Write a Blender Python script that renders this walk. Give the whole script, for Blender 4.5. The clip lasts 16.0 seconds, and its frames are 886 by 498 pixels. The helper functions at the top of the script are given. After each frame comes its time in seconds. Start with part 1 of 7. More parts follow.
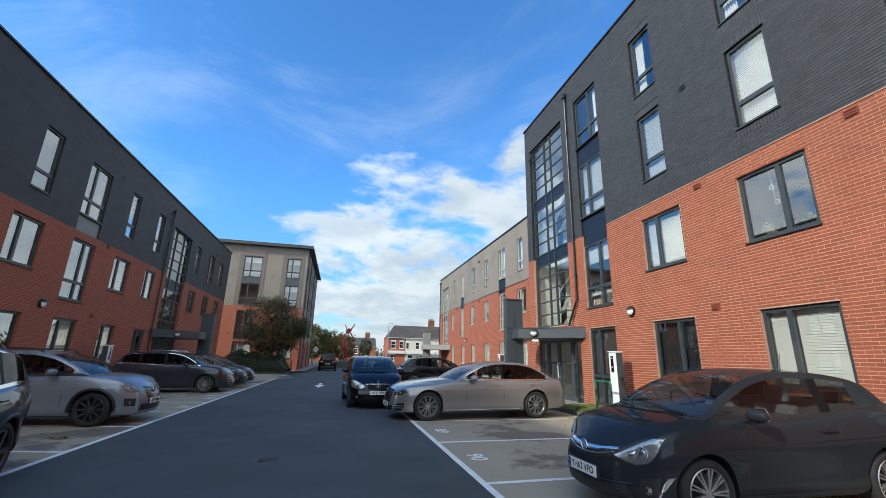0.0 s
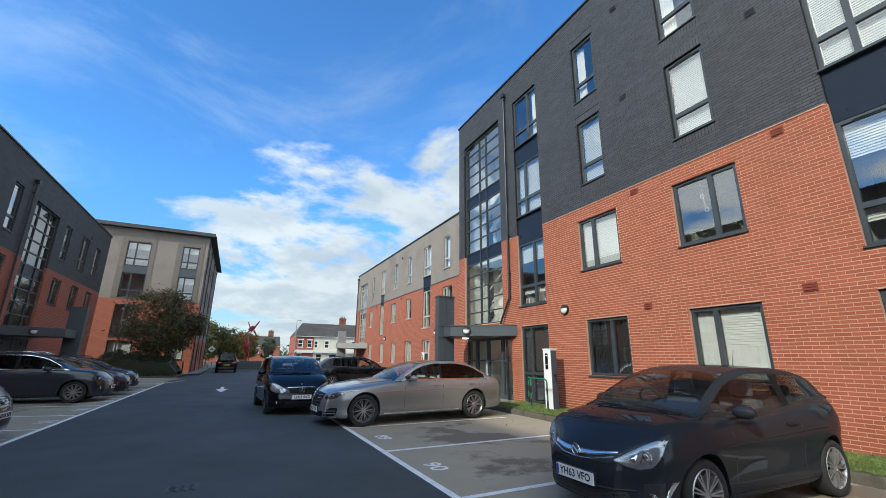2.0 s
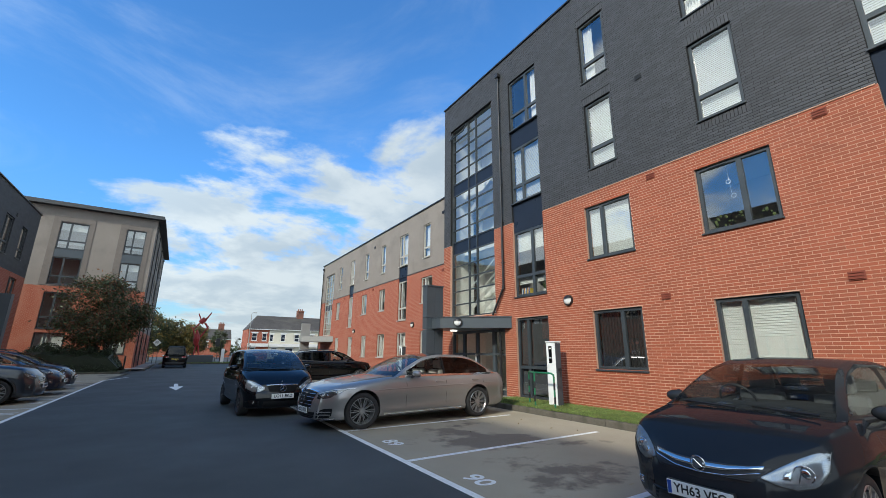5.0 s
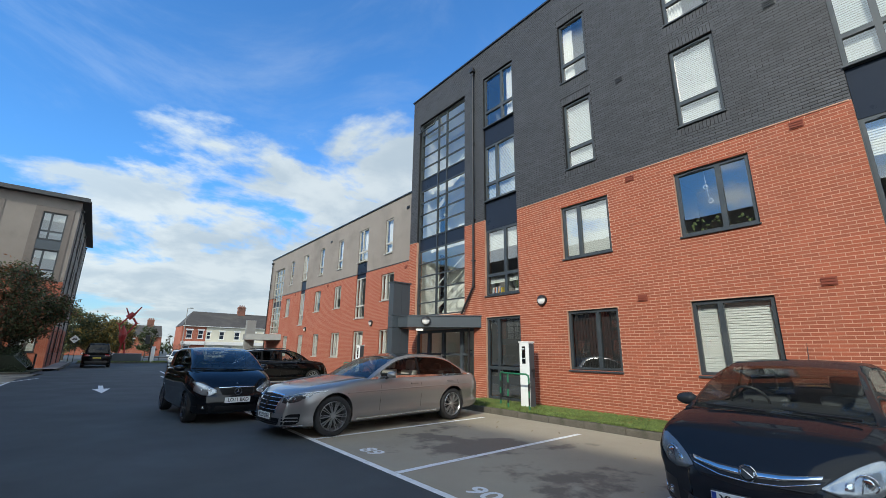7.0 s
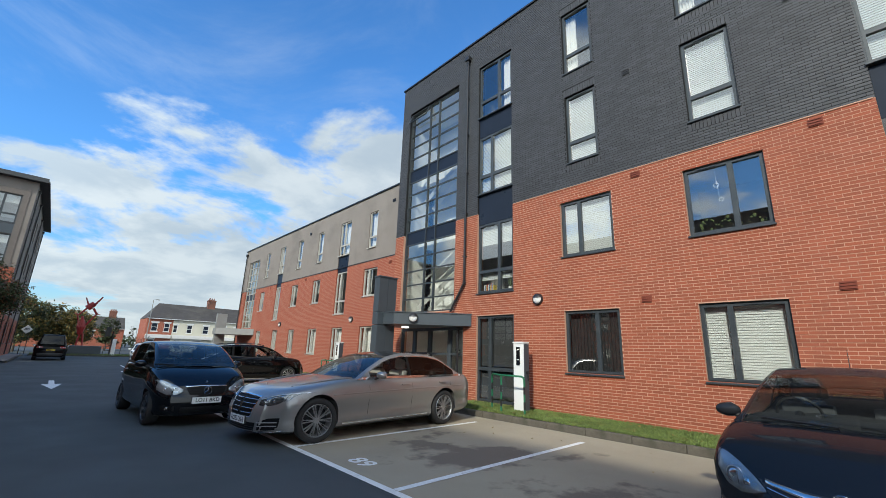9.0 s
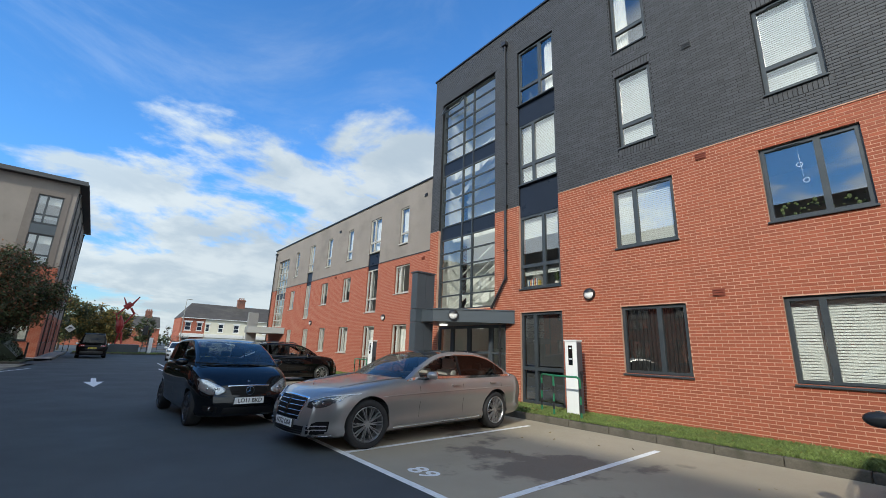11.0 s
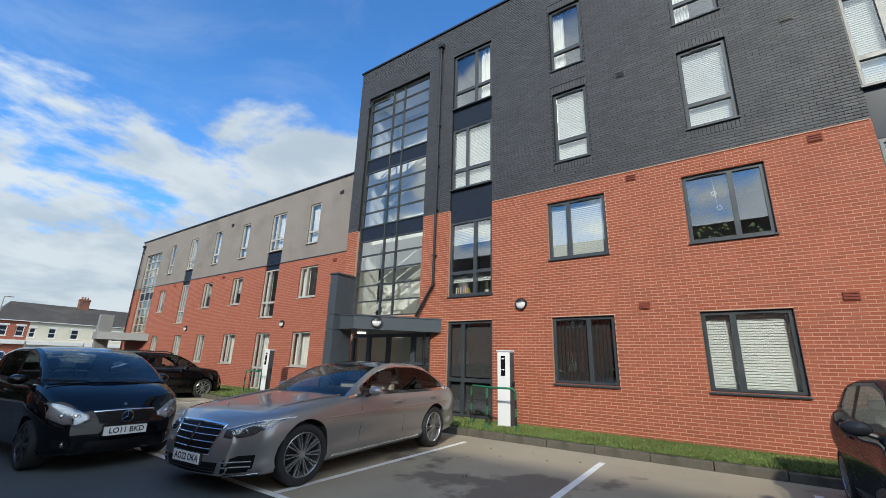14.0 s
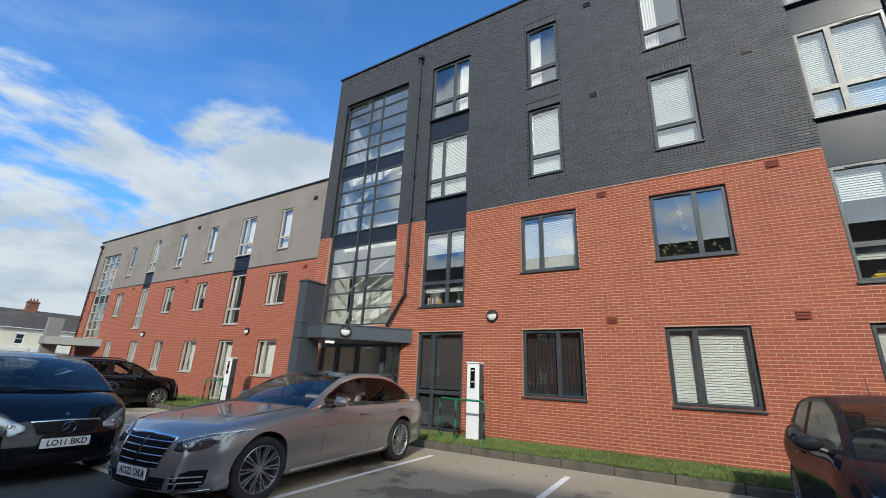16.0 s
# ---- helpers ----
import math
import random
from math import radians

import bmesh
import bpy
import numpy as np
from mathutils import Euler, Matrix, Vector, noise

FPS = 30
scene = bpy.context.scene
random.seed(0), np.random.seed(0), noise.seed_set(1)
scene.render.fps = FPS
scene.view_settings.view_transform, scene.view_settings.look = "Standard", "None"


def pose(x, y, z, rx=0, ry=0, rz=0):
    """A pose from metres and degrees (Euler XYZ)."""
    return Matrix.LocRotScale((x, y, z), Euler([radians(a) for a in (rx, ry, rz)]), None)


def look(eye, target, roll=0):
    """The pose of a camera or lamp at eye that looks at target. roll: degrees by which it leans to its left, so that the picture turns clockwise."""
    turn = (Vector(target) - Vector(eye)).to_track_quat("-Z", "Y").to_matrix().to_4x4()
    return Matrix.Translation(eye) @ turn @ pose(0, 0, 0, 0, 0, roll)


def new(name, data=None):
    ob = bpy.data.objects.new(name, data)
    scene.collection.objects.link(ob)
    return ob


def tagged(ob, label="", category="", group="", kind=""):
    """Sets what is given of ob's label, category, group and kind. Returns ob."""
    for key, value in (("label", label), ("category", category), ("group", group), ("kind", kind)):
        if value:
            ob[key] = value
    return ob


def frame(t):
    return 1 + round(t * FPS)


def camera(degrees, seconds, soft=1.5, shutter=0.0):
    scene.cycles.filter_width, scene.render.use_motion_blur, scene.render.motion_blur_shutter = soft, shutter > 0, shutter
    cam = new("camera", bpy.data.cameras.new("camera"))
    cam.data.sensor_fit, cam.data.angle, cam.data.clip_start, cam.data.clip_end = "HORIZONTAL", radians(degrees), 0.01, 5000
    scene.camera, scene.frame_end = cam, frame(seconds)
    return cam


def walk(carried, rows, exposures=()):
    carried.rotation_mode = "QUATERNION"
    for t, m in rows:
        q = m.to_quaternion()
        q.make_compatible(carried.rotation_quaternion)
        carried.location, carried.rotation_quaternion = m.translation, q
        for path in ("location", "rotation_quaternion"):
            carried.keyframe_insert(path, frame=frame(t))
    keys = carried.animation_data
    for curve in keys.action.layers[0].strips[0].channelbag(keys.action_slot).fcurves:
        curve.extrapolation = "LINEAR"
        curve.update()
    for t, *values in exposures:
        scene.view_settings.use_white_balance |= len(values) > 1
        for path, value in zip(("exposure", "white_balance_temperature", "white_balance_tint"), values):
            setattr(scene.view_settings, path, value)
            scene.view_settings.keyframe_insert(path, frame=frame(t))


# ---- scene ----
cam = camera(94.8, 16.0, soft=0.85)
METRES, EYE, TILT, LEAN, TURN = 6.73, 1.53, 0.0, 0.0, -13.7
ROWS = [
    (0.0, 0.0, 0.0, 0.0, -0.32, 15.12, -1.2),
    (0.5, -0.0405, 0.021, 0.0004, -4.37, 14.67, -0.49),
    (1.0, -0.0641, 0.0446, 0.0007, -8.5, 14.66, -0.44),
    (1.5, -0.0873, 0.083, 0.0009, -11.02, 14.96, -0.58),
    (2.0, -0.1106, 0.1177, 0.0002, -12.75, 15.11, -0.56),
    (2.5, -0.1384, 0.1554, 0.003, -13.53, 15.28, -0.39),
    (3.0, -0.1598, 0.1896, 0.0016, -13.91, 15.3, -0.2),
    (3.5, -0.1779, 0.2303, 0.0029, -14.66, 15.18, -0.11),
    (4.0, -0.1979, 0.2602, 0.0011, -16.03, 14.82, -0.21),
    (6.5, -0.2868, 0.4101, -0.0049, -23.65, 14.21, -0.7),
    (7.0, -0.3002, 0.4349, -0.0039, -25.96, 14.4, -0.77),
    (7.5, -0.299, 0.4658, -0.0062, -27.65, 14.52, -1.02),
    (8.0, -0.2926, 0.4975, -0.0031, -28.62, 14.55, -1.3),
    (8.5, -0.2955, 0.523, -0.0059, -29.33, 14.4, -1.69),
    (9.0, -0.3079, 0.5573, -0.0038, -29.46, 14.36, -1.86),
    (9.5, -0.3177, 0.5815, -0.0035, -28.35, 14.2, -1.95),
    (10.0, -0.3192, 0.6097, -0.0074, -26.17, 14.1, -1.99),
    (12.5, -0.3677, 0.7815, -0.0077, -28.56, 14.27, -1.55),
    (13.0, -0.3746, 0.8127, -0.0091, -32.11, 14.47, -1.38),
    (13.5, -0.3938, 0.8422, -0.0081, -36.73, 15.01, -1.43),
    (14.0, -0.4042, 0.8576, -0.0065, -41.67, 15.81, -1.71),
    (14.5, -0.4019, 0.8614, -0.0059, -45.46, 16.73, -2.02),
    (15.0, -0.3947, 0.8616, -0.0063, -47.21, 17.37, -2.3),
    (15.5, -0.3922, 0.8612, -0.0065, -46.98, 17.56, -2.44),
    (16.0, -0.395, 0.8603, -0.0066, -45.62, 17.44, -2.4),
]
walk(cam, [(t, pose(0, 0, EYE, TILT, LEAN, TURN) @ pose(METRES * x, METRES * y, METRES * z, 90 + pitch, roll, yaw)) for t, x, y, z, yaw, pitch, roll in ROWS],
     exposures=[(0.0, 0.25, 6500, 3), (3.5, 0.16, 6500, 3), (7.0, 0.11, 6500, 3), (12.5, 0.09, 6500, 4), (16.0, 0.04, 6500, 5)])

# ---- sun, sky, exposure ----
SUN_EL, SUN_AZ = 31.5, 204.0          # degrees; azimuth counter-clockwise from +x to the sun
sun_dir = Vector((math.cos(radians(SUN_EL)) * math.cos(radians(SUN_AZ)), math.cos(radians(SUN_EL)) * math.sin(radians(SUN_AZ)), math.sin(radians(SUN_EL))))
sun_data = bpy.data.lights.new("sun", "SUN")
sun_data.energy, sun_data.angle, sun_data.color = 3.3, radians(1.6), (1.0, 0.94, 0.84)
sun = new("sun", sun_data)
sun.matrix_world = look((0, 0, 60), Vector((0, 0, 60)) - sun_dir)

world = bpy.data.worlds.new("sky")
scene.world = world
world.use_nodes = True
wn, wl = world.node_tree.nodes, world.node_tree.links
wn.clear()
w_out, w_bg = wn.new("ShaderNodeOutputWorld"), wn.new("ShaderNodeBackground")
w_sky = wn.new("ShaderNodeTexSky")
w_sky.sky_type, w_sky.sun_disc = "NISHITA", False
w_sky.sun_elevation, w_sky.sun_rotation = radians(SUN_EL), radians(90 - SUN_AZ)
w_sky.air_density, w_sky.dust_density, w_sky.ozone_density = 1.0, 0.3, 2.5
w_co = wn.new("ShaderNodeTexCoord")
# clouds lie on a flat layer: the direction is projected on a plane overhead
w_sep = wn.new("ShaderNodeSeparateXYZ")
wl.new(w_co.outputs["Generated"], w_sep.inputs[0])


def wmath(op, a, b=0.0, c=0.0):
    n = wn.new("ShaderNodeMath")
    n.operation = op
    for i, v in enumerate((a, b, c)):
        if isinstance(v, (int, float)):
            n.inputs[i].default_value = v
        else:
            wl.new(v, n.inputs[i])
    return n.outputs[0]


w_up = wmath("ADD", wmath("MAXIMUM", w_sep.outputs[2], 0.0), 0.22)
w_cx, w_cy = wmath("DIVIDE", w_sep.outputs[0], w_up), wmath("DIVIDE", w_sep.outputs[1], w_up)
w_vec = wn.new("ShaderNodeCombineXYZ")
wl.new(w_cx, w_vec.inputs[0]), wl.new(w_cy, w_vec.inputs[1])
w_vec.inputs[2].default_value = 3.7


def wnoise(scale, detail, rough, dist):
    n = wn.new("ShaderNodeTexNoise")
    n.inputs["Scale"].default_value, n.inputs["Detail"].default_value = scale, detail
    n.inputs["Roughness"].default_value, n.inputs["Distortion"].default_value = rough, dist
    wl.new(w_vec.outputs[0], n.inputs["Vector"])
    return n.outputs[0]


def wramp(v, a, b):
    n = wn.new("ShaderNodeMapRange")
    n.interpolation_type = "SMOOTHSTEP"
    n.inputs["From Min"].default_value, n.inputs["From Max"].default_value = a, b
    wl.new(v, n.inputs["Value"])
    return n.outputs[0]


w_big = wmath("MULTIPLY_ADD", wnoise(1.75, 10, 0.57, 0.25), 1.45, -0.225)
w_dot = wn.new("ShaderNodeVectorMath")          # the cloud bank stands to the north-east
w_dot.operation = "DOT_PRODUCT"
wl.new(w_co.outputs["Generated"], w_dot.inputs[0])
w_dot.inputs[1].default_value = Vector((0.42, 0.83, 0.36)).normalized()
w_bank = wmath("MULTIPLY", wramp(w_dot.outputs["Value"], 0.78, 0.97), wmath("MULTIPLY", wramp(w_sep.outputs[2], 0.62, 0.40), 0.34))
w_back = wmath("MULTIPLY", wmath("MAXIMUM", wramp(w_sep.outputs[1], 0.15, -0.30), wmath("MAXIMUM", wramp(w_sep.outputs[0], -0.60, -0.74), wramp(w_sep.outputs[0], 0.66, 0.80))), 0.40)   # broken cloud over the rest of the sky
w_low = wramp(w_sep.outputs[2], 0.42, 0.02)        # more cloud towards the horizon
w_thick = wramp(wmath("ADD", wmath("ADD", wmath("ADD", wmath("SUBTRACT", w_big, 0.12), w_bank), w_back), wmath("MULTIPLY", w_low, 0.27)), 0.62, 0.80)
w_wisp = wmath("MULTIPLY", wramp(wnoise(1.3, 8, 0.62, 0.8), 0.50, 0.84), 0.28)
w_cloud = wmath("MINIMUM", wmath("ADD", w_thick, w_wisp), 0.95)
w_shade = wramp(wnoise(3.0, 6, 0.55, 0.2), 0.34, 0.62)
w_ccol = wn.new("ShaderNodeMix")
w_ccol.data_type = "RGBA"
wl.new(w_shade, w_ccol.inputs[0])
w_ccol.inputs[6].default_value, w_ccol.inputs[7].default_value = (0.50, 0.575, 0.67, 1), (0.70, 0.75, 0.81, 1)
w_sun = wn.new("ShaderNodeVectorMath")          # clouds glow more towards the sun
w_sun.operation = "DOT_PRODUCT"
wl.new(w_co.outputs["Generated"], w_sun.inputs[0])
w_sun.inputs[1].default_value = sun_dir
w_glow = wn.new("ShaderNodeVectorMath")
w_glow.operation = "SCALE"
wl.new(w_ccol.outputs[2], w_glow.inputs[0])
wl.new(wmath("ADD", wmath("MULTIPLY", wramp(w_sun.outputs["Value"], -0.5, 0.95), 1.3), 0.95), w_glow.inputs["Scale"])
w_scale = wn.new("ShaderNodeMix")
w_scale.data_type, w_scale.blend_type = "RGBA", "MULTIPLY"
w_scale.inputs[0].default_value = 1.0
wl.new(w_sky.outputs[0], w_scale.inputs[6])
w_tint = wn.new("ShaderNodeMix")           # paler towards the horizon
w_tint.data_type = "RGBA"
wl.new(wramp(w_sep.outputs[2], 0.0, 0.38), w_tint.inputs[0])
w_tint.inputs[6].default_value, w_tint.inputs[7].default_value = (0.100, 0.120, 0.140, 1), (0.098, 0.182, 0.265, 1)
wl.new(w_tint.outputs[2], w_scale.inputs[7])
w_mix = wn.new("ShaderNodeMix")
w_mix.data_type = "RGBA"
wl.new(w_cloud, w_mix.inputs[0]), wl.new(w_scale.outputs[2], w_mix.inputs[6]), wl.new(w_glow.outputs[0], w_mix.inputs[7])
wl.new(w_mix.outputs[2], w_bg.inputs[0])
w_bg.inputs[1].default_value = 1.0
wl.new(w_bg.outputs[0], w_out.inputs[0])


# ---- materials ----
def material(name, color, rough=0.7, metal=0.0, vary=0.12, scale=3.0, grain=40.0, bump=0.0, coat=0.0, spec=0.5, stain=None, stain_scale=0.6, stain_at=(0.52, 0.68), island=0.0, stretch=(1, 1, 1)):
    """A surface with broad and fine variation, optional stains and a fine relief."""
    m = bpy.data.materials.new(name)
    m.use_nodes = True
    n, l = m.node_tree.nodes, m.node_tree.links
    b = n["Principled BSDF"]
    b.inputs["Roughness"].default_value, b.inputs["Metallic"].default_value = rough, metal
    b.inputs["Coat Weight"].default_value, b.inputs["Specular IOR Level"].default_value = coat, spec
    b.inputs["Coat Roughness"].default_value = 0.03
    co, mp = n.new("ShaderNodeTexCoord"), n.new("ShaderNodeMapping")
    mp.inputs["Scale"].default_value = stretch
    l.new(co.outputs["Object"], mp.inputs[0])

    def tex(s, d=5, r=0.6):
        t = n.new("ShaderNodeTexNoise")
        t.inputs["Scale"].default_value, t.inputs["Detail"].default_value, t.inputs["Roughness"].default_value = s, d, r
        l.new(mp.outputs[0], t.inputs["Vector"])
        return t.outputs[0]

    def rng(v, lo, hi, a=0.25, c=0.75):
        t = n.new("ShaderNodeMapRange")
        t.inputs["From Min"].default_value, t.inputs["From Max"].default_value = a, c
        t.inputs["To Min"].default_value, t.inputs["To Max"].default_value = lo, hi
        l.new(v, t.inputs["Value"])
        return t.outputs[0]

    def mult(col, fac):
        t = n.new("ShaderNodeMix")
        t.data_type, t.blend_type = "RGBA", "MULTIPLY"
        t.inputs[0].default_value = 1.0
        if isinstance(col, tuple):
            t.inputs[6].default_value = (*col, 1)
        else:
            l.new(col, t.inputs[6])
        l.new(fac, t.inputs[7])
        return t.outputs[2]
    fine = tex(grain, 3, 0.7)
    col = mult(color, rng(tex(scale), 1 - vary, 1 + vary))
    col = mult(col, rng(fine, 1 - vary * 0.8, 1 + vary * 0.8))
    if island:
        g = n.new("ShaderNodeNewGeometry")
        oi = n.new("ShaderNodeObjectInfo")
        ad = n.new("ShaderNodeMath")
        ad.operation = "ADD"
        l.new(g.outputs["Random Per Island"], ad.inputs[0]), l.new(oi.outputs["Random"], ad.inputs[1])
        fr = n.new("ShaderNodeMath")
        fr.operation = "FRACT"
        l.new(ad.outputs[0], fr.inputs[0])
        col = mult(col, rng(fr.outputs[0], 1 - island, 1 + island, 0, 1))
    if stain:
        t = n.new("ShaderNodeMix")
        t.data_type = "RGBA"
        l.new(rng(tex(stain_scale, 7, 0.62), 0, 1, *stain_at), t.inputs[0])
        l.new(col, t.inputs[6])
        l.new(mult(tuple(stain), rng(fine, 0.85, 1.15)), t.inputs[7])
        col = t.outputs[2]
    l.new(col, b.inputs["Base Color"])
    if rough > 0.15:
        l.new(rng(tex(scale * 2.3), max(0.03, rough * 0.85), min(1, rough * 1.12)), b.inputs["Roughness"])
    if bump:
        bp = n.new("ShaderNodeBump")
        bp.inputs["Strength"].default_value, bp.inputs["Distance"].default_value = 0.6, bump
        l.new(fine, bp.inputs["Height"])
        l.new(bp.outputs[0], b.inputs["Normal"])
    return m


def glass_material(name, tint, base=0.06, rough=0.0, gain=1.1):
    """Thin clear pane: lets light straight through and mirrors by the Fresnel law."""
    m = bpy.data.materials.new(name)
    m.use_nodes = True
    n, l = m.node_tree.nodes, m.node_tree.links
    n.clear()
    out, mix, tr, gl, fr = (n.new(k) for k in ("ShaderNodeOutputMaterial", "ShaderNodeMixShader", "ShaderNodeBsdfTransparent", "ShaderNodeBsdfGlossy", "ShaderNodeFresnel"))
    tr.inputs[0].default_value = (*tint, 1)
    gl.inputs["Roughness"].default_value = rough
    fr.inputs[0].default_value = 1.55
    ad = n.new("ShaderNodeMath")
    ad.operation, ad.use_clamp = "MULTIPLY_ADD", True
    ad.inputs[1].default_value, ad.inputs[2].default_value = gain, base
    l.new(fr.outputs[0], ad.inputs[0]), l.new(ad.outputs[0], mix.inputs[0])
    l.new(tr.outputs[0], mix.inputs[1]), l.new(gl.outputs[0], mix.inputs[2]), l.new(mix.outputs[0], out.inputs[0])
    return m


M_ASPHALT = material("asphalt", (0.056, 0.064, 0.066), 0.85, scale=0.35, vary=0.22, grain=160, bump=0.004, stain=(0.070, 0.077, 0.081), stain_scale=0.16)
M_BAY = material("bay_tarmac", (0.345, 0.295, 0.215), 0.85, scale=0.5, vary=0.13, grain=140, bump=0.003, stain=(0.17, 0.138, 0.105), stain_scale=0.36, stain_at=(0.545, 0.585))
M_PAVE = material("paving", (0.24, 0.22, 0.20), 0.85, scale=0.8, grain=60, bump=0.002)
M_ROADPAINT = material("road_paint", (0.78, 0.78, 0.76), 0.7, scale=6, vary=0.14, grain=90, stain=(0.45, 0.44, 0.41), stain_scale=7, stain_at=(0.60, 0.72))
M_KERB = material("kerb_concrete", (0.10, 0.088, 0.070), 0.9, scale=4, vary=0.3, grain=60, bump=0.004, stain=(0.055, 0.055, 0.035), stain_scale=3)
M_SOIL = material("grass_soil", (0.050, 0.060, 0.022), 0.95, scale=3, vary=0.4, grain=50, bump=0.01)
M_GRASS = material("grass_blades", (0.125, 0.172, 0.042), 0.7, scale=1.2, vary=0.35, grain=8, island=0.4, stain=(0.16, 0.17, 0.045), stain_scale=2.5)
M_REDBRICK = material("red_brick", (0.305, 0.080, 0.040), 0.85, scale=0.8, vary=0.10, grain=55, bump=0.0025, island=0.13)
M_REDMORTAR = material("pale_mortar", (0.52, 0.30, 0.21), 0.95, scale=2, vary=0.15, grain=80)
M_BLACKBRICK = material("dark_brick", (0.052, 0.053, 0.058), 0.62, scale=1.0, vary=0.12, grain=55, bump=0.0015, island=0.16, stain=(0.085, 0.085, 0.088), stain_scale=0.5, stain_at=(0.66, 0.80))
M_BLACKMORTAR = material("dark_mortar", (0.012, 0.012, 0.013), 0.9, grain=80)
M_FRAME = material("grey_window_frame", (0.040, 0.048, 0.055), 0.38, vary=0.06, grain=30, stain=(0.06, 0.066, 0.07), stain_scale=2)
M_FRAME_PALE = material("pale_window_frame", (0.42, 0.40, 0.36), 0.45, vary=0.06)
M_NAVY = material("navy_spandrel", (0.016, 0.022, 0.036), 0.30, vary=0.08, scale=1.2, spec=0.15)
M_CLAD = material("dark_grey_cladding", (0.058, 0.070, 0.082), 0.42, vary=0.07, scale=1.5)
M_TAUPE = material("taupe_render", (0.235, 0.205, 0.180), 0.85, scale=0.7, vary=0.08, grain=70, bump=0.001, stain=(0.19, 0.165, 0.145), stain_scale=0.4)
M_BLIND = material("white_blind", (0.68, 0.71, 0.70), 0.6, vary=0.04)
M_CURTAIN = material("white_curtain", (0.74, 0.74, 0.72), 0.8, vary=0.05)
M_DARKBLIND = material("dark_vertical_blind", (0.018, 0.018, 0.02), 0.7)
M_GREYBLIND = material("grey_blind", (0.055, 0.057, 0.060), 0.8, vary=0.05)
M_ROOM = material("room_paint", (0.42, 0.41, 0.39), 0.9, vary=0.05)
M_STAIRWALL = material("stairwell_paint", (0.78, 0.79, 0.76), 0.8, vary=0.04)
M_ROOF = material("roof_sheet", (0.05, 0.052, 0.056), 0.6, vary=0.1)
M_BLACKMETAL = material("black_metal", (0.018, 0.018, 0.02), 0.35, vary=0.08)
M_WHITEMETAL = material("white_powder_coat", (0.78, 0.78, 0.77), 0.35, vary=0.04, scale=1.5)
M_WHITEPLASTIC = material("opal_plastic", (0.75, 0.74, 0.72), 0.4, vary=0.03)
M_TERRA = material("terracotta_vent", (0.20, 0.045, 0.025), 0.8)
M_GREEN = material("green_paint", (0.020, 0.155, 0.075), 0.4, vary=0.15, scale=5)
M_PLANT = material("pot_plant", (0.10, 0.14, 0.05), 0.7, vary=0.4, scale=20)
M_WINDOW = glass_material("window_glass", (0.90, 0.93, 0.93), 0.17)
M_CARGLASS = glass_material("car_glass", (0.78, 0.84, 0.83), 0.0, gain=0.75)
M_WINDOW_COATED = glass_material("coated_window_glass", (0.85, 0.89, 0.90), 0.42)
M_SCREEN = glass_material("windscreen_glass", (0.60, 0.67, 0.67), 0.04, gain=0.85)
M_CARGLASS_DARK = glass_material("privacy_glass", (0.06, 0.065, 0.07), 0.0, gain=0.72)


# ---- building blocks ----
def quad_mesh(name, verts, faces, mat, smooth=False):
    me = bpy.data.meshes.new(name)
    me.from_pydata([tuple(v) for v in verts], [], faces)
    me.materials.append(mat)
    if smooth:
        me.polygons.foreach_set("use_smooth", [True] * len(me.polygons))
    me.update()
    return me


def box(bm, x0, y0, z0, x1, y1, z1, bevel=0.0):
    """Adds a box to bm, with bevelled edges on demand."""
    g = bmesh.ops.create_cube(bm, size=1.0, matrix=Matrix.Translation(((x0 + x1) / 2, (y0 + y1) / 2, (z0 + z1) / 2)) @ Matrix.Diagonal((abs(x1 - x0), abs(y1 - y0), abs(z1 - z0), 1)))
    if bevel:
        es = {e for v in g["verts"] for e in v.link_edges}
        bmesh.ops.bevel(bm, geom=list(es), offset=bevel, segments=2, affect="EDGES", profile=0.6)
    return bm


def rod(bm, a, b, r, r2=None, seg=12):
    """Adds a round bar from a to b."""
    a, b = Vector(a), Vector(b)
    d = b - a
    m = Matrix.Translation((a + b) / 2) @ d.to_track_quat("Z", "Y").to_matrix().to_4x4()
    bmesh.ops.create_cone(bm, cap_ends=True, segments=seg, radius1=r, radius2=r if r2 is None else r2, depth=d.length, matrix=m)
    return bm


def tube(bm, pts, r, seg=8):
    """Adds a bent round bar along a line of points."""
    pts = [Vector(p) for p in pts]
    rings, ref = [], None
    for i, p in enumerate(pts):
        d = (pts[min(i + 1, len(pts) - 1)] - pts[max(i - 1, 0)]).normalized()
        ref = d.orthogonal().normalized() if ref is None else (ref - d * ref.dot(d)).normalized()
        b = d.cross(ref)
        rings.append([bm.verts.new(p + (ref * math.cos(2 * math.pi * k / seg) + b * math.sin(2 * math.pi * k / seg)) * r) for k in range(seg)])
    for a, b in zip(rings, rings[1:]):
        for k in range(seg):
            bm.faces.new((a[k], a[(k + 1) % seg], b[(k + 1) % seg], b[k]))
    bm.faces.new(rings[0][::-1]), bm.faces.new(rings[-1])
    return bm


def finish(name, bm, mat, smooth=False):
    bmesh.ops.recalc_face_normals(bm, faces=bm.faces)
    me = bpy.data.meshes.new(name)
    bm.to_mesh(me)
    bm.free()
    me.materials.append(mat)
    if smooth:
        me.polygons.foreach_set("use_smooth", [True] * len(me.polygons))
    return me


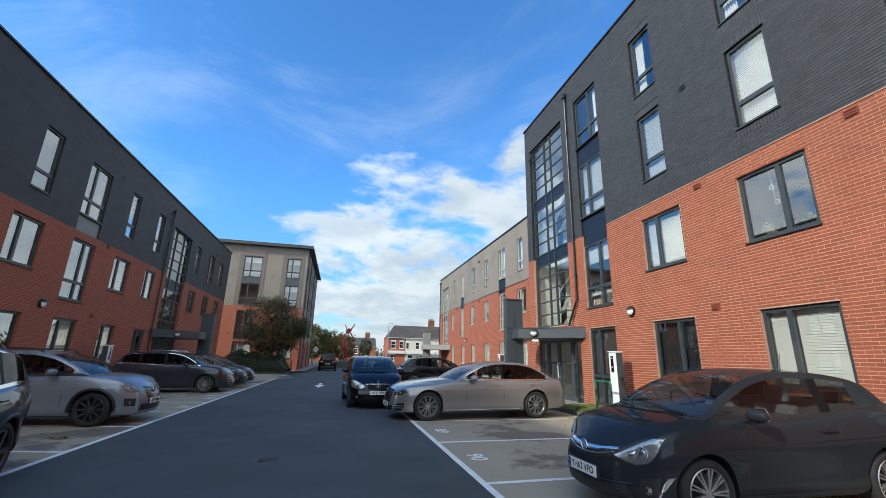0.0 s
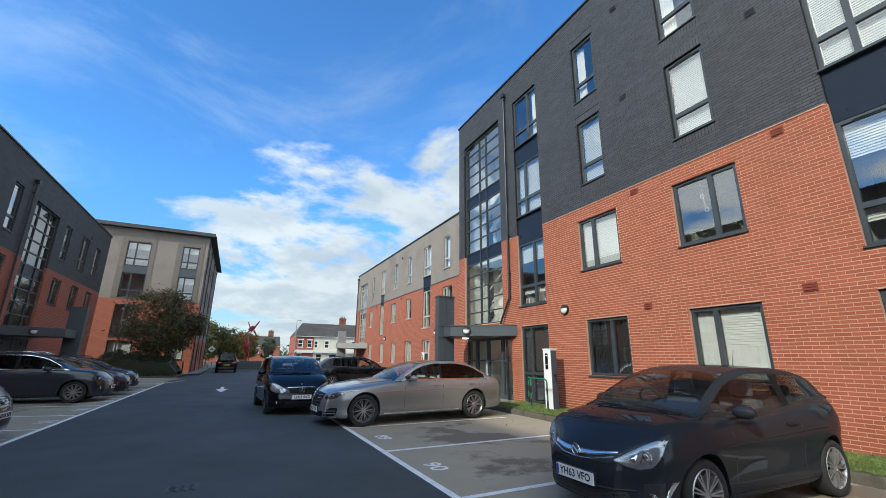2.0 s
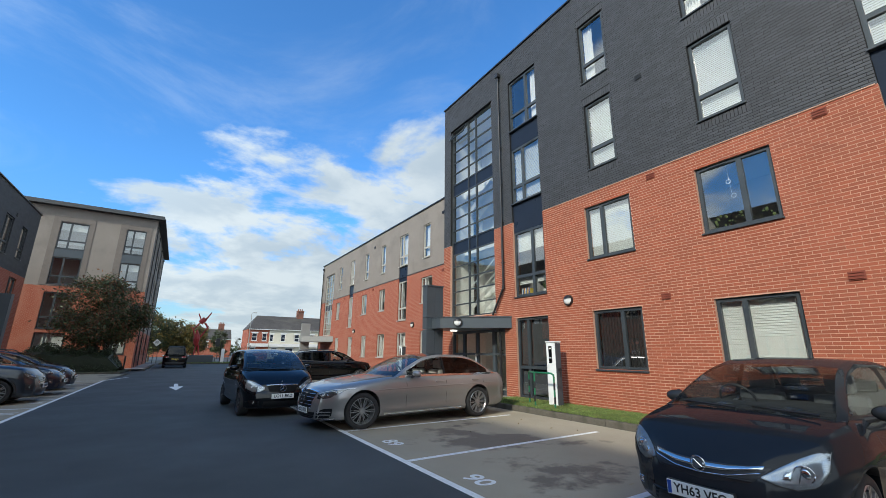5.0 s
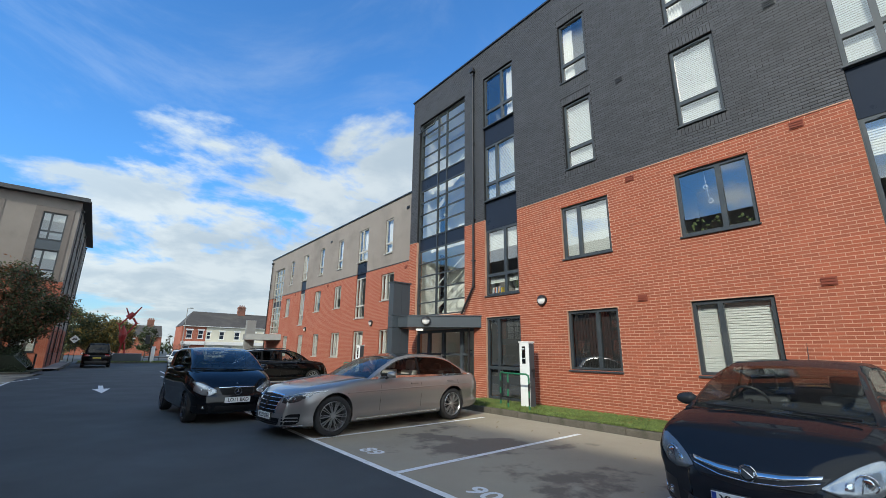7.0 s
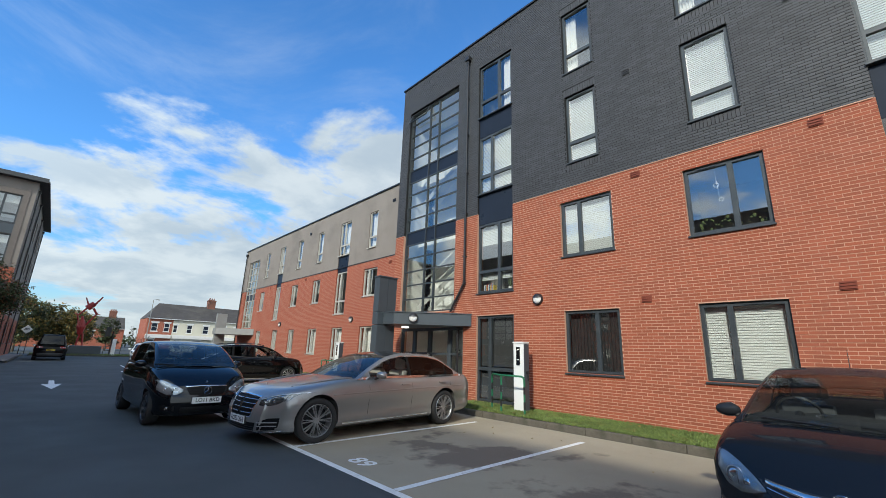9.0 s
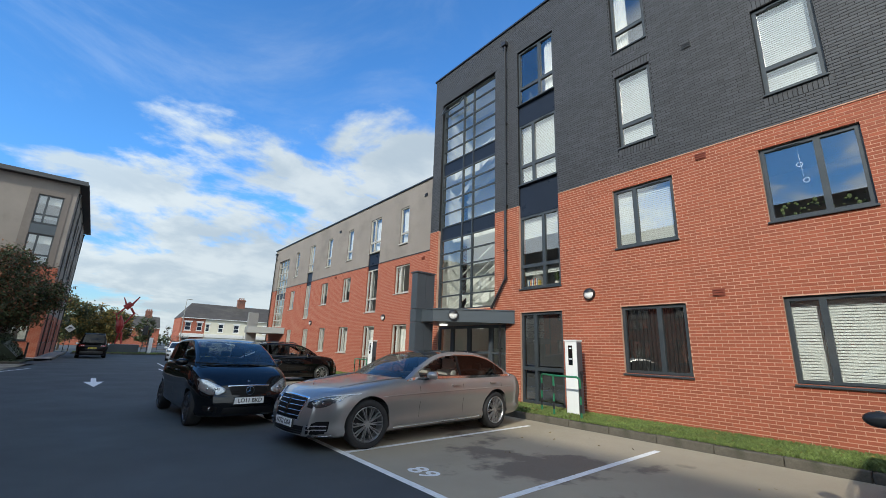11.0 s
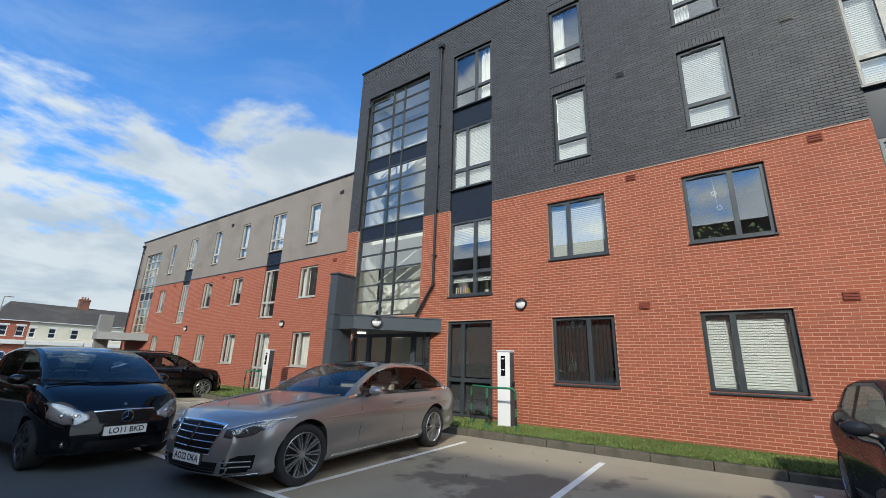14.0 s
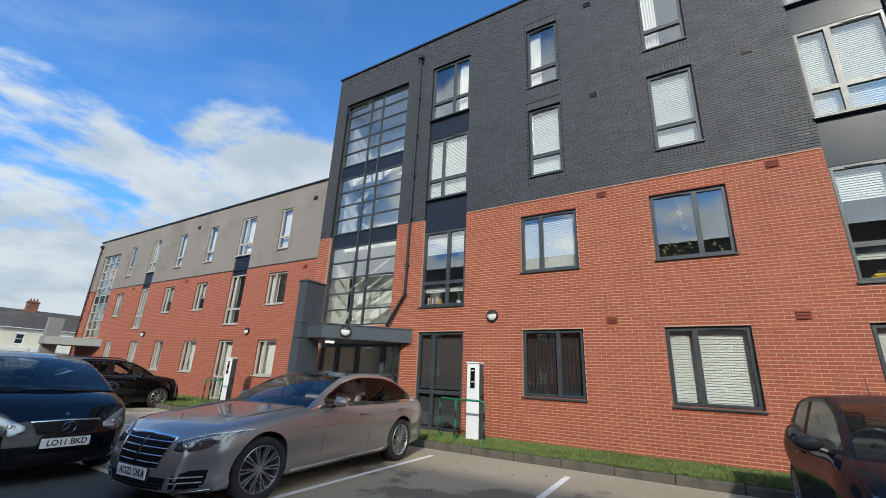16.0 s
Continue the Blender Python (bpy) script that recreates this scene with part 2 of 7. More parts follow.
def part(name, bm, mat, parent=None, label="", smooth=False):
    """One mesh object from a bmesh or a mesh, under a thing or a part."""
    ob = new(name, finish(name, bm, mat, smooth) if isinstance(bm, bmesh.types.BMesh) else bm)
    if parent is not None:
        ob.parent = parent
    if label:
        ob["label"] = label
    return ob


def boxes(*bs, bevel=0.0):
    bm = bmesh.new()
    for b in bs:
        box(bm, *b, bevel=bevel)
    return bm


def thing(name, m, label, category, group="", kind=""):
    ob = new(name)
    ob.matrix_world = m
    return tagged(ob, label, category, group, kind)


def wall_mesh(name, u0, u1, z0, z1, holes, depth, mat, setback=0.0):
    """A wall slab in local axes (u along x, outside towards -y) with holes (u0, u1, z0, z1) through it."""
    us = sorted({u0, u1, *[min(max(h[i], u0), u1) for h in holes for i in (0, 1)]})
    zs = sorted({z0, z1, *[min(max(h[i], z0), z1) for h in holes for i in (2, 3)]})

    def solid(i, j):
        if not (0 <= i < len(us) - 1 and 0 <= j < len(zs) - 1):
            return False
        cu, cz = (us[i] + us[i + 1]) / 2, (zs[j] + zs[j + 1]) / 2
        return not any(h[0] < cu < h[1] and h[2] < cz < h[3] for h in holes)
    V, F = [], []

    def q(*p):
        F.append(tuple(range(len(V), len(V) + 4)))
        V.extend(p)
    a, b = setback, setback + depth
    for i in range(len(us) - 1):
        for j in range(len(zs) - 1):
            if not solid(i, j):
                continue
            x0, x1, y0, y1 = us[i], us[i + 1], zs[j], zs[j + 1]
            q((x0, a, y0), (x1, a, y0), (x1, a, y1), (x0, a, y1))
            q((x1, b, y0), (x0, b, y0), (x0, b, y1), (x1, b, y1))
            if not solid(i - 1, j): q((x0, b, y0), (x0, a, y0), (x0, a, y1), (x0, b, y1))
            if not solid(i + 1, j): q((x1, a, y0), (x1, b, y0), (x1, b, y1), (x1, a, y1))
            if not solid(i, j - 1): q((x0, b, y0), (x1, b, y0), (x1, a, y0), (x0, a, y0))
            if not solid(i, j + 1): q((x0, a, y1), (x1, a, y1), (x1, b, y1), (x0, b, y1))
    return quad_mesh(name, V, F, mat)


def brick_rects(u0, u1, z0, z1, holes, seed=1):
    """Stretcher-bond bricks (u0, u1, z0, z1) of one wall field, cut at its holes."""
    rnd, out, row, z = random.Random(seed), [], 0, z0
    while z < z1 - 0.02:
        zt = min(z + 0.0565, z1)
        cuts = sorted((h[0], h[1]) for h in holes if h[2] < zt - 0.02 and h[3] > z + 0.02)
        spans, a = [], u0
        for c in cuts:
            if c[0] > a:
                spans.append((a, c[0]))
            a = max(a, c[1])
        if a < u1:
            spans.append((a, u1))
        for s in spans:
            x = math.floor(s[0] / 0.225) * 0.225 - (0.1125 if row % 2 else 0)
            while x < s[1]:
                p, q = max(x, s[0]), min(x + 0.2190, s[1])
                if q - p > 0.03:
                    out.append((p, q, z, zt))
                x += 0.225
        z += 0.067
        row += 1
    return out


def brick_field(name, rects, mat, parent, depth=0.012, seed=2):
    """Many bricks joined in one mesh, each standing a little proud of the mortar."""
    rnd, V, F = random.Random(seed), [], []
    for p, q, z, t in rects:
        o, k, e = -rnd.uniform(0.0, 0.003), len(V), 0.002
        V += [(p + e, o, z + e), (q - e, o, z + e), (q - e, o, t - e), (p + e, o, t - e), (p, depth, z), (q, depth, z), (q, depth, t), (p, depth, t)]
        F += [(k, k + 1, k + 2, k + 3), (k + 4, k + 5, k + 1, k), (k + 5, k + 6, k + 2, k + 1), (k + 6, k + 7, k + 3, k + 2), (k + 7, k + 4, k, k + 3)]
    return tagged(part(name, quad_mesh(name, V, F, mat), mat, parent), kind="stuff")


def hang_blind(w, u0, u1, z0, z1, y, mat=None, pitch=0.05, tilt=0.4):
    """Horizontal slats behind a pane, with a head rail."""
    V, F = [], []
    z = z1
    while z > z0:
        k = len(V)
        a, b = 0.5 * pitch * 1.1 * math.cos(tilt), pitch * 0.53
        V += [(u0, y - a * 0.5, z - b), (u1, y - a * 0.5, z - b), (u1, y, z + 0.004), (u0, y, z + 0.004), (u1, y + a * 0.5, z + b), (u0, y + a * 0.5, z + b)]
        F += [(k, k + 1, k + 2, k + 3), (k + 3, k + 2, k + 4, k + 5)]
        z -= pitch
    return part("blind", quad_mesh("blind", V, F, mat or M_BLIND), None, w)


def hang_curtain(w, u0, u1, z0, z1, y, mat=None, waves=5):
    n = waves * 8
    V = [(u0 + (u1 - u0) * i / n, y + 0.035 * math.sin(i / 8 * 2 * math.pi) + 0.01 * math.sin(i * 1.7), z) for z in (z0, z1) for i in range(n + 1)]
    F = [(i, i + 1, n + 2 + i, n + 1 + i) for i in range(n)]
    return part("curtain", quad_mesh("curtain", V, F, mat or M_CURTAIN, True), None, w)


SASH = {
    "side": [(0, 0, 0.36, 1), (0.36, 0, 1, 1)],          # narrow and wide light
    "side_r": [(0, 0, 0.60, 1), (0.60, 0, 1, 1)],
    "tall": [(0, 0, 1, 0.29), (0, 0.29, 1, 1)],           # low fixed light under an opening one
    "quad": [(0, 0, 0.38, 0.30), (0.38, 0, 1, 0.30), (0, 0.30, 0.38, 1), (0.38, 0.30, 1, 1)],
    "quad_r": [(0, 0, 0.60, 0.30), (0.60, 0, 1, 0.30), (0, 0.30, 0.60, 1), (0.60, 0.30, 1, 1)],
    "door": [(0, 0, 0.34, 0.37), (0.34, 0, 1, 0.37), (0, 0.37, 0.34, 1), (0.34, 0.37, 1, 1)],
    "one": [(0, 0, 1, 1)],
}


def window(parent, u0, u1, z0, z1, style="side", mat=None, inside="", recess=0.07, sash=0.05, room=2.2, label="", sill=True, name="window", glass=None):
    """A framed window in a hole of a wall: frame, panes, sill, and the room behind it."""
    mat = mat or M_FRAME
    bm = bmesh.new()
    g = 0.004
    y0, y1 = recess, recess + 0.075
    o = 0.03
    box(bm, u0 + g, y0, z0 + g, u0 + o, y1, z1 - g), box(bm, u1 - o, y0, z0 + g, u1 - g, y1, z1 - g)
    box(bm, u0 + o, y0, z0 + g, u1 - o, y1, z0 + o), box(bm, u0 + o, y0, z1 - o, u1 - o, y1, z1 - g)
    a0, a1, c0, c1 = u0 + o, u1 - o, z0 + o, z1 - o
    lights = []
    for f0, g0, f1, g1 in SASH[style]:
        p0, p1, q0, q1 = a0 + (a1 - a0) * f0, a0 + (a1 - a0) * f1, c0 + (c1 - c0) * g0, c0 + (c1 - c0) * g1
        s, t = sash, y0 - 0.012
        box(bm, p0, t, q0, p0 + s, y1 - 0.01, q1), box(bm, p1 - s, t, q0, p1, y1 - 0.01, q1)
        box(bm, p0 + s, t, q0, p1 - s, y1 - 0.01, q0 + s), box(bm, p0 + s, t, q1 - s, p1 - s, y1 - 0.01, q1)
        lights.append((p0 + s, p1 - s, q0 + s, q1 - s))
    # trickle vent along the head of the widest light
    wide = max(SASH[style], key=lambda r: (r[2] - r[0]) * (1 if r[3] == 1 else 0))
    um = a0 + (a1 - a0) * (wide[0] + wide[2]) / 2
    box(bm, um - 0.2, y0 - 0.03, c1 - 0.035, um + 0.2, y0 - 0.013, c1 - 0.012)
    w = part(name, boxes((u0 + g, y1, z0 + g, u1 - g, y1 + 0.01, z0 + o), (u0 + g, y1, z1 - o, u1 - g, y1 + 0.01, z1 - g)), mat, parent, label)
    part("window_frame", bm, mat, w)
    for p0, p1, q0, q1 in lights:
        me = quad_mesh("pane", [(p0, y0 + 0.03, q0), (p1, y0 + 0.03, q0), (p1, y0 + 0.03, q1), (p0, y0 + 0.03, q1)], [(0, 1, 2, 3)], glass or M_WINDOW)
        part("pane", me, None, w).visible_shadow = False
    if sill:
        part("window_sill", boxes((u0 - 0.02, -0.045, z0 - 0.035, u1 + 0.02, y0 + 0.01, z0 + 0.003), bevel=0.006), mat, w)
    if room:
        yb = 0.31
        x0, x1, a, b = u0 - 0.35, u1 + 0.35, z0 - 0.45, z1 + 0.3
        V = [(x0, yb, a), (x1, yb, a), (x1, yb, b), (x0, yb, b), (x0, yb + room, a), (x1, yb + room, a), (x1, yb + room, b), (x0, yb + room, b)]
        part("room", quad_mesh("room", V, [(0, 1, 5, 4), (3, 7, 6, 2), (0, 4, 7, 3), (1, 2, 6, 5), (4, 5, 6, 7)], M_ROOM), None, w)
    if inside == "blind":
        for p0, p1, q0, q1 in lights:
            hang_blind(w, p0 - 0.03, p1 + 0.03, q0 - 0.02, q1 + 0.02, y1 + 0.07)
    elif inside == "half":
        for p0, p1, q0, q1 in lights:
            low_light = len(lights) > 2 and q0 < (z0 + z1) / 2 - 0.2
            hang_blind(w, p0 - 0.03, p1 + 0.03, q0 + (q1 - q0) * (0.60 if low_light else 0.0 if len(lights) > 2 else 0.45), q1 + 0.02, y1 + 0.07)
    elif inside == "dark":
        bm = bmesh.new()
        k = u0 + 0.06
        while k < u1 - 0.1:
            box(bm, k, y1 + 0.08, z0 + 0.08, k + 0.078, y1 + 0.085, z1 - 0.06)
            k += 0.088
        part("blind", bm, M_DARKBLIND, w, "dark vertical slat blind")
    elif inside == "curtain":
        hang_curtain(w, u0 + 0.03, u0 + (u1 - u0) * 0.4, z0 + 0.02, z1 - 0.03, y1 + 0.1)
    elif inside == "curtain_r":
        hang_curtain(w, u0 + (u1 - u0) * 0.66, u1 - 0.03, z0 + 0.02, z1 - 0.03, y1 + 0.1)
    elif inside == "grey":
        for p0, p1, q0, q1 in lights:
            part("blind", boxes((p0 - 0.02, y1 + 0.05, q0 + 0.03, p1 + 0.02, y1 + 0.055, q1 + 0.02)), M_GREYBLIND, w, "flat grey roller blind")
    elif inside == "sheer":
        hang_curtain(w, u0 + 0.03, u1 - 0.03, z0 + 0.02, z1 - 0.03, y1 + 0.12, waves=9)
    elif inside == "plants":
        bm, rnd = bmesh.new(), random.Random(7)
        for _ in range(46):
            a, s = rnd.uniform(u0 + 0.1, u1 - 0.1), rnd.uniform(0.03, 0.07)
            z = z0 + 0.1 + rnd.random() ** 2 * 0.3
            bmesh.ops.create_icosphere(bm, subdivisions=1, radius=s * 0.55, matrix=Matrix.Translation((a, y1 + 0.13 + rnd.uniform(-0.04, 0.04), z)) @ Matrix.Diagonal((1, 0.5, rnd.uniform(0.5, 1.6), 1)))
        part("pot_plants", bm, M_PLANT, w, "small green pot plants on the inner ledge")
        bm = bmesh.new()
        for a, b in ((0.38, 0.72), (0.42, 0.50)):
            tube(bm, [(u0 + (u1 - u0) * a + 0.045 * math.cos(i * math.pi / 8), y1 + 0.1, z0 + (z1 - z0) * b + 0.045 * math.sin(i * math.pi / 8)) for i in range(17)], 0.007, 6)
        rod(bm, (u0 + (u1 - u0) * 0.40, y1 + 0.1, z0 + (z1 - z0) * 0.55), (u0 + (u1 - u0) * 0.38, y1 + 0.1, z1 - 0.05), 0.004, seg=6)
        part("hanging_ornament", bm, M_CURTAIN, w, "white rings hanging in the pane")
    return w


def curtain_wall(parent, u0, u1, z0, z1, mull, rows, dark, mat, bar=0.055, back=True):
    """A stair glazing of bars and panes: mull = inner mullion places, dark = rows with navy panels."""
    cols = [u0, *mull, u1]
    step = (z1 - z0) / rows
    g = part("window", boxes((u0, 0.10, z0, u0 + 0.06, 0.24, z1), (u1 - 0.06, 0.10, z0, u1, 0.24, z1), (u0 + 0.06, 0.10, z0, u1 - 0.06, 0.24, z0 + 0.06), (u0 + 0.06, 0.10, z1 - 0.06, u1 - 0.06, 0.24, z1)), mat, parent, "tall gridded stairwell glazing with dark bars")
    for c in mull:
        part("mullion", boxes((c - bar / 2, 0.10, z0 + 0.06, c + bar / 2, 0.19, z1 - 0.06)), mat, g)
    for r in range(1, rows):
        part("transom", boxes((u0 + 0.06, 0.115, z0 + r * step - bar / 2, u1 - 0.06, 0.185, z0 + r * step + bar / 2)), mat, g)
    for r in range(rows):
        for i in range(len(cols) - 1):
            a, b, c, d = cols[i] + 0.02, cols[i + 1] - 0.02, z0 + r * step + 0.015, z0 + (r + 1) * step - 0.015
            if rows - 1 - r in dark:
                part("spandrel_panel", boxes((a, 0.15, c, b, 0.18, d)), M_NAVY, g, "dark navy infill panel")
            else:
                part("pane", quad_mesh("pane", [(a, 0.15, c), (b, 0.15, c), (b, 0.15, d), (a, 0.15, d)], [(0, 1, 2, 3)], M_WINDOW), None, g).visible_shadow = False
    if back:
        x0, x1 = u0 - 0.1, u1 + 0.1
        V = [(x0, 0.31, z0 - 0.1), (x1, 0.31, z0 - 0.1), (x1, 0.31, z1 + 0.1), (x0, 0.31, z1 + 0.1), (x0, 1.9, z0 - 0.1), (x1, 1.9, z0 - 0.1), (x1, 1.9, z1 + 0.1), (x0, 1.9, z1 + 0.1)]
        part("stairwell", quad_mesh("stairwell", V, [(0, 1, 5, 4), (3, 7, 6, 2), (0, 4, 7, 3), (1, 2, 6, 5), (4, 5, 6, 7)], M_STAIRWALL), None, g)
        bm = bmesh.new()
        for r in range(rows):
            if rows - 1 - r in dark:
                box(bm, x0 + 0.02, 0.85, z0 + r * step + 0.12, x1 - 0.02, 1.88, z0 + (r + 1) * step - 0.1)
        part("landing", bm, M_STAIRWALL, g, "white floor slab behind the glazing")
        bm = bmesh.new()
        for a in (0.25, 0.75):
            z = z0 + (z1 - z0) * a - 1.0
            for yy in (0.75, 1.35):
                rod(bm, (u0 + 0.2, yy, z), (u1 - 0.2, yy, z + 1.5), 0.03, seg=6)
                rod(bm, (u0 + 0.2, yy, z - 0.9), (u1 - 0.2, yy, z + 0.6), 0.10, seg=4)
        part("stair_rail", bm, M_STAIRWALL, g, "white stair string and handrail")
    return g


def downpipe(parent, u, z0, z1, kink=None):
    bm = bmesh.new()
    rod(bm, (u, -0.08, z0), (u, -0.08, z1), 0.04)
    box(bm, u - 0.10, -0.17, z1, u + 0.10, -0.004, z1 + 0.16, bevel=0.02)
    z = z0 + 0.9
    while z < z1:
        box(bm, u - 0.06, -0.12, z, u + 0.06, -0.003, z + 0.035)
        z += 1.5
    if kink:
        rod(bm, (u, -0.08, z0 + 0.02), kink, 0.04)
        rod(bm, (u, -0.08, z0 - 0.03), (u, -0.08, z0 + 0.1), 0.05)
    return part("downpipe", bm, M_BLACKMETAL, parent, "black rainwater downpipe with hopper head")


def vent(parent, u, z, mat, s=0.11):
    bm = boxes((u - s, -0.02, z - s * 0.7, u + s, 0.01, z + s * 0.7), bevel=0.006)
    for i in range(3):
        box(bm, u - s * 0.85, -0.035, z - s * 0.5 + i * s * 0.45, u + s * 0.85, -0.018, z - s * 0.32 + i * s * 0.45)
    return part("wall_vent", bm, mat, parent)


# ---- ground ----
def flat(name, pts, z, mat, label, category, kind="structure", thick=0.0):
    bm = bmesh.new()
    f = bm.faces.new([bm.verts.new((x, y, z)) for x, y in pts])
    if f.normal.z < 0:
        f.normal_flip()
    if thick:
        r = bmesh.ops.extrude_face_region(bm, geom=[f])
        bmesh.ops.translate(bm, verts=[v for v in r["geom"] if isinstance(v, bmesh.types.BMVert)], vec=(0, 0, -thick))
    return tagged(part(name, bm, mat), label, category, kind=kind)


flat("ground", [(-1500, -1500), (1500, -1500), (1500, 1500), (-1500, 1500)], -0.03, M_ASPHALT, "dark asphalt ground all round the car park", "ground")
flat("road", [(-4.0, -30), (1.98, -30), (1.98, 33), (4.5, 36), (6, 62), (-3.0, 62), (-3.2, 46), (-4.0, 33)], 0.0, M_ASPHALT, "dark smooth asphalt access road between parking bays", "road")
flat("parking_bays", [(1.98, -30), (7.05, -30), (7.05, 33), (1.98, 33)], 0.0, M_BAY, "worn beige tarmac parking bays with damp stains", "parking")
flat("parking_bays", [(-9.0, -30), (-4.0, -30), (-4.0, 33.0), (-9.0, 33.0)], 0.0, M_BAY, "worn beige tarmac parking bays along the shaded block", "parking")
flat("parking_bays", [(-9.0, 33.0), (-4.0, 33.0), (-3.3, 38.2), (-9.0, 38.2)], 0.0, M_BAY, "beige tarmac apron before the planted bed", "parking")
flat("road", [(-150, 62.2), (250, 62.2), (250, 74), (-150, 74)], -0.004, M_ASPHALT, "main road crossing at the far end", "road")


def strip(name, a, b, w, mat, z=0.004, label="", cat="road marking"):
    a, b = Vector(a), Vector(b)
    n = Vector((a.y - b.y, b.x - a.x)).normalized() * (w / 2)
    return flat(name, [tuple(a + n), tuple(b + n), tuple(b - n), tuple(a - n)][::-1], z, mat, label, cat)


LINE = "worn white painted parking bay line"
strip("bay_line", (1.95, -30), (1.95, 33), 0.10, M_ROADPAINT, label=LINE)
strip("bay_line", (-4.0, -30), (-4.0, 30.5), 0.10, M_ROADPAINT, label=LINE)
strip("bay_line", (-4.0, 30.5), (-3.2, 33.5), 0.10, M_ROADPAINT, 0.005, label=LINE)
for i in range(-4, 9):
    y = 8.17 + (i - 1) * 2.64 if i > 0 else 5.5 + i * 2.7
    strip("bay_line", (2.0, y), (6.35, y + 0.10), 0.10, M_ROADPAINT, 0.006, label=LINE)
for i in range(-5, 10):
    strip("bay_line", (-8.8, 9.05 + i * 2.45), (-4.05, 8.19 + i * 2.45), 0.09, M_ROADPAINT, 0.006, label=LINE)
strip("bay_line", (2.4, 33), (2.6, 40), 0.10, M_ROADPAINT, 0.006, label=LINE)


def writing(name, text, size, m, mat, label, parent=None, depth=0.0, wide=1.0):
    """Lettering in the built-in font as a mesh, centred."""
    cu = bpy.data.curves.new(name, "FONT")
    cu.body, cu.size, cu.align_x, cu.align_y, cu.extrude, cu.resolution_u, cu.offset = text, size, "CENTER", "CENTER", depth, 3, size * 0.022
    tmp = bpy.data.objects.new(name, cu)
    me = bpy.data.meshes.new_from_object(tmp)
    bpy.data.objects.remove(tmp)
    bpy.data.curves.remove(cu)
    me.transform(Matrix.Diagonal((wide, 1, 1, 1)))
    me.materials.clear()
    me.materials.append(mat)
    ob = new(name, me)
    if parent is not None:
        ob.parent = parent
        ob.matrix_basis = m
        if label:
            ob["label"] = label
    else:
        ob.matrix_world = m
        tagged(ob, label, "painted number", kind="structure")
    return ob


for text, x, y in (("89", 2.34, 9.41), ("90", 2.32, 6.92), ("88", 2.36, 12.05), ("91", 2.32, 4.2)):
    writing("bay_number", text, 0.38, pose(x, y, 0.005, 0, 0, -90), M_ROADPAINT, "white painted bay number " + text, wide=1.22)
for i in range(1, 5):
    for a, b in ((0.0, 0.0), (0.10, 0.17), (0.0, 0.34)):      # worn past reading: plain bars
        strip("bay_number", (-4.50 + a * 0.6, 9.12 + i * 2.62 + b - 0.12), (-4.12 - a * 0.6, 9.08 + i * 2.62 + b - 0.12), 0.075, M_ROADPAINT, 0.005, "worn unreadable white painted bay number", "painted number")
# road arrow pointing towards the walker
flat("road_arrow", [(-0.92, 26.4), (-0.76, 26.4), (-0.76, 24.6), (-0.56, 24.6), (-0.84, 22.5), (-1.12, 24.6), (-0.92, 24.6)][::-1], 0.005, M_ROADPAINT, "white painted arrow on the road", "road marking")
# drain cover
gully = part("drain_cover", boxes((-1.06, 7.08, -0.02, -0.72, 7.38, 0.004)), M_KERB)
tagged(gully, "small iron drain cover set in the asphalt", "drain")
for i in range(6):
    part("bar", boxes((-1.03, 7.11 + i * 0.043, 0.004, -0.75, 7.13 + i * 0.043, 0.012)), M_BLACKMETAL, gully)

# ---- grass verge with kerb along the sunlit block ----
KX = 6.98
flat("verge", [(KX + 0.12, -30), (8.5, -30), (8.5, 37), (KX + 0.12, 37)], 0.14, M_SOIL, "narrow raised grass verge at the foot of the wall", "verge")
flat("verge", [(8.5, 17.4), (9.9, 17.4), (9.9, 37), (8.5, 37)], 0.14, M_SOIL, "grass verge in front of the lower block", "verge")
flat("verge", [(-9.72, -30), (-9.0, -30), (-9.0, 25.2), (-9.72, 25.2)], 0.10, M_SOIL, "narrow verge beside the shaded block", "verge")
flat("forecourt", [(6.3, 12.9), (8.6, 12.9), (8.6, 17.4), (6.3, 17.4)], 0.145, M_PAVE, "paved doorstep under the entrance canopy", "paving")


def kerb_run(label, axis_pts, h=0.138, w=0.125, length=0.91):
    """A row of kerb stones along a line."""
    (xa, ya), (xb, yb) = axis_pts
    a, b = Vector((xa, ya, 0)), Vector((xb, yb, 0))
    n = int((b - a).length / length)
    ang = math.degrees(math.atan2(yb - ya, xb - xa))
    run = thing("kerb", pose(0, 0, 0), label, "kerb", kind="structure")
    me = finish("kerb_stone", boxes((0.004, 0, -0.05, length - 0.004, w, h), bevel=0.018), M_KERB)
    rnd = random.Random(5)
    for i in range(n):
        p = a + (b - a) * (i * length / (b - a).length)
        o = part("kerb_stone", me, None, run)
        o.matrix_basis = pose(p.x, p.y, rnd.uniform(-0.008, 0.006), rnd.uniform(-1, 1), rnd.uniform(-0.4, 0.4), ang + rnd.uniform(-0.3, 0.3))
    return run


kerb_run("weathered concrete kerb along the grass verge", ((KX + 0.125, -6), (KX + 0.125, 37)))
kerb_run("weathered concrete kerb beside the shaded block", ((-9.0, 8), (-9.0, 33)))


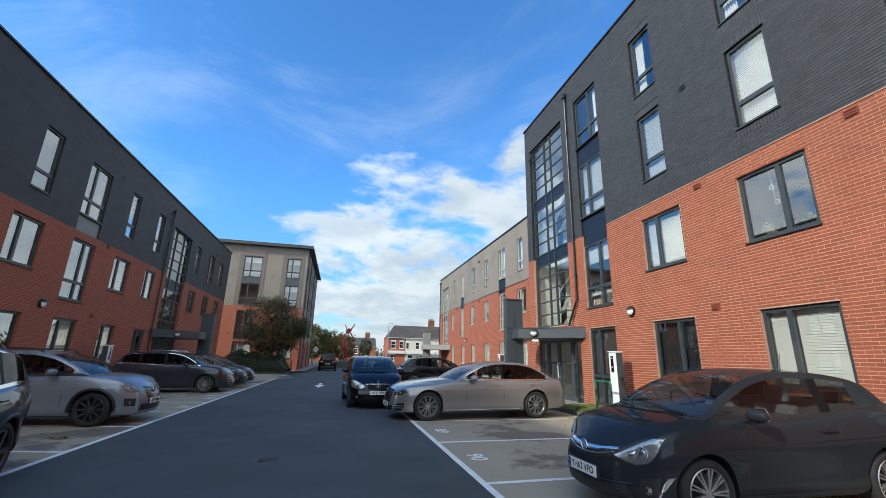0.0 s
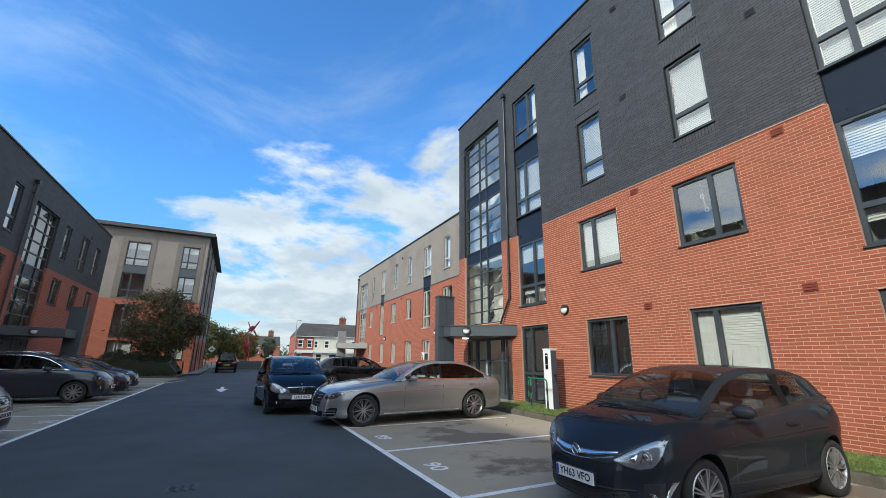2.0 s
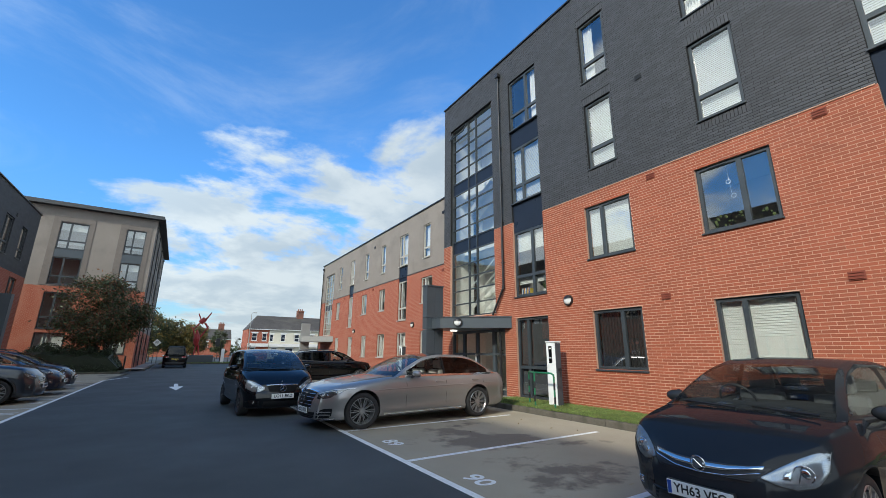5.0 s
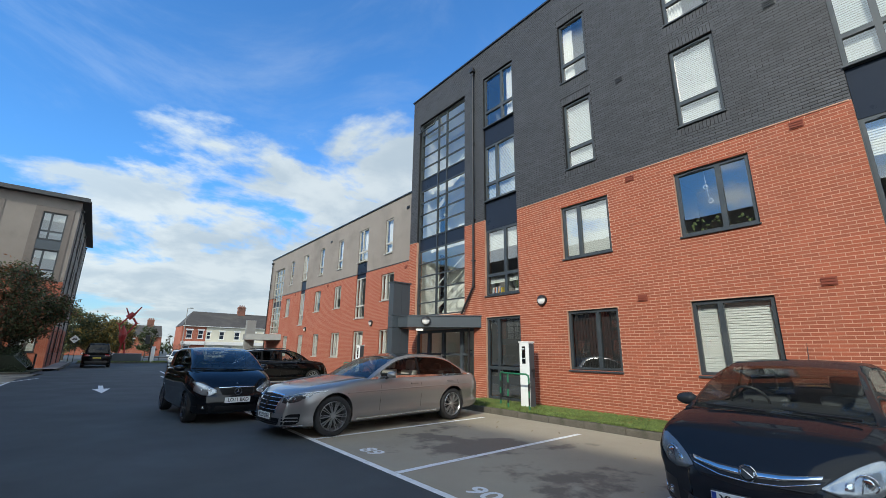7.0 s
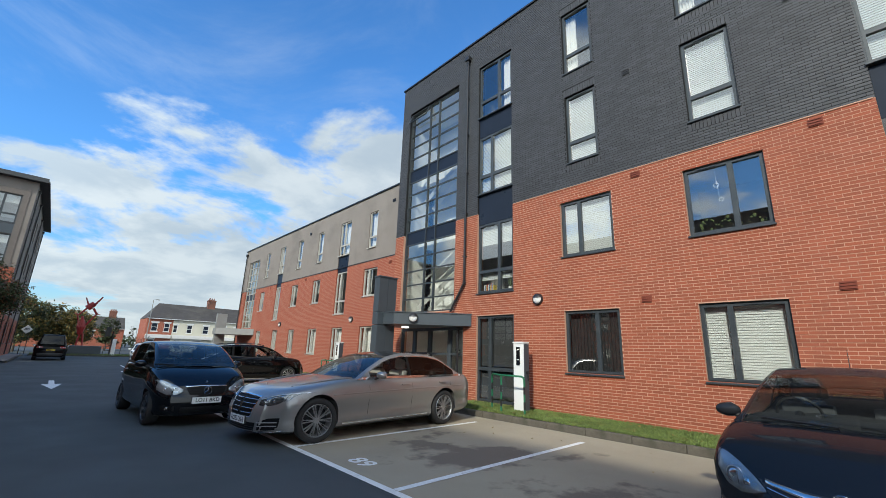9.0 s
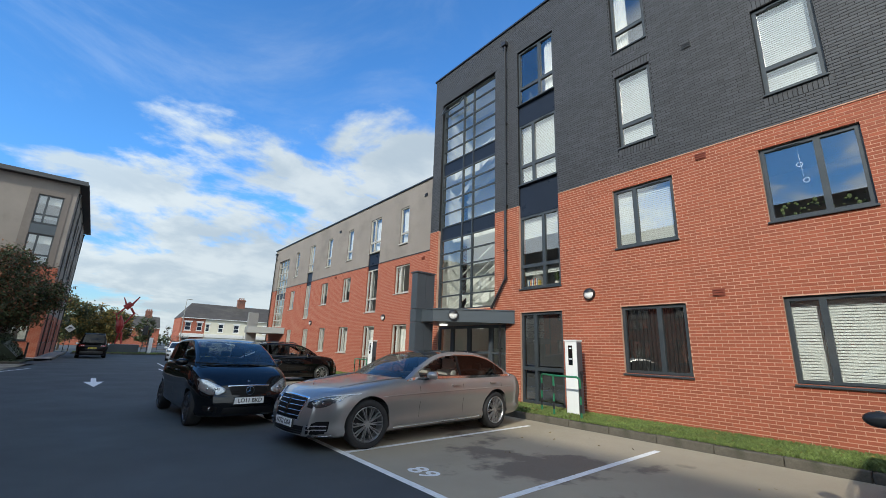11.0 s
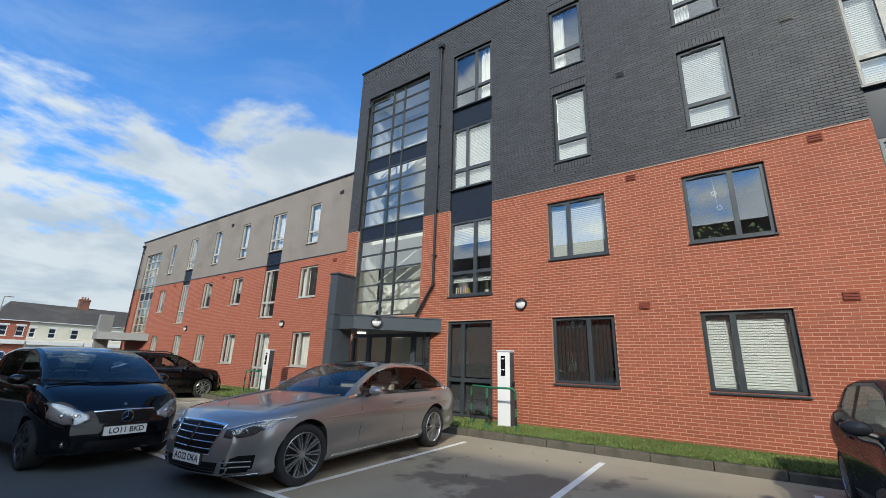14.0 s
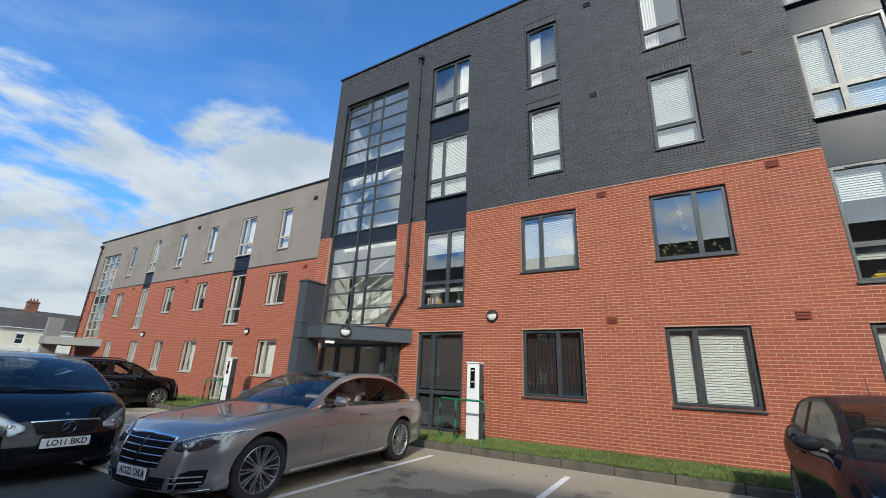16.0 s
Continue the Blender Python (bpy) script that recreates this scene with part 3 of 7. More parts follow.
def grass(name, x0, x1, y0, y1, z, n, label, h=(0.03, 0.085), seed=3):
    rnd, V, F = random.Random(seed), [], []
    for _ in range(n):
        x, y, t = rnd.uniform(x0, x1), rnd.uniform(y0, y1), rnd.uniform(0, 6.3)
        k, hh, w = len(V), rnd.uniform(*h), rnd.uniform(0.004, 0.009)
        dx, dy, lx, ly = math.cos(t) * w, math.sin(t) * w, rnd.uniform(-0.035, 0.035), rnd.uniform(-0.035, 0.035)
        V += [(x - dx, y - dy, z), (x + dx, y + dy, z), (x + dx * 0.6 + lx * 0.5, y + dy * 0.6 + ly * 0.5, z + hh * 0.7), (x + lx * 1.3, y + ly * 1.3, z + hh)]
        F += [(k, k + 1, k + 2), (k, k + 2, k + 3)]
    return tagged(part(name, quad_mesh(name, V, F, M_GRASS), None), label, "grass", kind="stuff")


grass("grass", KX + 0.075, 8.46, 1.5, 13.0, 0.14, 52000, "short green lawn grass on the verge", (0.02, 0.06))
grass("grass", KX + 0.13, 9.78, 17.6, 36.0, 0.14, 26000, "short green lawn grass before the lower block", h=(0.05, 0.11), seed=4)

# ---- the sunlit four-storey block ----
A_X = 8.47
blockA = thing("apartment_building", pose(A_X, 0, 0, 0, 0, -90), "four-storey apartment block of red brick below and dark brick above", "building")


def A(y0, y1, z0, z1):
    return (-y1, -y0, z0, z1)


A_TOP, A_BAND = 12.98, 6.05
holesA = [A(11.43, 12.88, 0.16, 2.67), A(11.43, 12.88, 3.37, 11.75), A(2.17, 3.62, 1.13, 2.67), A(2.17, 3.62, 3.33, 11.75),
          A(8.35, 9.80, 1.13, 2.67), A(8.35, 9.80, 4.11, 5.65), A(8.60, 9.51, 6.76, 8.87), A(8.60, 9.51, 9.64, 11.75),
          A(5.25, 6.71, 1.13, 2.67), A(5.25, 6.71, 4.11, 5.65), A(5.49, 6.45, 6.76, 8.84), A(5.49, 6.45, 9.63, 11.72),
          A(13.92, 16.9, 2.92, 11.6), A(13.45, 16.75, 0.14, 2.36)]
lowA = part("wall", wall_mesh("wall", -17.42, 1.5, -0.2, A_BAND, holesA, 0.30, M_REDMORTAR, 0.003), None, blockA, "sunlit red stretcher-bond brickwork with pale joints")
highA = part("wall", wall_mesh("wall", -17.42, 1.5, A_BAND, A_TOP, holesA, 0.30, M_BLACKMORTAR, 0.006), None, blockA, "charcoal brickwork of the upper storeys")
# flanks, back and roof close the block
part("wall", boxes((-17.42, 0.309, -0.2, -17.12, 14, A_BAND), (19.7, 0.309, -0.2, 20, 14, A_TOP), (-17.42, 14, -0.2, 20, 14.3, A_TOP)), M_REDMORTAR, blockA)
part("wall", boxes((-17.42, 0.309, A_BAND, -17.12, 14, A_TOP)), M_BLACKMORTAR, blockA)
part("roof", boxes((-17.10, 0.32, A_TOP - 0.5, 19.68, 13.98, A_TOP - 0.25)), M_ROOF, blockA)
part("coping", boxes((-17.47, -0.05, A_TOP, 20, 0.35, A_TOP + 0.06)), M_BLACKMETAL, blockA, "thin dark metal coping")
part("flashing", boxes((-11.40, -0.018, A_BAND - 0.012, -3.65, 0.009, A_BAND + 0.008)), M_REDMORTAR, blockA)


def column_A(y0, y1, ground, blinds):
    f = lambda a, b, st, ins, **k: window(blockA, -y1, -y0, a, b, st, inside=ins, **k)
    f(3.37, 5.65, "quad_r" , blinds[0])
    f(6.72, 8.86, "quad", blinds[1])
    f(9.62, 11.73, "quad_r", blinds[2])
    for a, b in ((5.65, 6.72), (8.86, 9.62)):
        part("spandrel_panel", boxes((-y1 + 0.005, 0.06, a + 0.002, -y0 - 0.005, 0.12, b - 0.04)), M_NAVY, blockA, "smooth navy spandrel panel")


column_A(11.43, 12.88, None, ("half", "blind", "curtain_r"))
column_A(2.17, 3.62, None, ("half", "blind", "blind"))
M_YELLOW = material("yellow_cloth", (0.62, 0.45, 0.04), 0.85, vary=0.15, scale=9)
fold = thing("folded_blanket", pose(A_X + 0.36, 2.95, 3.46), "folded yellow blanket on the window ledge inside", "blanket")
for i in range(3):
    part("fold", boxes((-0.10, -0.42 + i * 0.03, i * 0.055, 0.14, 0.42 - i * 0.05, i * 0.055 + 0.05), bevel=0.02), M_YELLOW if i < 2 else M_GREYBLIND, fold)
M_BOOKS = [material("book_cover_" + n, c, 0.6, vary=0.08) for n, c in (("white", (0.7, 0.7, 0.68)), ("blue", (0.05, 0.12, 0.3)), ("yellow", (0.6, 0.45, 0.08)), ("red", (0.35, 0.05, 0.04)))]
rnd = random.Random(12)
yb = 12.74
for i in range(11):
    wd, hb = rnd.uniform(0.025, 0.05), rnd.uniform(0.18, 0.27)
    bk = part("book", boxes((A_X + 0.20, yb - wd, 3.435, A_X + 0.34, yb, 3.435 + hb), bevel=0.003), M_BOOKS[i % 4])
    tagged(bk, ("white", "blue", "yellow", "red")[i % 4] + " book standing on the inner window ledge", "book", "books on the ledge")
    yb -= wd + 0.004
part("inner_ledge", boxes((-12.88, 0.15, 3.40, -11.43, 0.42, 3.43)), M_CURTAIN, blockA)
pot = thing("pot_plant", pose(A_X + 0.28, 11.75, 3.43), "small green plant in a white pot on the ledge", "plant")
bm = bmesh.new()
rod(bm, (0, 0, 0), (0, 0, 0.12), 0.05, 0.065, 14)
part("pot", bm, M_CURTAIN, pot)
V, F = [], []
for i in range(26):
    a, r, h = rnd.uniform(0, 6.28), rnd.uniform(0.06, 0.16), rnd.uniform(0.10, 0.36)
    k, dx, dy = len(V), math.cos(a), math.sin(a)
    V += [(0, 0, 0.11), (dx * r * 0.6 - dy * 0.02, dy * r * 0.6 + dx * 0.02, 0.11 + h), (dx * r, dy * r, 0.11 + h * 0.9), (dx * r * 0.6 + dy * 0.02, dy * r * 0.6 - dx * 0.02, 0.11 + h)]
    F.append((k, k + 1, k + 2, k + 3))
part("leaves", quad_mesh("leaves", V, F, M_PLANT), None, pot)
window(blockA, -12.88, -11.43, 0.16, 2.67, "door", inside="grey", name="door", sill=False, label="dark framed glazed patio door with drawn grey blinds")
window(blockA, -3.62, -2.17, 1.13, 2.67, "side", inside="blind")
window(blockA, -9.80, -8.35, 1.13, 2.67, "side_r", inside="dark", label="ground-floor window with dark vertical blinds")
window(blockA, -6.71, -5.25, 1.13, 2.67, "side", inside="blind", label="ground-floor window with closed white blinds")
window(blockA, -9.80, -8.35, 4.11, 5.65, "side", inside="blind", label="first-floor window with lowered white blinds")
window(blockA, -6.71, -5.25, 4.11, 5.65, "side_r", inside="plants", label="first-floor window with plants on the ledge")
window(blockA, -9.51, -8.60, 6.76, 8.87, "tall", inside="blind")
window(blockA, -9.51, -8.60, 9.64, 11.75, "tall", inside="curtain")
window(blockA, -6.45, -5.49, 6.76, 8.84, "tall", inside="blind")
window(blockA, -6.45, -5.49, 9.63, 11.72, "tall", inside="curtain")
curtain_wall(blockA, -16.9, -13.92, 2.92, 11.6, [-15.69, -15.14], 16, (5, 10), M_FRAME, bar=0.042)
opened = part("open_vent", boxes((-16.84, -0.02, -0.52, -16.79, 0.02, 0.0), (-15.76, -0.02, -0.52, -15.71, 0.02, 0.0), (-16.79, -0.02, -0.52, -15.76, 0.02, -0.47), (-16.79, -0.02, -0.05, -15.76, 0.02, 0.0)), M_FRAME, blockA, "top-hung vent light standing open")
opened.matrix_basis = pose(0, 0.08, 11.54, -24, 0, 0)
downpipe(blockA, -13.38, 3.75, 12.3, (-13.95, -0.12, 2.85))
bm = bmesh.new()
rod(bm, (-13.62, -0.08, 0.15), (-13.62, -0.08, 2.34), 0.04)
for z in (0.5, 1.6):
    box(bm, -13.68, -0.12, z, -13.56, -0.003, z + 0.035)
part("downpipe", bm, M_BLACKMETAL, blockA, "black rainwater downpipe beside the entrance")
for y, z, m in ((7.72, 5.88, M_TERRA), (4.42, 5.9, M_TERRA), (7.71, 2.84, M_TERRA), (4.45, 2.83, M_TERRA), (7.72, 8.78, M_BLACKMETAL), (4.42, 8.77, M_BLACKMETAL), (7.7, 11.85, M_BLACKMETAL), (4.42, 11.8, M_BLACKMETAL)):
    vent(blockA, -y, z, m)

# ---- entrance of the sunlit block ----
porch = thing("entrance_porch", pose(0, 0, 0), "dark grey clad entrance canopy on a tall box pier", "porch")


def prism(pts, z0, z1):
    bm = bmesh.new()
    a = [bm.verts.new((x, y, z0)) for x, y in pts]
    b = [bm.verts.new((x, y, z1)) for x, y in pts]
    n = len(pts)
    bm.faces.new(a[::-1]), bm.faces.new(b)
    for i in range(n):
        bm.faces.new((a[i], a[(i + 1) % n], b[(i + 1) % n], b[i]))
    return bm


part("canopy", prism([(8.45, 13.08), (6.62, 14.72), (6.62, 15.28), (7.1, 16.4), (8.45, 16.4)], 2.36, 2.72), M_CLAD, porch)
part("fascia_trim", prism([(8.45, 13.05), (6.60, 14.70), (6.60, 15.28), (8.45, 15.28)], 2.72, 2.75), M_CLAD, porch)
for z0, z1 in ((0.14, 2.33), (2.345, 2.74), (2.755, 3.90)):
    part("pier_panel", boxes((6.40, 15.30, z0, 6.735, 15.60, z1), bevel=0.004), M_CLAD, porch)
    part("pier_panel", boxes((6.743, 15.30, z0, 7.09, 15.60, z1), bevel=0.004), M_CLAD, porch)
part("pier_cap", boxes((6.37, 15.27, 3.90, 7.12, 15.63, 3.94)), M_CLAD, porch)
ent = thing("door_1", pose(A_X, 0, 0, 0, 0, -90), "dark framed glazed double entrance door under the canopy", "door", kind="structure")
for a, b in ((13.45, 14.15), (14.15, 15.15), (15.15, 16.0), (16.0, 16.75)):
    part("door_frame", boxes((-b, 0.05, 0.14, -b + 0.07, 0.15, 2.36), (-a - 0.07, 0.05, 0.14, -a, 0.15, 2.36), (-b + 0.07, 0.05, 2.26, -a - 0.07, 0.15, 2.36), (-b + 0.07, 0.05, 0.14, -a - 0.07, 0.15, 0.3), (-b + 0.07, 0.06, 1.45, -a - 0.07, 0.14, 1.52)), M_CLAD, ent)
    part("pane", quad_mesh("pane", [(-b + 0.07, 0.1, 0.3), (-a - 0.07, 0.1, 0.3), (-a - 0.07, 0.1, 2.26), (-b + 0.07, 0.1, 2.26)], [(0, 1, 2, 3)], M_WINDOW), None, ent).visible_shadow = False
bm = bmesh.new()
rod(bm, (-15.1, -0.03, 0.9), (-15.1, -0.03, 1.5), 0.018), rod(bm, (-15.1, -0.03, 0.95), (-15.1, 0.06, 0.95), 0.012), rod(bm, (-15.1, -0.03, 1.45), (-15.1, 0.06, 1.45), 0.012)
part("door_handle", bm, M_WHITEMETAL, ent, "tall pale pull handle")
V = [(-16.8, 0.31, 0.12), (-13.4, 0.31, 0.12), (-13.4, 0.31, 2.5), (-16.8, 0.31, 2.5), (-16.8, 4, 0.12), (-13.4, 4, 0.12), (-13.4, 4, 2.5), (-16.8, 4, 2.5)]
part("hallway", quad_mesh("hallway", V, [(0, 1, 5, 4), (3, 7, 6, 2), (0, 4, 7, 3), (1, 2, 6, 5), (4, 5, 6, 7)], M_STAIRWALL), None, ent)


def bulkhead(m, label="round black bulkhead lamp with an opal half cover on the wall"):
    """A round wall lamp with an eyelid cover, facing -y of m."""
    t = thing("wall_lamp", m, label, "lamp", "bulkhead lamps on the walls")
    bm = bmesh.new()
    rod(bm, (0, 0, 0), (0, -0.07, 0), 0.155, 0.15, 28)
    part("base", bm, M_BLACKMETAL, t, smooth=False)
    bm = bmesh.new()
    bmesh.ops.create_uvsphere(bm, u_segments=24, v_segments=12, radius=0.128, matrix=Matrix.Translation((0, -0.065, 0)) @ Matrix.Diagonal((1, 0.5, 1, 1)))
    part("diffuser", bm, M_WHITEPLASTIC, t, "opal diffuser", smooth=True)
    bm = bmesh.new()
    bmesh.ops.create_uvsphere(bm, u_segments=24, v_segments=12, radius=0.142, matrix=Matrix.Translation((0, -0.065, 0)) @ Matrix.Diagonal((1, 0.62, 1, 1)))
    bmesh.ops.delete(bm, geom=[v for v in bm.verts if v.co.z < 0.01], context="VERTS")
    part("hood", bm, M_BLACKMETAL, t, "black half hood", smooth=True)
    return t


M_GLOW = bpy.data.materials.new("lit_diffuser")
M_GLOW.use_nodes = True
M_GLOW.node_tree.nodes["Principled BSDF"].inputs["Emission Color"].default_value = (1.0, 0.96, 0.88, 1)
M_GLOW.node_tree.nodes["Principled BSDF"].inputs["Emission Strength"].default_value = 1.3
bm = bmesh.new()
rod(bm, (7.7, 15.5, 2.31), (7.7, 15.5, 2.36), 0.13, None, 24)
tagged(part("ceiling_light", bm, M_GLOW), "round lit ceiling lamp under the canopy", "lamp")
bulkhead(pose(A_X, 10.58, 3.04, 0, 0, -90))
bulkhead(pose(7.08, 14.31, 2.56, 0, 0, -42), "round black bulkhead lamp on the canopy front")

# ---- the lower block beyond it ----
B_X = 9.8
blockB = thing("apartment_building", pose(B_X, 0, 0, 0, 0, -90), "three-storey apartment block of red brick under taupe cladding", "building")
B_TOP, B_BAND = 9.43, 5.92
winB = []
for y0, y1, st in ((20.67, 21.9, "side"), (26.45, 27.6, "side"), (29.5, 30.4, "side"), (32.2, 33.1, "side"), (35.3, 36.2, "side")):
    winB.append((y0, y1, 1.22, 2.65, st, "sheer"))
winB.append((23.55, 24.7, 0.16, 2.65, "door", "sheer"))
for y0, y1 in ((20.65, 21.9), (26.6, 27.6), (29.67, 30.7), (35.5, 36.4)):
    winB.append((y0, y1, 4.12, 5.52, "side", "curtain" if y0 < 25 else "half"))
for y0, y1 in ((20.95, 21.7), (26.75, 27.45), (29.65, 30.35), (35.4, 36.05)):
    winB.append((y0, y1, 6.6, 8.52, "tall", "sheer"))
for y0, y1 in ((23.55, 24.7), (32.5, 33.4)):
    winB.append((y0, y1, 3.35, 5.65, "quad", "curtain"))
    winB.append((y0, y1, 6.6, 8.55, "quad", "sheer"))
holesB = [A(a, b, c, d) for a, b, c, d, _, _ in winB] + [A(23.55, 24.7, 5.65, 6.6), A(32.5, 33.4, 5.65, 6.6), A(37.5, 39.9, 2.9, 8.3)]
M_BRICK_FAR = bpy.data.materials.new("red_brick_far")
M_BRICK_FAR.use_nodes = True
_n, _l = M_BRICK_FAR.node_tree.nodes, M_BRICK_FAR.node_tree.links
_br, _co, _mp = _n.new("ShaderNodeTexBrick"), _n.new("ShaderNodeTexCoord"), _n.new("ShaderNodeMapping")
_mp.inputs["Rotation"].default_value = (radians(-90), 0, 0)
_br.inputs["Scale"].default_value = 1.0
_br.inputs["Brick Width"].default_value, _br.inputs["Row Height"].default_value, _br.inputs["Mortar Size"].default_value = 0.225, 0.075, 0.006
_br.inputs["Color1"].default_value, _br.inputs["Color2"].default_value, _br.inputs["Mortar"].default_value = (0.285, 0.074, 0.042, 1), (0.32, 0.088, 0.049, 1), (0.42, 0.21, 0.145, 1)
_l.new(_co.outputs["Object"], _mp.inputs[0]), _l.new(_mp.outputs[0], _br.inputs["Vector"]), _l.new(_br.outputs[0], _n["Principled BSDF"].inputs["Base Color"])
_n["Principled BSDF"].inputs["Roughness"].default_value = 0.9
part("wall", boxes((1.5, 0.0, -0.2, 20, 0.30, A_BAND)), M_BRICK_FAR, blockA)
part("wall", boxes((1.5, 0.0, A_BAND, 20, 0.30, A_TOP)), M_BLACKBRICK, blockA)
part("wall", wall_mesh("wall", -41.0, -17.0, -0.2, B_BAND, holesB, 0.30, M_BRICK_FAR), None, blockB)
part("wall", wall_mesh("wall", -41.0, -17.0, B_BAND, B_TOP, holesB, 0.30, M_TAUPE, 0.02), None, blockB, "taupe grey cladding of the top storey")
part("wall", boxes((-41.0, 0.30, -0.2, -40.7, 12, B_TOP)), M_CLAD, blockB)
part("wall", boxes((-41.0, 12, -0.2, -17.0, 12.3, B_TOP)), M_BRICK_FAR, blockB)
part("roof", boxes((-41.0, 0.33, B_TOP - 0.3, -17.0, 12, B_TOP - 0.1)), M_ROOF, blockB)
part("coping", boxes((-41.05, -0.05, B_TOP, -17.42, 0.4, B_TOP + 0.06)), M_BLACKMETAL, blockB)
part("band", boxes((-41.0, -0.02, B_BAND - 0.04, -17.42, 0.0, B_BAND)), M_BLACKMETAL, blockB)
for a, b, c, d, st, ins in winB:
    window(blockB, -b, -a, c, d, st, M_FRAME_PALE, ins, room=1.5, sash=0.045)
for a, b in ((23.55, 24.7), (32.5, 33.4)):
    part("spandrel_panel", boxes((-b + 0.005, 0.06, 5.652, -a - 0.005, 0.12, 6.56)), M_NAVY, blockB)
curtain_wall(blockB, -39.9, -37.5, 2.9, 8.3, [-39.1, -38.3], 10, (5,), M_FRAME_PALE, back=True)
downpipe(blockB, -40.6, 0.2, 9.0)
for y in (22.69, 31.8):
    bulkhead(pose(B_X, y, 3.02, 0, 0, -90))
for y, z in ((19.6, 5.6), (19.4, 2.8), (28.6, 5.7), (34.4, 5.7)):
    vent(blockB, -y, z, M_TERRA)
for y in (19.6, 28.6):
    vent(blockB, -y, 8.7, M_BLACKMETAL)
porchB = thing("entrance_porch", pose(0, 0, 0), "pale grey clad entrance canopy on a box pier", "porch")
M_CLAD_PALE = material("pale_grey_cladding", (0.26, 0.26, 0.25), 0.5, vary=0.06)
part("canopy", prism([(9.78, 36.6), (7.6, 38.2), (7.6, 39.0), (9.78, 40.4)], 2.36, 2.80), M_CLAD_PALE, porchB)
part("pier", boxes((7.75, 38.85, 0.1, 8.45, 39.2, 3.9), bevel=0.01), M_CLAD_PALE, porchB)

# ---- the shaded block opposite ----
C_X = -9.72
blockC = thing("apartment_building", pose(C_X, 0, 0, 0, 0, 90), "three-storey block in shade with dark brick over red brick", "building")
C_TOP, C_BAND = 10.02, 5.86
winC = [(14.5, 15.42, 6.5, 8.63, "tall", "blind"), (17.1, 18.6, 6.5, 8.6, "quad", "blind"), (20.45, 21.25, 6.55, 8.68, "tall", "blind"), (23.35, 24.15, 6.6, 8.68, "tall", "blind"),
        (29.6, 30.5, 6.6, 8.55, "tall", "sheer"), (32.4, 33.7, 6.6, 8.65, "quad", "sheer"), (35.2, 36.2, 6.7, 8.6, "tall", ""),
        (14.2, 15.6, 4.05, 5.57, "side", "blind"), (17.15, 18.58, 3.33, 5.57, "quad_r", "blind"), (20.1, 21.5, 4.1, 5.57, "side", "blind"), (23.1, 24.3, 4.15, 5.6, "side", "blind"),
        (29.5, 30.8, 4.15, 5.55, "side", "sheer"), (32.4, 33.7, 4.15, 5.6, "side", "half"), (35.2, 36.5, 4.15, 5.6, "side", ""),
        (14.3, 15.65, 1.2, 2.67, "side", "curtain"), (17.2, 18.57, 1.2, 2.67, "side", "curtain"), (20.2, 21.4, 0.2, 2.67, "door", "half"), (23.2, 24.4, 1.2, 2.65, "side", "curtain"), (35.2, 36.5, 1.2, 2.65, "side", ""),
        (11.2, 12.6, 4.05, 5.57, "side", ""), (11.5, 12.4, 6.5, 8.63, "tall", ""), (11.2, 12.6, 1.2, 2.67, "side", "")]
holesC = [w[:4] for w in winC] + [(17.1, 18.6, 5.86, 6.5), (25.6, 28.5, 2.75, 8.6)]
part("wall", wall_mesh("wall", -12, 37.9, -0.2, C_BAND, holesC, 0.30, M_BRICK_FAR), None, blockC)
M_DARK_FAR = material("dark_brick_far", (0.040, 0.041, 0.046), 0.65, scale=0.8, vary=0.15, grain=12, stretch=(1, 1, 3))
part("wall", wall_mesh("wall", -12, 37.9, C_BAND, C_TOP, holesC, 0.30, M_DARK_FAR), None, blockC, "charcoal brick upper storey")
part("wall", boxes((-12, 0.3, -0.2, -11.7, 12, C_TOP), (37.6, 0.3, -0.2, 37.9, 12, C_TOP), (-12, 12, -0.2, 37.9, 12.3, C_TOP)), M_BRICK_FAR, blockC)
part("roof", boxes((-11.7, 0.31, C_TOP - 0.4, 37.6, 12, C_TOP - 0.2)), M_ROOF, blockC)
part("coping", boxes((-12.05, -0.06, C_TOP, 37.95, 0.4, C_TOP + 0.06)), M_BLACKMETAL, blockC)
for a, b, c, d, st, ins in winC:
    window(blockC, a, b, c, d, st, M_FRAME, ins, room=1.5, glass=M_WINDOW_COATED)
part("spandrel_panel", boxes((17.105, 0.05, 5.862, 18.595, 0.1, 6.46)), material("grey_spandrel", (0.16, 0.17, 0.17), 0.4), blockC, "pale grey spandrel panel")
curtain_wall(blockC, 25.6, 28.5, 2.75, 8.6, [26.4, 27.6], 10, (5,), M_FRAME, back=True)
downpipe(blockC, 24.95, 0.3, 9.2)
for u, z in ((19.4, 5.78), (19.4, 8.9), (33.9, 8.9), (19.4, 2.9)):
    vent(blockC, u, z, M_TERRA if z < 8 else M_BLACKMETAL)
bulkhead(pose(C_X, 16.4, 3.04, 0, 0, 90))
porchC = thing("entrance_porch", pose(0, 0, 0), "dark clad entrance canopy with a box pier in shade", "porch")
part("canopy", prism([(C_X + 0.02, 25.0), (C_X + 1.9, 26.6), (C_X + 1.9, 28.4), (C_X + 0.02, 28.9)], 2.36, 2.75), M_CLAD, porchC)
part("pier", boxes((C_X + 1.4, 28.2, 0, C_X + 2.1, 28.6, 3.95), bevel=0.01), M_CLAD, porchC)
bulkhead(pose(C_X + 1.0, 25.80, 2.56, 0, 0, 41), "round black bulkhead lamp on the shaded canopy")
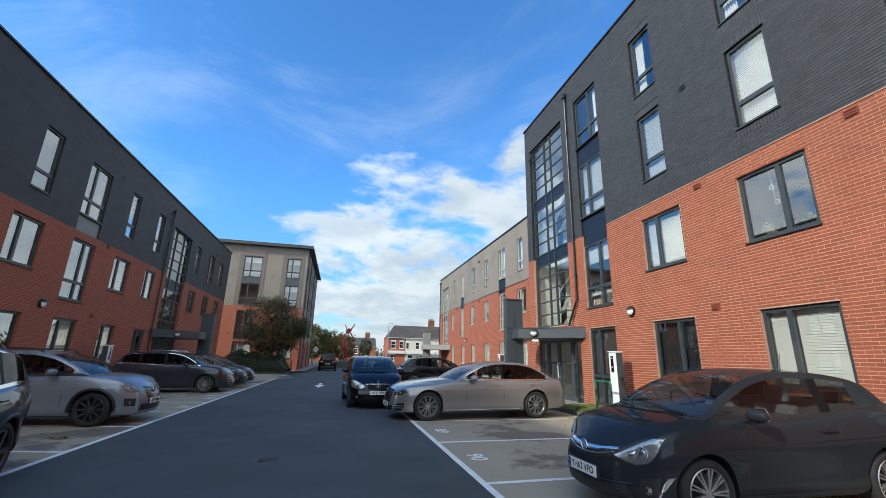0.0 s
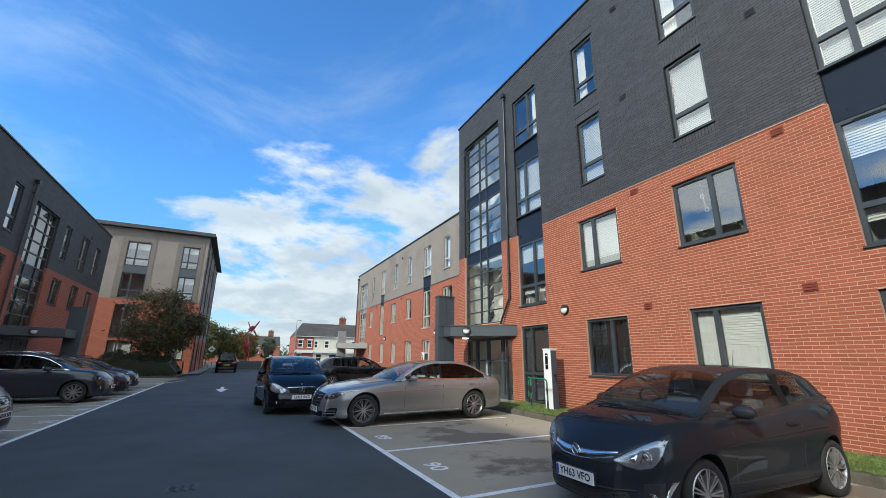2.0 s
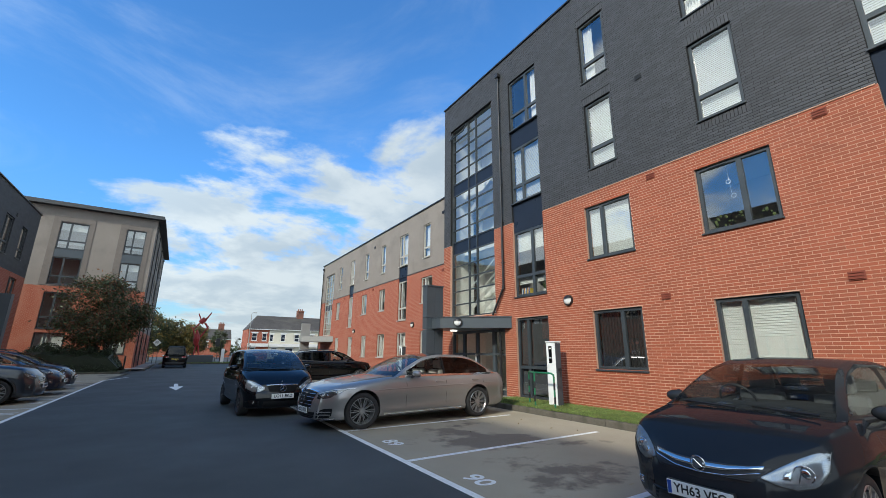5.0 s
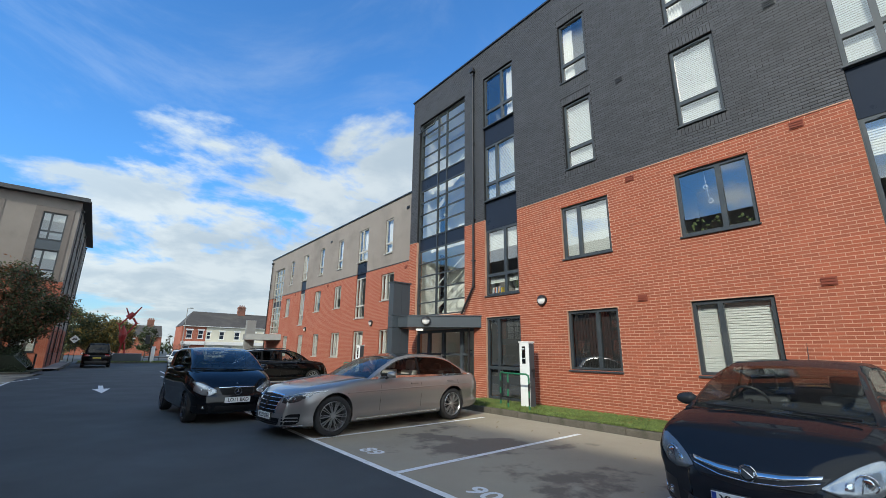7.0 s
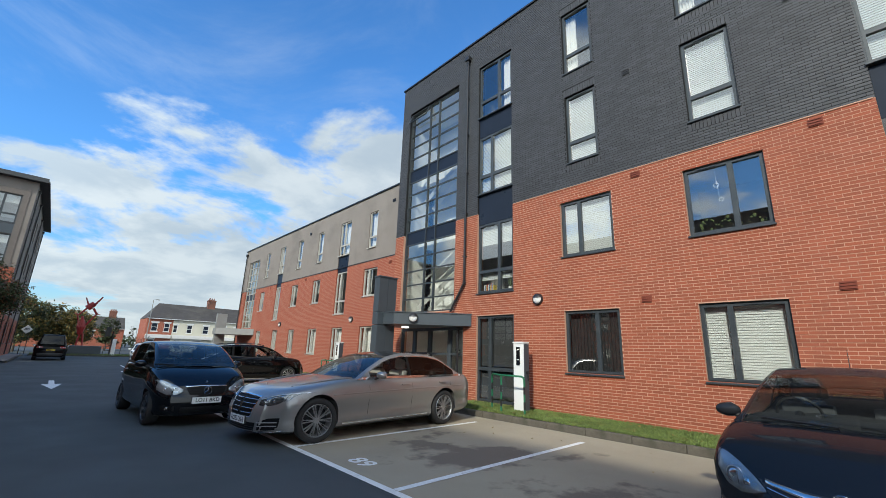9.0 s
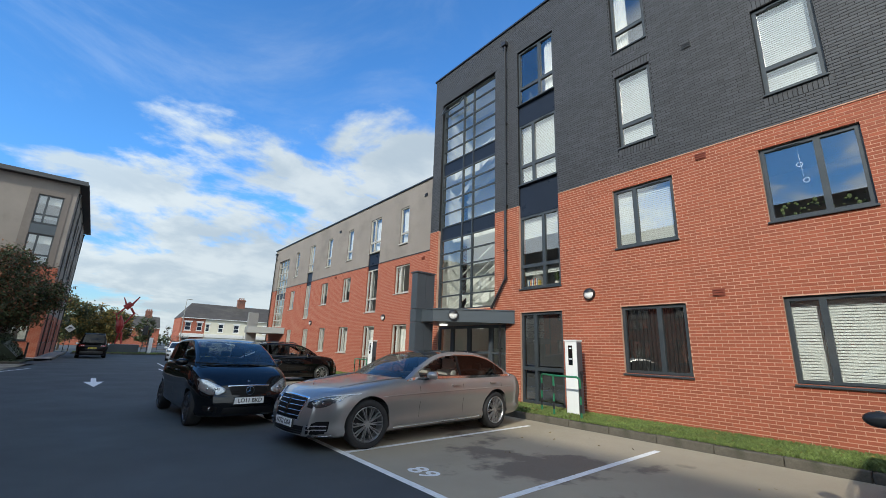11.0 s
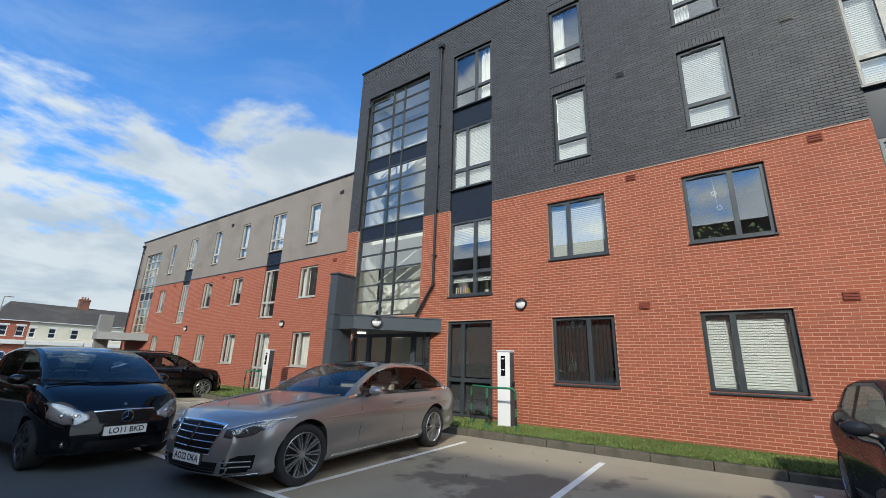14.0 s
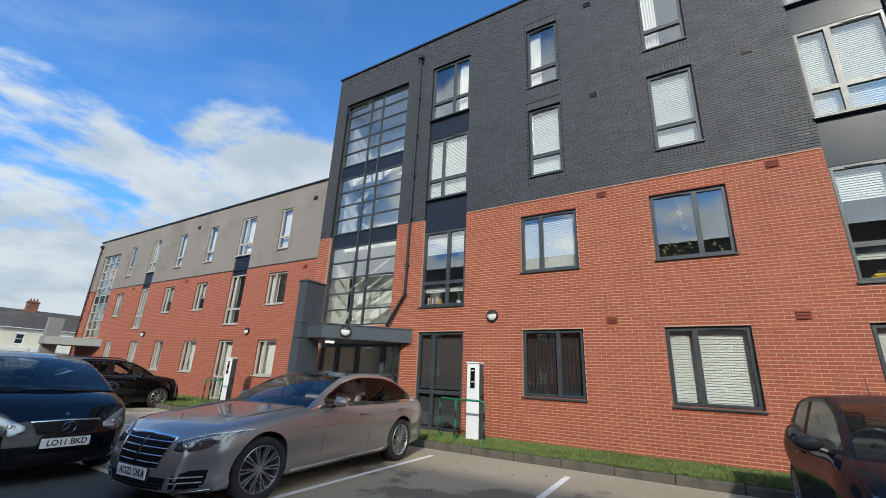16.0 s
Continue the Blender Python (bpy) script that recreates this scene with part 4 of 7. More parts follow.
doorC = thing("door_2", pose(C_X, 0, 0, 0, 0, 90), "dark glazed entrance door below the shaded canopy", "door", kind="structure")
part("door_frame", boxes((25.5, -0.04, 0.0, 25.6, 0.0, 2.36), (26.9, -0.04, 0.0, 27.0, 0.0, 2.36), (28.4, -0.04, 0.0, 28.5, 0.0, 2.36), (25.6, -0.04, 2.26, 26.9, 0.0, 2.36), (27.0, -0.04, 2.26, 28.4, 0.0, 2.36)), M_FRAME, doorC)
part("pane", boxes((25.6, -0.02, 0.05, 26.9, -0.004, 2.26), (27.0, -0.02, 0.05, 28.4, -0.004, 2.26)), M_NAVY, doorC)

# ---- the taupe block at the end ----
D_Y, D_X = 45.3, -4.0
blockD = thing("apartment_building", pose(0, D_Y, 0), "four-storey taupe rendered block over orange brick with a flat overhanging roof", "building")
D_TOP, D_BAND = 12.75, 6.35
winD = [(-10.3, -8.5, 9.35, 11.55, "quad", "half"), (-10.3, -8.5, 6.5, 8.67, "quad", ""), (-10.3, -8.5, 1.2, 2.8, "side", "blind"), (-6.05, -4.65, 9.45, 11.6, "quad", "half"), (-6.05, -4.65, 6.5, 8.67, "quad", "half"), (-6.05, -4.65, 1.2, 2.7, "side", "blind"),
        (-14.6, -13.0, 9.35, 11.55, "quad", ""), (-14.6, -13.0, 6.5, 8.67, "quad", "")]
holesD = [w[:4] for w in winD] + [(-10.3, -8.5, 3.1, 5.9)]
part("wall", wall_mesh("wall", -20, D_X, -0.2, D_BAND, holesD, 0.3, M_BRICK_FAR), None, blockD)
part("wall", wall_mesh("wall", -20, D_X, D_BAND, D_TOP, holesD, 0.3, M_TAUPE, 0.0), None, blockD)
for a, b, c, d, st, ins in winD:
    window(blockD, a, b, c, d, st, M_FRAME, ins, room=1.5, sash=0.06)
window(blockD, -10.3, -8.5, 3.1, 5.9, "quad", M_FRAME, "", room=1.5, sash=0.06)
for a, b in ((-10.3, -8.5), (-6.05, -4.65)):
    part("window_surround", wall_mesh("window_surround", a - 0.45, b + 0.35, D_BAND + 0.05, 12.0, [(a, b, 6.5, 11.6)], 0.03, material("mushroom_panel", (0.15, 0.125, 0.108), 0.6), -0.032), None, blockD, "darker mushroom panel round the windows")
for a, b, z in ((-10.3, -8.5, 9.35), (-6.05, -4.65, 9.45)):
    part("spandrel_panel", boxes((a + 0.01, -0.02, 8.69, b - 0.01, 0.0, z - 0.05)), M_CLAD, blockD, "blue-grey panel between the storeys")
part("roof", boxes((-20.3, -0.55, D_TOP, D_X + 0.55, 19, D_TOP + 0.10), (-20.2, -0.45, D_TOP + 0.10, D_X + 0.45, 18.9, D_TOP + 0.34)), M_ROOF, blockD, "dark flat roof with a deep overhanging fascia")
eastD = new("side_wing")
eastD.parent, eastD.matrix_basis = blockD, pose(D_X, 0, 0, 0, 0, 90)
winE = [(2.0 + i * 3.0, 3.2 + i * 3.0, z, z + 1.7, "tall", "half") for i in range(5) for z in (1.1, 4.0, 6.9, 9.7)]
part("wall", wall_mesh("wall", 0.302, 18.0, -0.2, 3.2, [w[:4] for w in winE], 0.3, M_BRICK_FAR, 0.002), None, eastD)
part("wall", wall_mesh("wall", 0.302, 18.0, 3.2, D_TOP - 0.01, [w[:4] for w in winE], 0.3, M_TAUPE, 0.002), None, eastD)
for a, b, c, d, st, ins in winE:
    window(eastD, a, b, c, d, st, M_FRAME, ins, room=1.2, sash=0.06)
for u in (0.9, 5.2, 11.2, 17.2):
    downpipe(eastD, u, 0.2, 12.2)
part("wall", boxes((-20, 17.7, -0.2, D_X - 0.31, 18.0, D_TOP), (-20, 0.31, -0.2, -19.7, 17.7, D_TOP)), M_TAUPE, blockD)



# ---- vehicles ----
from mathutils.bvhtree import BVHTree


def paint(name, color, metal=0.5, rough=0.32, coat=0.85):
    return material(name, color, rough, metal, vary=0.05, scale=1.2, grain=900, coat=coat, spec=0.0 if metal < 0.2 else 0.2)


M_TYRE = material("tyre_rubber", (0.018, 0.018, 0.019), 0.8, vary=0.2, grain=60)
M_ALLOY = material("alloy_rim", (0.42, 0.42, 0.43), 0.30, 0.75, vary=0.06)
M_ALLOY_DARK = material("dark_alloy_rim", (0.10, 0.10, 0.11), 0.35, 0.8, vary=0.06)
M_BRAKE_SHADE = material("brake_shade", (0.018, 0.018, 0.019), 0.7)
M_CHROME = material("chrome_trim", (0.78, 0.79, 0.80), 0.10, 1.0, vary=0.03)
M_TRIM = material("black_plastic_trim", (0.020, 0.020, 0.022), 0.45, vary=0.1)
M_GLOSSBLACK = material("gloss_black", (0.008, 0.008, 0.009), 0.08, vary=0.02, coat=0.6)
M_PILLAR = material("black_pillar_film", (0.008, 0.008, 0.009), 0.5, vary=0.05, spec=0.15)
M_GRILLE = material("black_grille_plastic", (0.006, 0.006, 0.007), 0.5, vary=0.1, spec=0.2)
M_CABIN = material("cabin_lining", (0.035, 0.035, 0.038), 0.85, vary=0.1)
M_SEAT = material("seat_cloth", (0.075, 0.078, 0.085), 0.9, vary=0.15)
M_SEAT_PALE = material("pale_leather", (0.42, 0.40, 0.37), 0.6, vary=0.06)
M_LAMP = material("headlamp_reflector", (0.52, 0.54, 0.56), 0.24, 0.55, vary=0.20, scale=9, grain=30)
M_LAMPDARK = material("smoked_headlamp", (0.16, 0.165, 0.175), 0.18, 0.5, vary=0.2, scale=12, coat=1.0)
M_DRL = material("white_light_guide", (0.80, 0.82, 0.84), 0.3, vary=0.02)
M_LENS = glass_material("lamp_lens", (0.93, 0.95, 0.96), 0.02, gain=0.8)
M_REDLAMP = material("red_tail_lamp", (0.32, 0.010, 0.012), 0.12, vary=0.2, scale=20, coat=1.0)
M_PLATE = material("white_number_plate", (0.86, 0.86, 0.84), 0.4, vary=0.03)
M_PLATE_Y = material("yellow_number_plate", (0.70, 0.50, 0.06), 0.4, vary=0.03)
M_INK = material("black_ink", (0.012, 0.012, 0.012), 0.5, vary=0.02)
M_BLUE = material("blue_band", (0.02, 0.07, 0.35), 0.5, vary=0.02)


def smooth_line(pts):
    """A smooth function through (x, value) points."""
    xs, vs = [p[0] for p in pts], [p[1] for p in pts]

    def f(x):
        if x <= xs[0]:
            return vs[0]
        if x >= xs[-1]:
            return vs[-1]
        i = max(k for k in range(len(xs) - 1) if xs[k] <= x)

        def slope(k):
            if k == 0 or k == len(xs) - 1:
                j = min(max(k, 1), len(xs) - 1)
                return (vs[j] - vs[j - 1]) / (xs[j] - xs[j - 1])
            a, b = (vs[k] - vs[k - 1]) / (xs[k] - xs[k - 1]), (vs[k + 1] - vs[k]) / (xs[k + 1] - xs[k])
            return 0.0 if a * b <= 0 else 2 * a * b / (a + b)
        h = xs[i + 1] - xs[i]
        t = (x - xs[i]) / h
        return (2 * t ** 3 - 3 * t ** 2 + 1) * vs[i] + (t ** 3 - 2 * t ** 2 + t) * h * slope(i) + (3 * t ** 2 - 2 * t ** 3) * vs[i + 1] + (t ** 3 - t ** 2) * h * slope(i + 1)
    return f


def grid_faces(n, m, base=0):
    return [(base + i * m + j, base + i * m + j + 1, base + (i + 1) * m + j + 1, base + (i + 1) * m + j) for i in range(n - 1) for j in range(m - 1)]


def spoked_wheel(r, width, spokes, style, mat):
    """Meshes of one wheel, its axle along y, its face towards -y: tyre, rim."""
    prof = [(r * 0.73, -width * 0.46), (r * 0.80, -width * 0.52), (r * 0.93, -width * 0.51), (r * 0.985, -width * 0.42), (r, -width * 0.25), (r, width * 0.25), (r * 0.985, width * 0.42), (r * 0.93, width * 0.5), (r * 0.73, width * 0.46)]
    n = 40
    V = [(p * math.cos(2 * math.pi * i / n), y, p * math.sin(2 * math.pi * i / n)) for i in range(n) for p, y in prof]
    k = len(prof)
    F = [(i * k + j, i * k + j + 1, ((i + 1) % n) * k + j + 1, ((i + 1) % n) * k + j) for i in range(n) for j in range(k - 1)]
    tyre = quad_mesh("tyre", V, F, M_TYRE, True)
    bm = bmesh.new()
    R = r * 0.735
    # barrel and outer flange
    ring = [(R, -width * 0.46), (R * 0.965, -width * 0.50), (R * 0.93, -width * 0.44), (R * 0.90, -width * 0.2), (R * 0.90, width * 0.4)]
    vs = [[bm.verts.new((p * math.cos(2 * math.pi * i / n), y, p * math.sin(2 * math.pi * i / n))) for p, y in ring] for i in range(n)]
    for i in range(n):
        for j in range(len(ring) - 1):
            bm.faces.new((vs[i][j], vs[i][j + 1], vs[(i + 1) % n][j + 1], vs[(i + 1) % n][j]))
    rod(bm, (0, -width * 0.42, 0), (0, -width * 0.30, 0), R * 0.16, R * 0.24, 20)
    for s in range(spokes):
        a = 2 * math.pi * s / spokes
        pairs = ((-0.10, -0.03), (0.10, 0.03)) if style in ("double", "fine") else ((0.0, 0.0),)
        for outer, inner in pairs:
            p = Vector((math.cos(a + inner * 3) * R * 0.17, -width * 0.38, math.sin(a + inner * 3) * R * 0.17))
            q = Vector((math.cos(a + outer) * R * 0.945, -width * 0.43, math.sin(a + outer) * R * 0.945))
            d = (q - p)
            ex, ey = d.normalized(), Vector((0, 1, 0))
            ez = ex.cross(ey).normalized()
            ey = ez.cross(ex)
            m = Matrix.Translation((p + q) / 2) @ Matrix((ex, ey, ez)).transposed().to_4x4()
            w0, w1 = (0.008, 0.011) if style == "fine" else (0.016, 0.017) if style == "double" else ((0.05, 0.06) if style == "five" else (0.022, 0.030))
            w0, w1 = w0 * r / 0.33, w1 * r / 0.33
            L = d.length / 2
            co = [(-L, -0.018, -w0 / 2), (-L, 0.02, -w0 / 2), (-L, 0.02, w0 / 2), (-L, -0.018, w0 / 2), (L, -0.014, -w1 / 2), (L, 0.03, -w1 / 2), (L, 0.03, w1 / 2), (L, -0.014, w1 / 2)]
            b = [bm.verts.new(m @ Vector(c)) for c in co]
            for f in ((0, 1, 2, 3), (7, 6, 5, 4), (0, 4, 5, 1), (1, 5, 6, 2), (2, 6, 7, 3), (3, 7, 4, 0)):
                bm.faces.new([b[i] for i in f])
    rim = finish("rim", bm, mat)
    # brake discs behind the spokes, near black: the shade there is in their colour
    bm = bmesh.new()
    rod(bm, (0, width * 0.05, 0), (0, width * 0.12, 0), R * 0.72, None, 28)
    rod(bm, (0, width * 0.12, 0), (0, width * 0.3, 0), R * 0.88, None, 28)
    hub = finish("wheel", bm, M_BRAKE_SHADE)
    return tyre, rim, hub


def car(name, m, label, category, S):
    """A road vehicle, nose towards +x, standing on z = 0 at its middle."""
    L, W, H = S["size"]
    hl, hw = L / 2, W / 2
    xf = hl - S["front"]                       # front axle
    xr = xf - S["base"]
    r = S["tyre"]
    top = smooth_line([(-hl + L * 0.0, S["tail"][0]), *[(hl - a, z) for a, z in S["top"][::-1]]])
    nose_w, tail_w, bow, flare = S.get("nose_w", 0.62), S.get("tail_w", 0.76), S.get("bow", 0.20), S.get("flare", 0.016)
    plan = smooth_line([(-hl, hw * tail_w), (-hl + 0.04, hw * (tail_w + 0.07)), (-hl + 0.16, hw * 0.91), (-hl + 0.5, hw * 0.975), (-hl + 1.0, hw), (0, hw * 0.992), (hl - 1.0, hw), (hl - 0.6, hw * 0.975), (hl - 0.32, hw * 0.925), (hl - 0.15, hw * (nose_w * 0.45 + 0.475)), (hl - 0.05, hw * (nose_w * 0.8 + 0.14)), (hl, hw * nose_w)])
    low = smooth_line([(-hl, 0.30), (-hl + 0.5, 0.22), (xr + 0.5, S.get("sill", 0.19)), (xf - 0.5, S.get("sill", 0.19)), (hl - 0.35, 0.19), (hl, 0.21)])
    t = thing(name, m, label, category)
    cabin0, cabin1 = hl - S["cowl"][0], hl - S["rear"][0]     # front and rear end of the glasshouse

    # lower body
    ctrl = [(0, 0, 0), (0.86, 0, 0), (0.93, 0.04, 0), (0.975, 0.14, 0), (0.960, 0.24, 0), (0.964, 0.34, 0), (0.984, 0.46, 0), (1.0, 0.58, 0), (0.993, 0.72, 0), (0.970, 0.85, 0), (0.935, 0.93, 0), (0.875, 0.985, 0.05), (0.70, 1.0, 0.4), (0.35, 1.0, 0.85), (0, 1.0, 1.0)]
    crease = S.get("crease", 0.0)
    xs = sorted({hl - L * i / 60 for i in range(61)} | {hl - a for a in (0.012, 0.03, 0.055, 0.12, 0.21)} | {a - hl for a in (0.012, 0.03, 0.055, 0.12)} | {cabin0, cabin1})[::-1]
    V, F = [], []
    k = 2 * len(ctrl) - 2

    def ring(x, f=1.0):
        """One cross-section of the body; f < 1 draws it in towards the middle plane to close an end."""
        w, zb, zt = plan(x), low(x), top(x)
        h = zt - zb
        crown = S.get("crown", 0.035) * (1 if x > cabin0 or x < cabin1 else 0.2)
        half = []
        for a, b, c in ctrl:
            y, z = w * a, zb + h * b + crown * c
            if 0.45 < b < 0.75 and a > 0.9:
                y -= crease * (0.62 - b) * 0.5
            if a > 0.9:
                y += flare * sum(math.exp(-((x - ax) / (r * 1.25)) ** 2) for ax in (xf, xr)) * max(0.0, 1 - ((b - 0.62) / 0.42) ** 2)
            y *= f
            d = max(0.0, 1 - (hl - x) / 0.55) ** 2
            e = max(0.0, 1 - (x + hl) / 0.5) ** 2
            zz = (z - 0.42) / 0.35
            sx = x - d * S.get("rake", 0.10) * max(0, zz) ** 2 - d * 0.05 * min(0, zz) ** 2 + e * 0.07 * max(0, (z - 0.55) / 0.4) ** 2 * S.get("tail_rake", 1.0) + e * 0.05 * min(0, zz) ** 2
            sx += (e * 0.12 - d * bow) * (y / hw) ** 2
            half.append((sx, y, z))
        return half + [(p[0], -p[1], p[2]) for p in half[-2:0:-1]]

    rings = [ring(hl, f) for f in (0.0, 0.25, 0.5, 0.75)] + [ring(x) for x in xs] + [ring(-hl, f) for f in (0.75, 0.5, 0.25, 0.0)]
    for rg in rings:
        V += rg
    for i in range(len(rings) - 1):
        for j in range(k):
            F.append((i * k + j, (i + 1) * k + j, (i + 1) * k + (j + 1) % k, i * k + (j + 1) % k))
    bm = bmesh.new()
    bv = [bm.verts.new(p) for p in V]
    for f in F:
        bm.faces.new([bv[i] for i in f])
    bmesh.ops.remove_doubles(bm, verts=bm.verts, dist=0.0004)
    me = finish("body", bm, S["paint"], True)
    me.materials.append(M_CABIN)
    me.materials.append(M_TRIM)
    body_tmp = bpy.data.objects.new("body", me)
    scene.collection.objects.link(body_tmp)
    bm = bmesh.new()
    for ax in (xf, xr):
        for s in (-1, 1):
            rod(bm, (ax, s * (hw - 0.30), r + 0.01), (ax, s * (hw + 0.3), r + 0.01), r * 1.10 + 0.012, None, 40)
    cut = bpy.data.objects.new("cutter", finish("cutter", bm, M_TRIM))
    scene.collection.objects.link(cut)
    mod = body_tmp.modifiers.new("arches", "BOOLEAN")
    mod.operation, mod.object, mod.solver = "DIFFERENCE", cut, "EXACT"
    bpy.context.view_layer.update()
    ev = body_tmp.evaluated_get(bpy.context.evaluated_depsgraph_get())
    solid = bpy.data.meshes.new_from_object(ev)
    bpy.data.objects.remove(body_tmp), bpy.data.objects.remove(cut)
    solid.materials.clear()
    for mm in (S["paint"], M_CABIN, M_TRIM):
        solid.materials.append(mm)
    for p in solid.polygons:
        c, nn = p.center, p.normal
        p.material_index = 0
        if cabin1 < c.x < cabin0 - 0.02 and nn.z > 0.7 and abs(c.y) < hw * 0.88:
            p.material_index = 1
        elif nn.z < -0.75:
            p.material_index = 2
        else:
            for ax in (xf, xr):
                if math.hypot(c.x - ax, c.z - r) < r * 1.10 + 0.008 and abs(c.y) < hw - 0.02:
                    p.material_index = 2
        if S.get("clad") and c.z < S["clad"]:
            p.material_index = 2
    solid.polygons.foreach_set("use_smooth", [True] * len(solid.polygons))
    solid.set_sharp_from_angle(angle=radians(42))
    body = part("body", solid, None, t)
    tree = BVHTree.FromPolygons([v.co.copy() for v in solid.vertices], [tuple(p.vertices) for p in solid.polygons])

    # glasshouse
    roof = smooth_line([(hl - a, z) for a, z in S["roof"][::-1]])
    ws0, ws1 = cabin0, hl - S["cowl"][1]
    rw1, rw0 = hl - S["rear"][1], cabin1
    gx = sorted({cabin0 - (cabin0 - cabin1) * i / 40 for i in range(41)} | {ws1, rw1, *[hl - a for p in S["pillars"] for a in p]})[::-1]
    rows, belt_in = [], S.get("belt_in", 0.905)
    for x in gx:
        zt = max(roof(x), top(x) + 0.012)
        zb, wb = top(x) - 0.03, plan(x) * belt_in
        hgt = zt - zb
        wt = wb - S.get("lean", 0.30) * max(0, hgt - 0.03)
        pts = [(wb, zb), (wb - 0.012, zb + min(0.045, hgt * 0.4)), (wt + 0.012, max(zt - 0.085, zb + hgt * 0.5)), (wt + 0.003, max(zt - 0.071, zb + hgt * 0.55)), (wt - 0.012, zt - 0.045), (wt - 0.06, zt - 0.02), (wt * 0.6, zt - 0.004), (wt * 0.3, zt + 0.006), (0, zt + 0.008)]
        bow = 0.16 if x >= ws1 else (0.10 if x <= rw1 else 0.0)
        f = max(0.0, min(1.0, (x - ws1) / max(0.01, ws0 - ws1))) if x >= ws1 else (-max(0.0, min(1.0, (rw1 - x) / max(0.01, rw1 - rw0))) if x <= rw1 else 0)
        rows.append([(x + bow * f * (1 - (y / max(0.1, wb)) ** 2), y, z) for y, z in pts])
    groups = {}

    def put(key, quad):
        V2, F2 = groups.setdefault(key, ([], []))
        F2.append(tuple(range(len(V2), len(V2) + len(quad))))
        V2.extend(quad)
    pill = [(hl - b, hl - a) for a, b in S["pillars"]]
    seg = 0
    for i in range(len(gx) - 1):
        xm = (gx[i] + gx[i + 1]) / 2
        hgt = rows[i][2][2] - rows[i][1][2]
        hg2 = rows[i + 1][2][2] - rows[i + 1][1][2]
        inside = any(a < xm < b for a, b in pill)
        pill_no = sum(xm < b for a, b in pill)
        glazed = min(hgt, hg2) > 0.05 and not inside and hl - S["side"][1] < xm < hl - S["side"][0]
        if inside or not glazed:
            seg = seg + 1 if groups.get(("side", seg, 1)) else seg
        for s in (1, -1):
            P = [[(p[0], s * p[1], p[2]) for p in rows[i + d]] for d in (0, 1)]
            for j in range(8):
                q = (P[0][j], P[1][j], P[1][j + 1], P[0][j + 1])
                q = q if s > 0 else q[::-1]
                if j == 0:
                    put(("trim", 0, s), q)
                elif j == 1:
                    put(("side", seg, s) if glazed else (("pillar", pill_no, s) if inside else ("shell", 0, 0)), q)
                elif j in (2, 3, 4):
                    put(("rail", 0, s) if (j == 2 and S.get("chrome") and min(hgt, hg2) > 0.05) else ("shell", 0, 0), q)
                else:
                    key = "ws" if xm > ws1 + 0.02 else ("rw" if xm < rw1 - 0.02 else "top")
                    put((key, 0, 0), q)
    dark = S.get("privacy", ())
    nseg = 0
    for key in sorted(groups, key=str):
        V2, F2 = groups[key]
        kind = key[0]
        mat, nm = {"trim": (M_CHROME if S.get("chrome") else M_TRIM, "window_trim"), "rail": (M_CHROME, "window_trim"), "shell": (S["paint"], "roof_frame"), "pillar": (M_PILLAR, "pillar"), "top": (S.get("rooftop", S["paint"]), "roof"),
                   "ws": (M_SCREEN, "windscreen"), "rw": (M_CARGLASS_DARK if dark and not S.get("clear_rear") else M_CARGLASS, "rear_window"), "side": (M_CARGLASS_DARK if key[1] in dark else M_CARGLASS, "side_window")}[kind]
        bm = bmesh.new()
        for q in F2:
            vs = [bm.verts.new(V2[a]) for a in q]
            bm.faces.new(vs)
        bmesh.ops.remove_doubles(bm, verts=bm.verts, dist=0.0006)
        o = part(nm, bm, mat, t, smooth=True)
        if kind in ("ws", "rw", "side"):
            o.visible_shadow = False

    # things that lie on the body's skin
    def on_end(y, z, s):
        for k_ in range(30):
            hit = tree.ray_cast(Vector((s * 6, y * (1 - 0.004 * k_), z - 0.006 * k_)), Vector((-s, 0, 0)))[0]
            if hit and s * hit.x > hl - 0.9:
                return hit
        return Vector((s * (hl - 0.1), y, z))

    def on_side(x, z, s):
        hit = tree.ray_cast(Vector((x, s * 4, z)), Vector((0, -s, 0)))[0]
        return hit if hit else Vector((x, s * hw, z))

    def skin(nm, bottom, up, where, s, mat, off=0.006, rows_=6, cols=10, parent=None, text="", both=False):
        """A shell patch ruled between two lines, laid on the body (where: end or side)."""
        for side_ in ((1, -1) if both else (1,)):
            def along(line, f):
                f *= len(line) - 1
                i = min(int(f), len(line) - 2)
                g = f - i
                return (line[i][0] + (line[i + 1][0] - line[i][0]) * g, line[i][1] + (line[i + 1][1] - line[i][1]) * g)
            P = []
            for a in range(rows_ + 1):
                for b in range(cols + 1):
                    p, q = along(bottom, b / cols), along(up, b / cols)
                    g = a / rows_
                    c = (p[0] + (q[0] - p[0]) * g, p[1] + (q[1] - p[1]) * g)
                    edge = a in (0, rows_) or b in (0, cols)
                    o_ = off * (0.15 if edge else 1.0)
                    if where == "end":
                        v = on_end(c[0] * side_, c[1], s) + Vector((s * o_, 0, 0))
                    else:
                        v = on_side(c[0], c[1], s * side_) + Vector((0, s * side_ * o_, 0))
                    P.append(v)
            fs = grid_faces(rows_ + 1, cols + 1)
            bm = bmesh.new()
            vs = [bm.verts.new(p) for p in P]
            for f in fs:
                bm.faces.new([vs[i] for i in f])
            part(nm, bm, mat, parent or t, text, smooth=True)

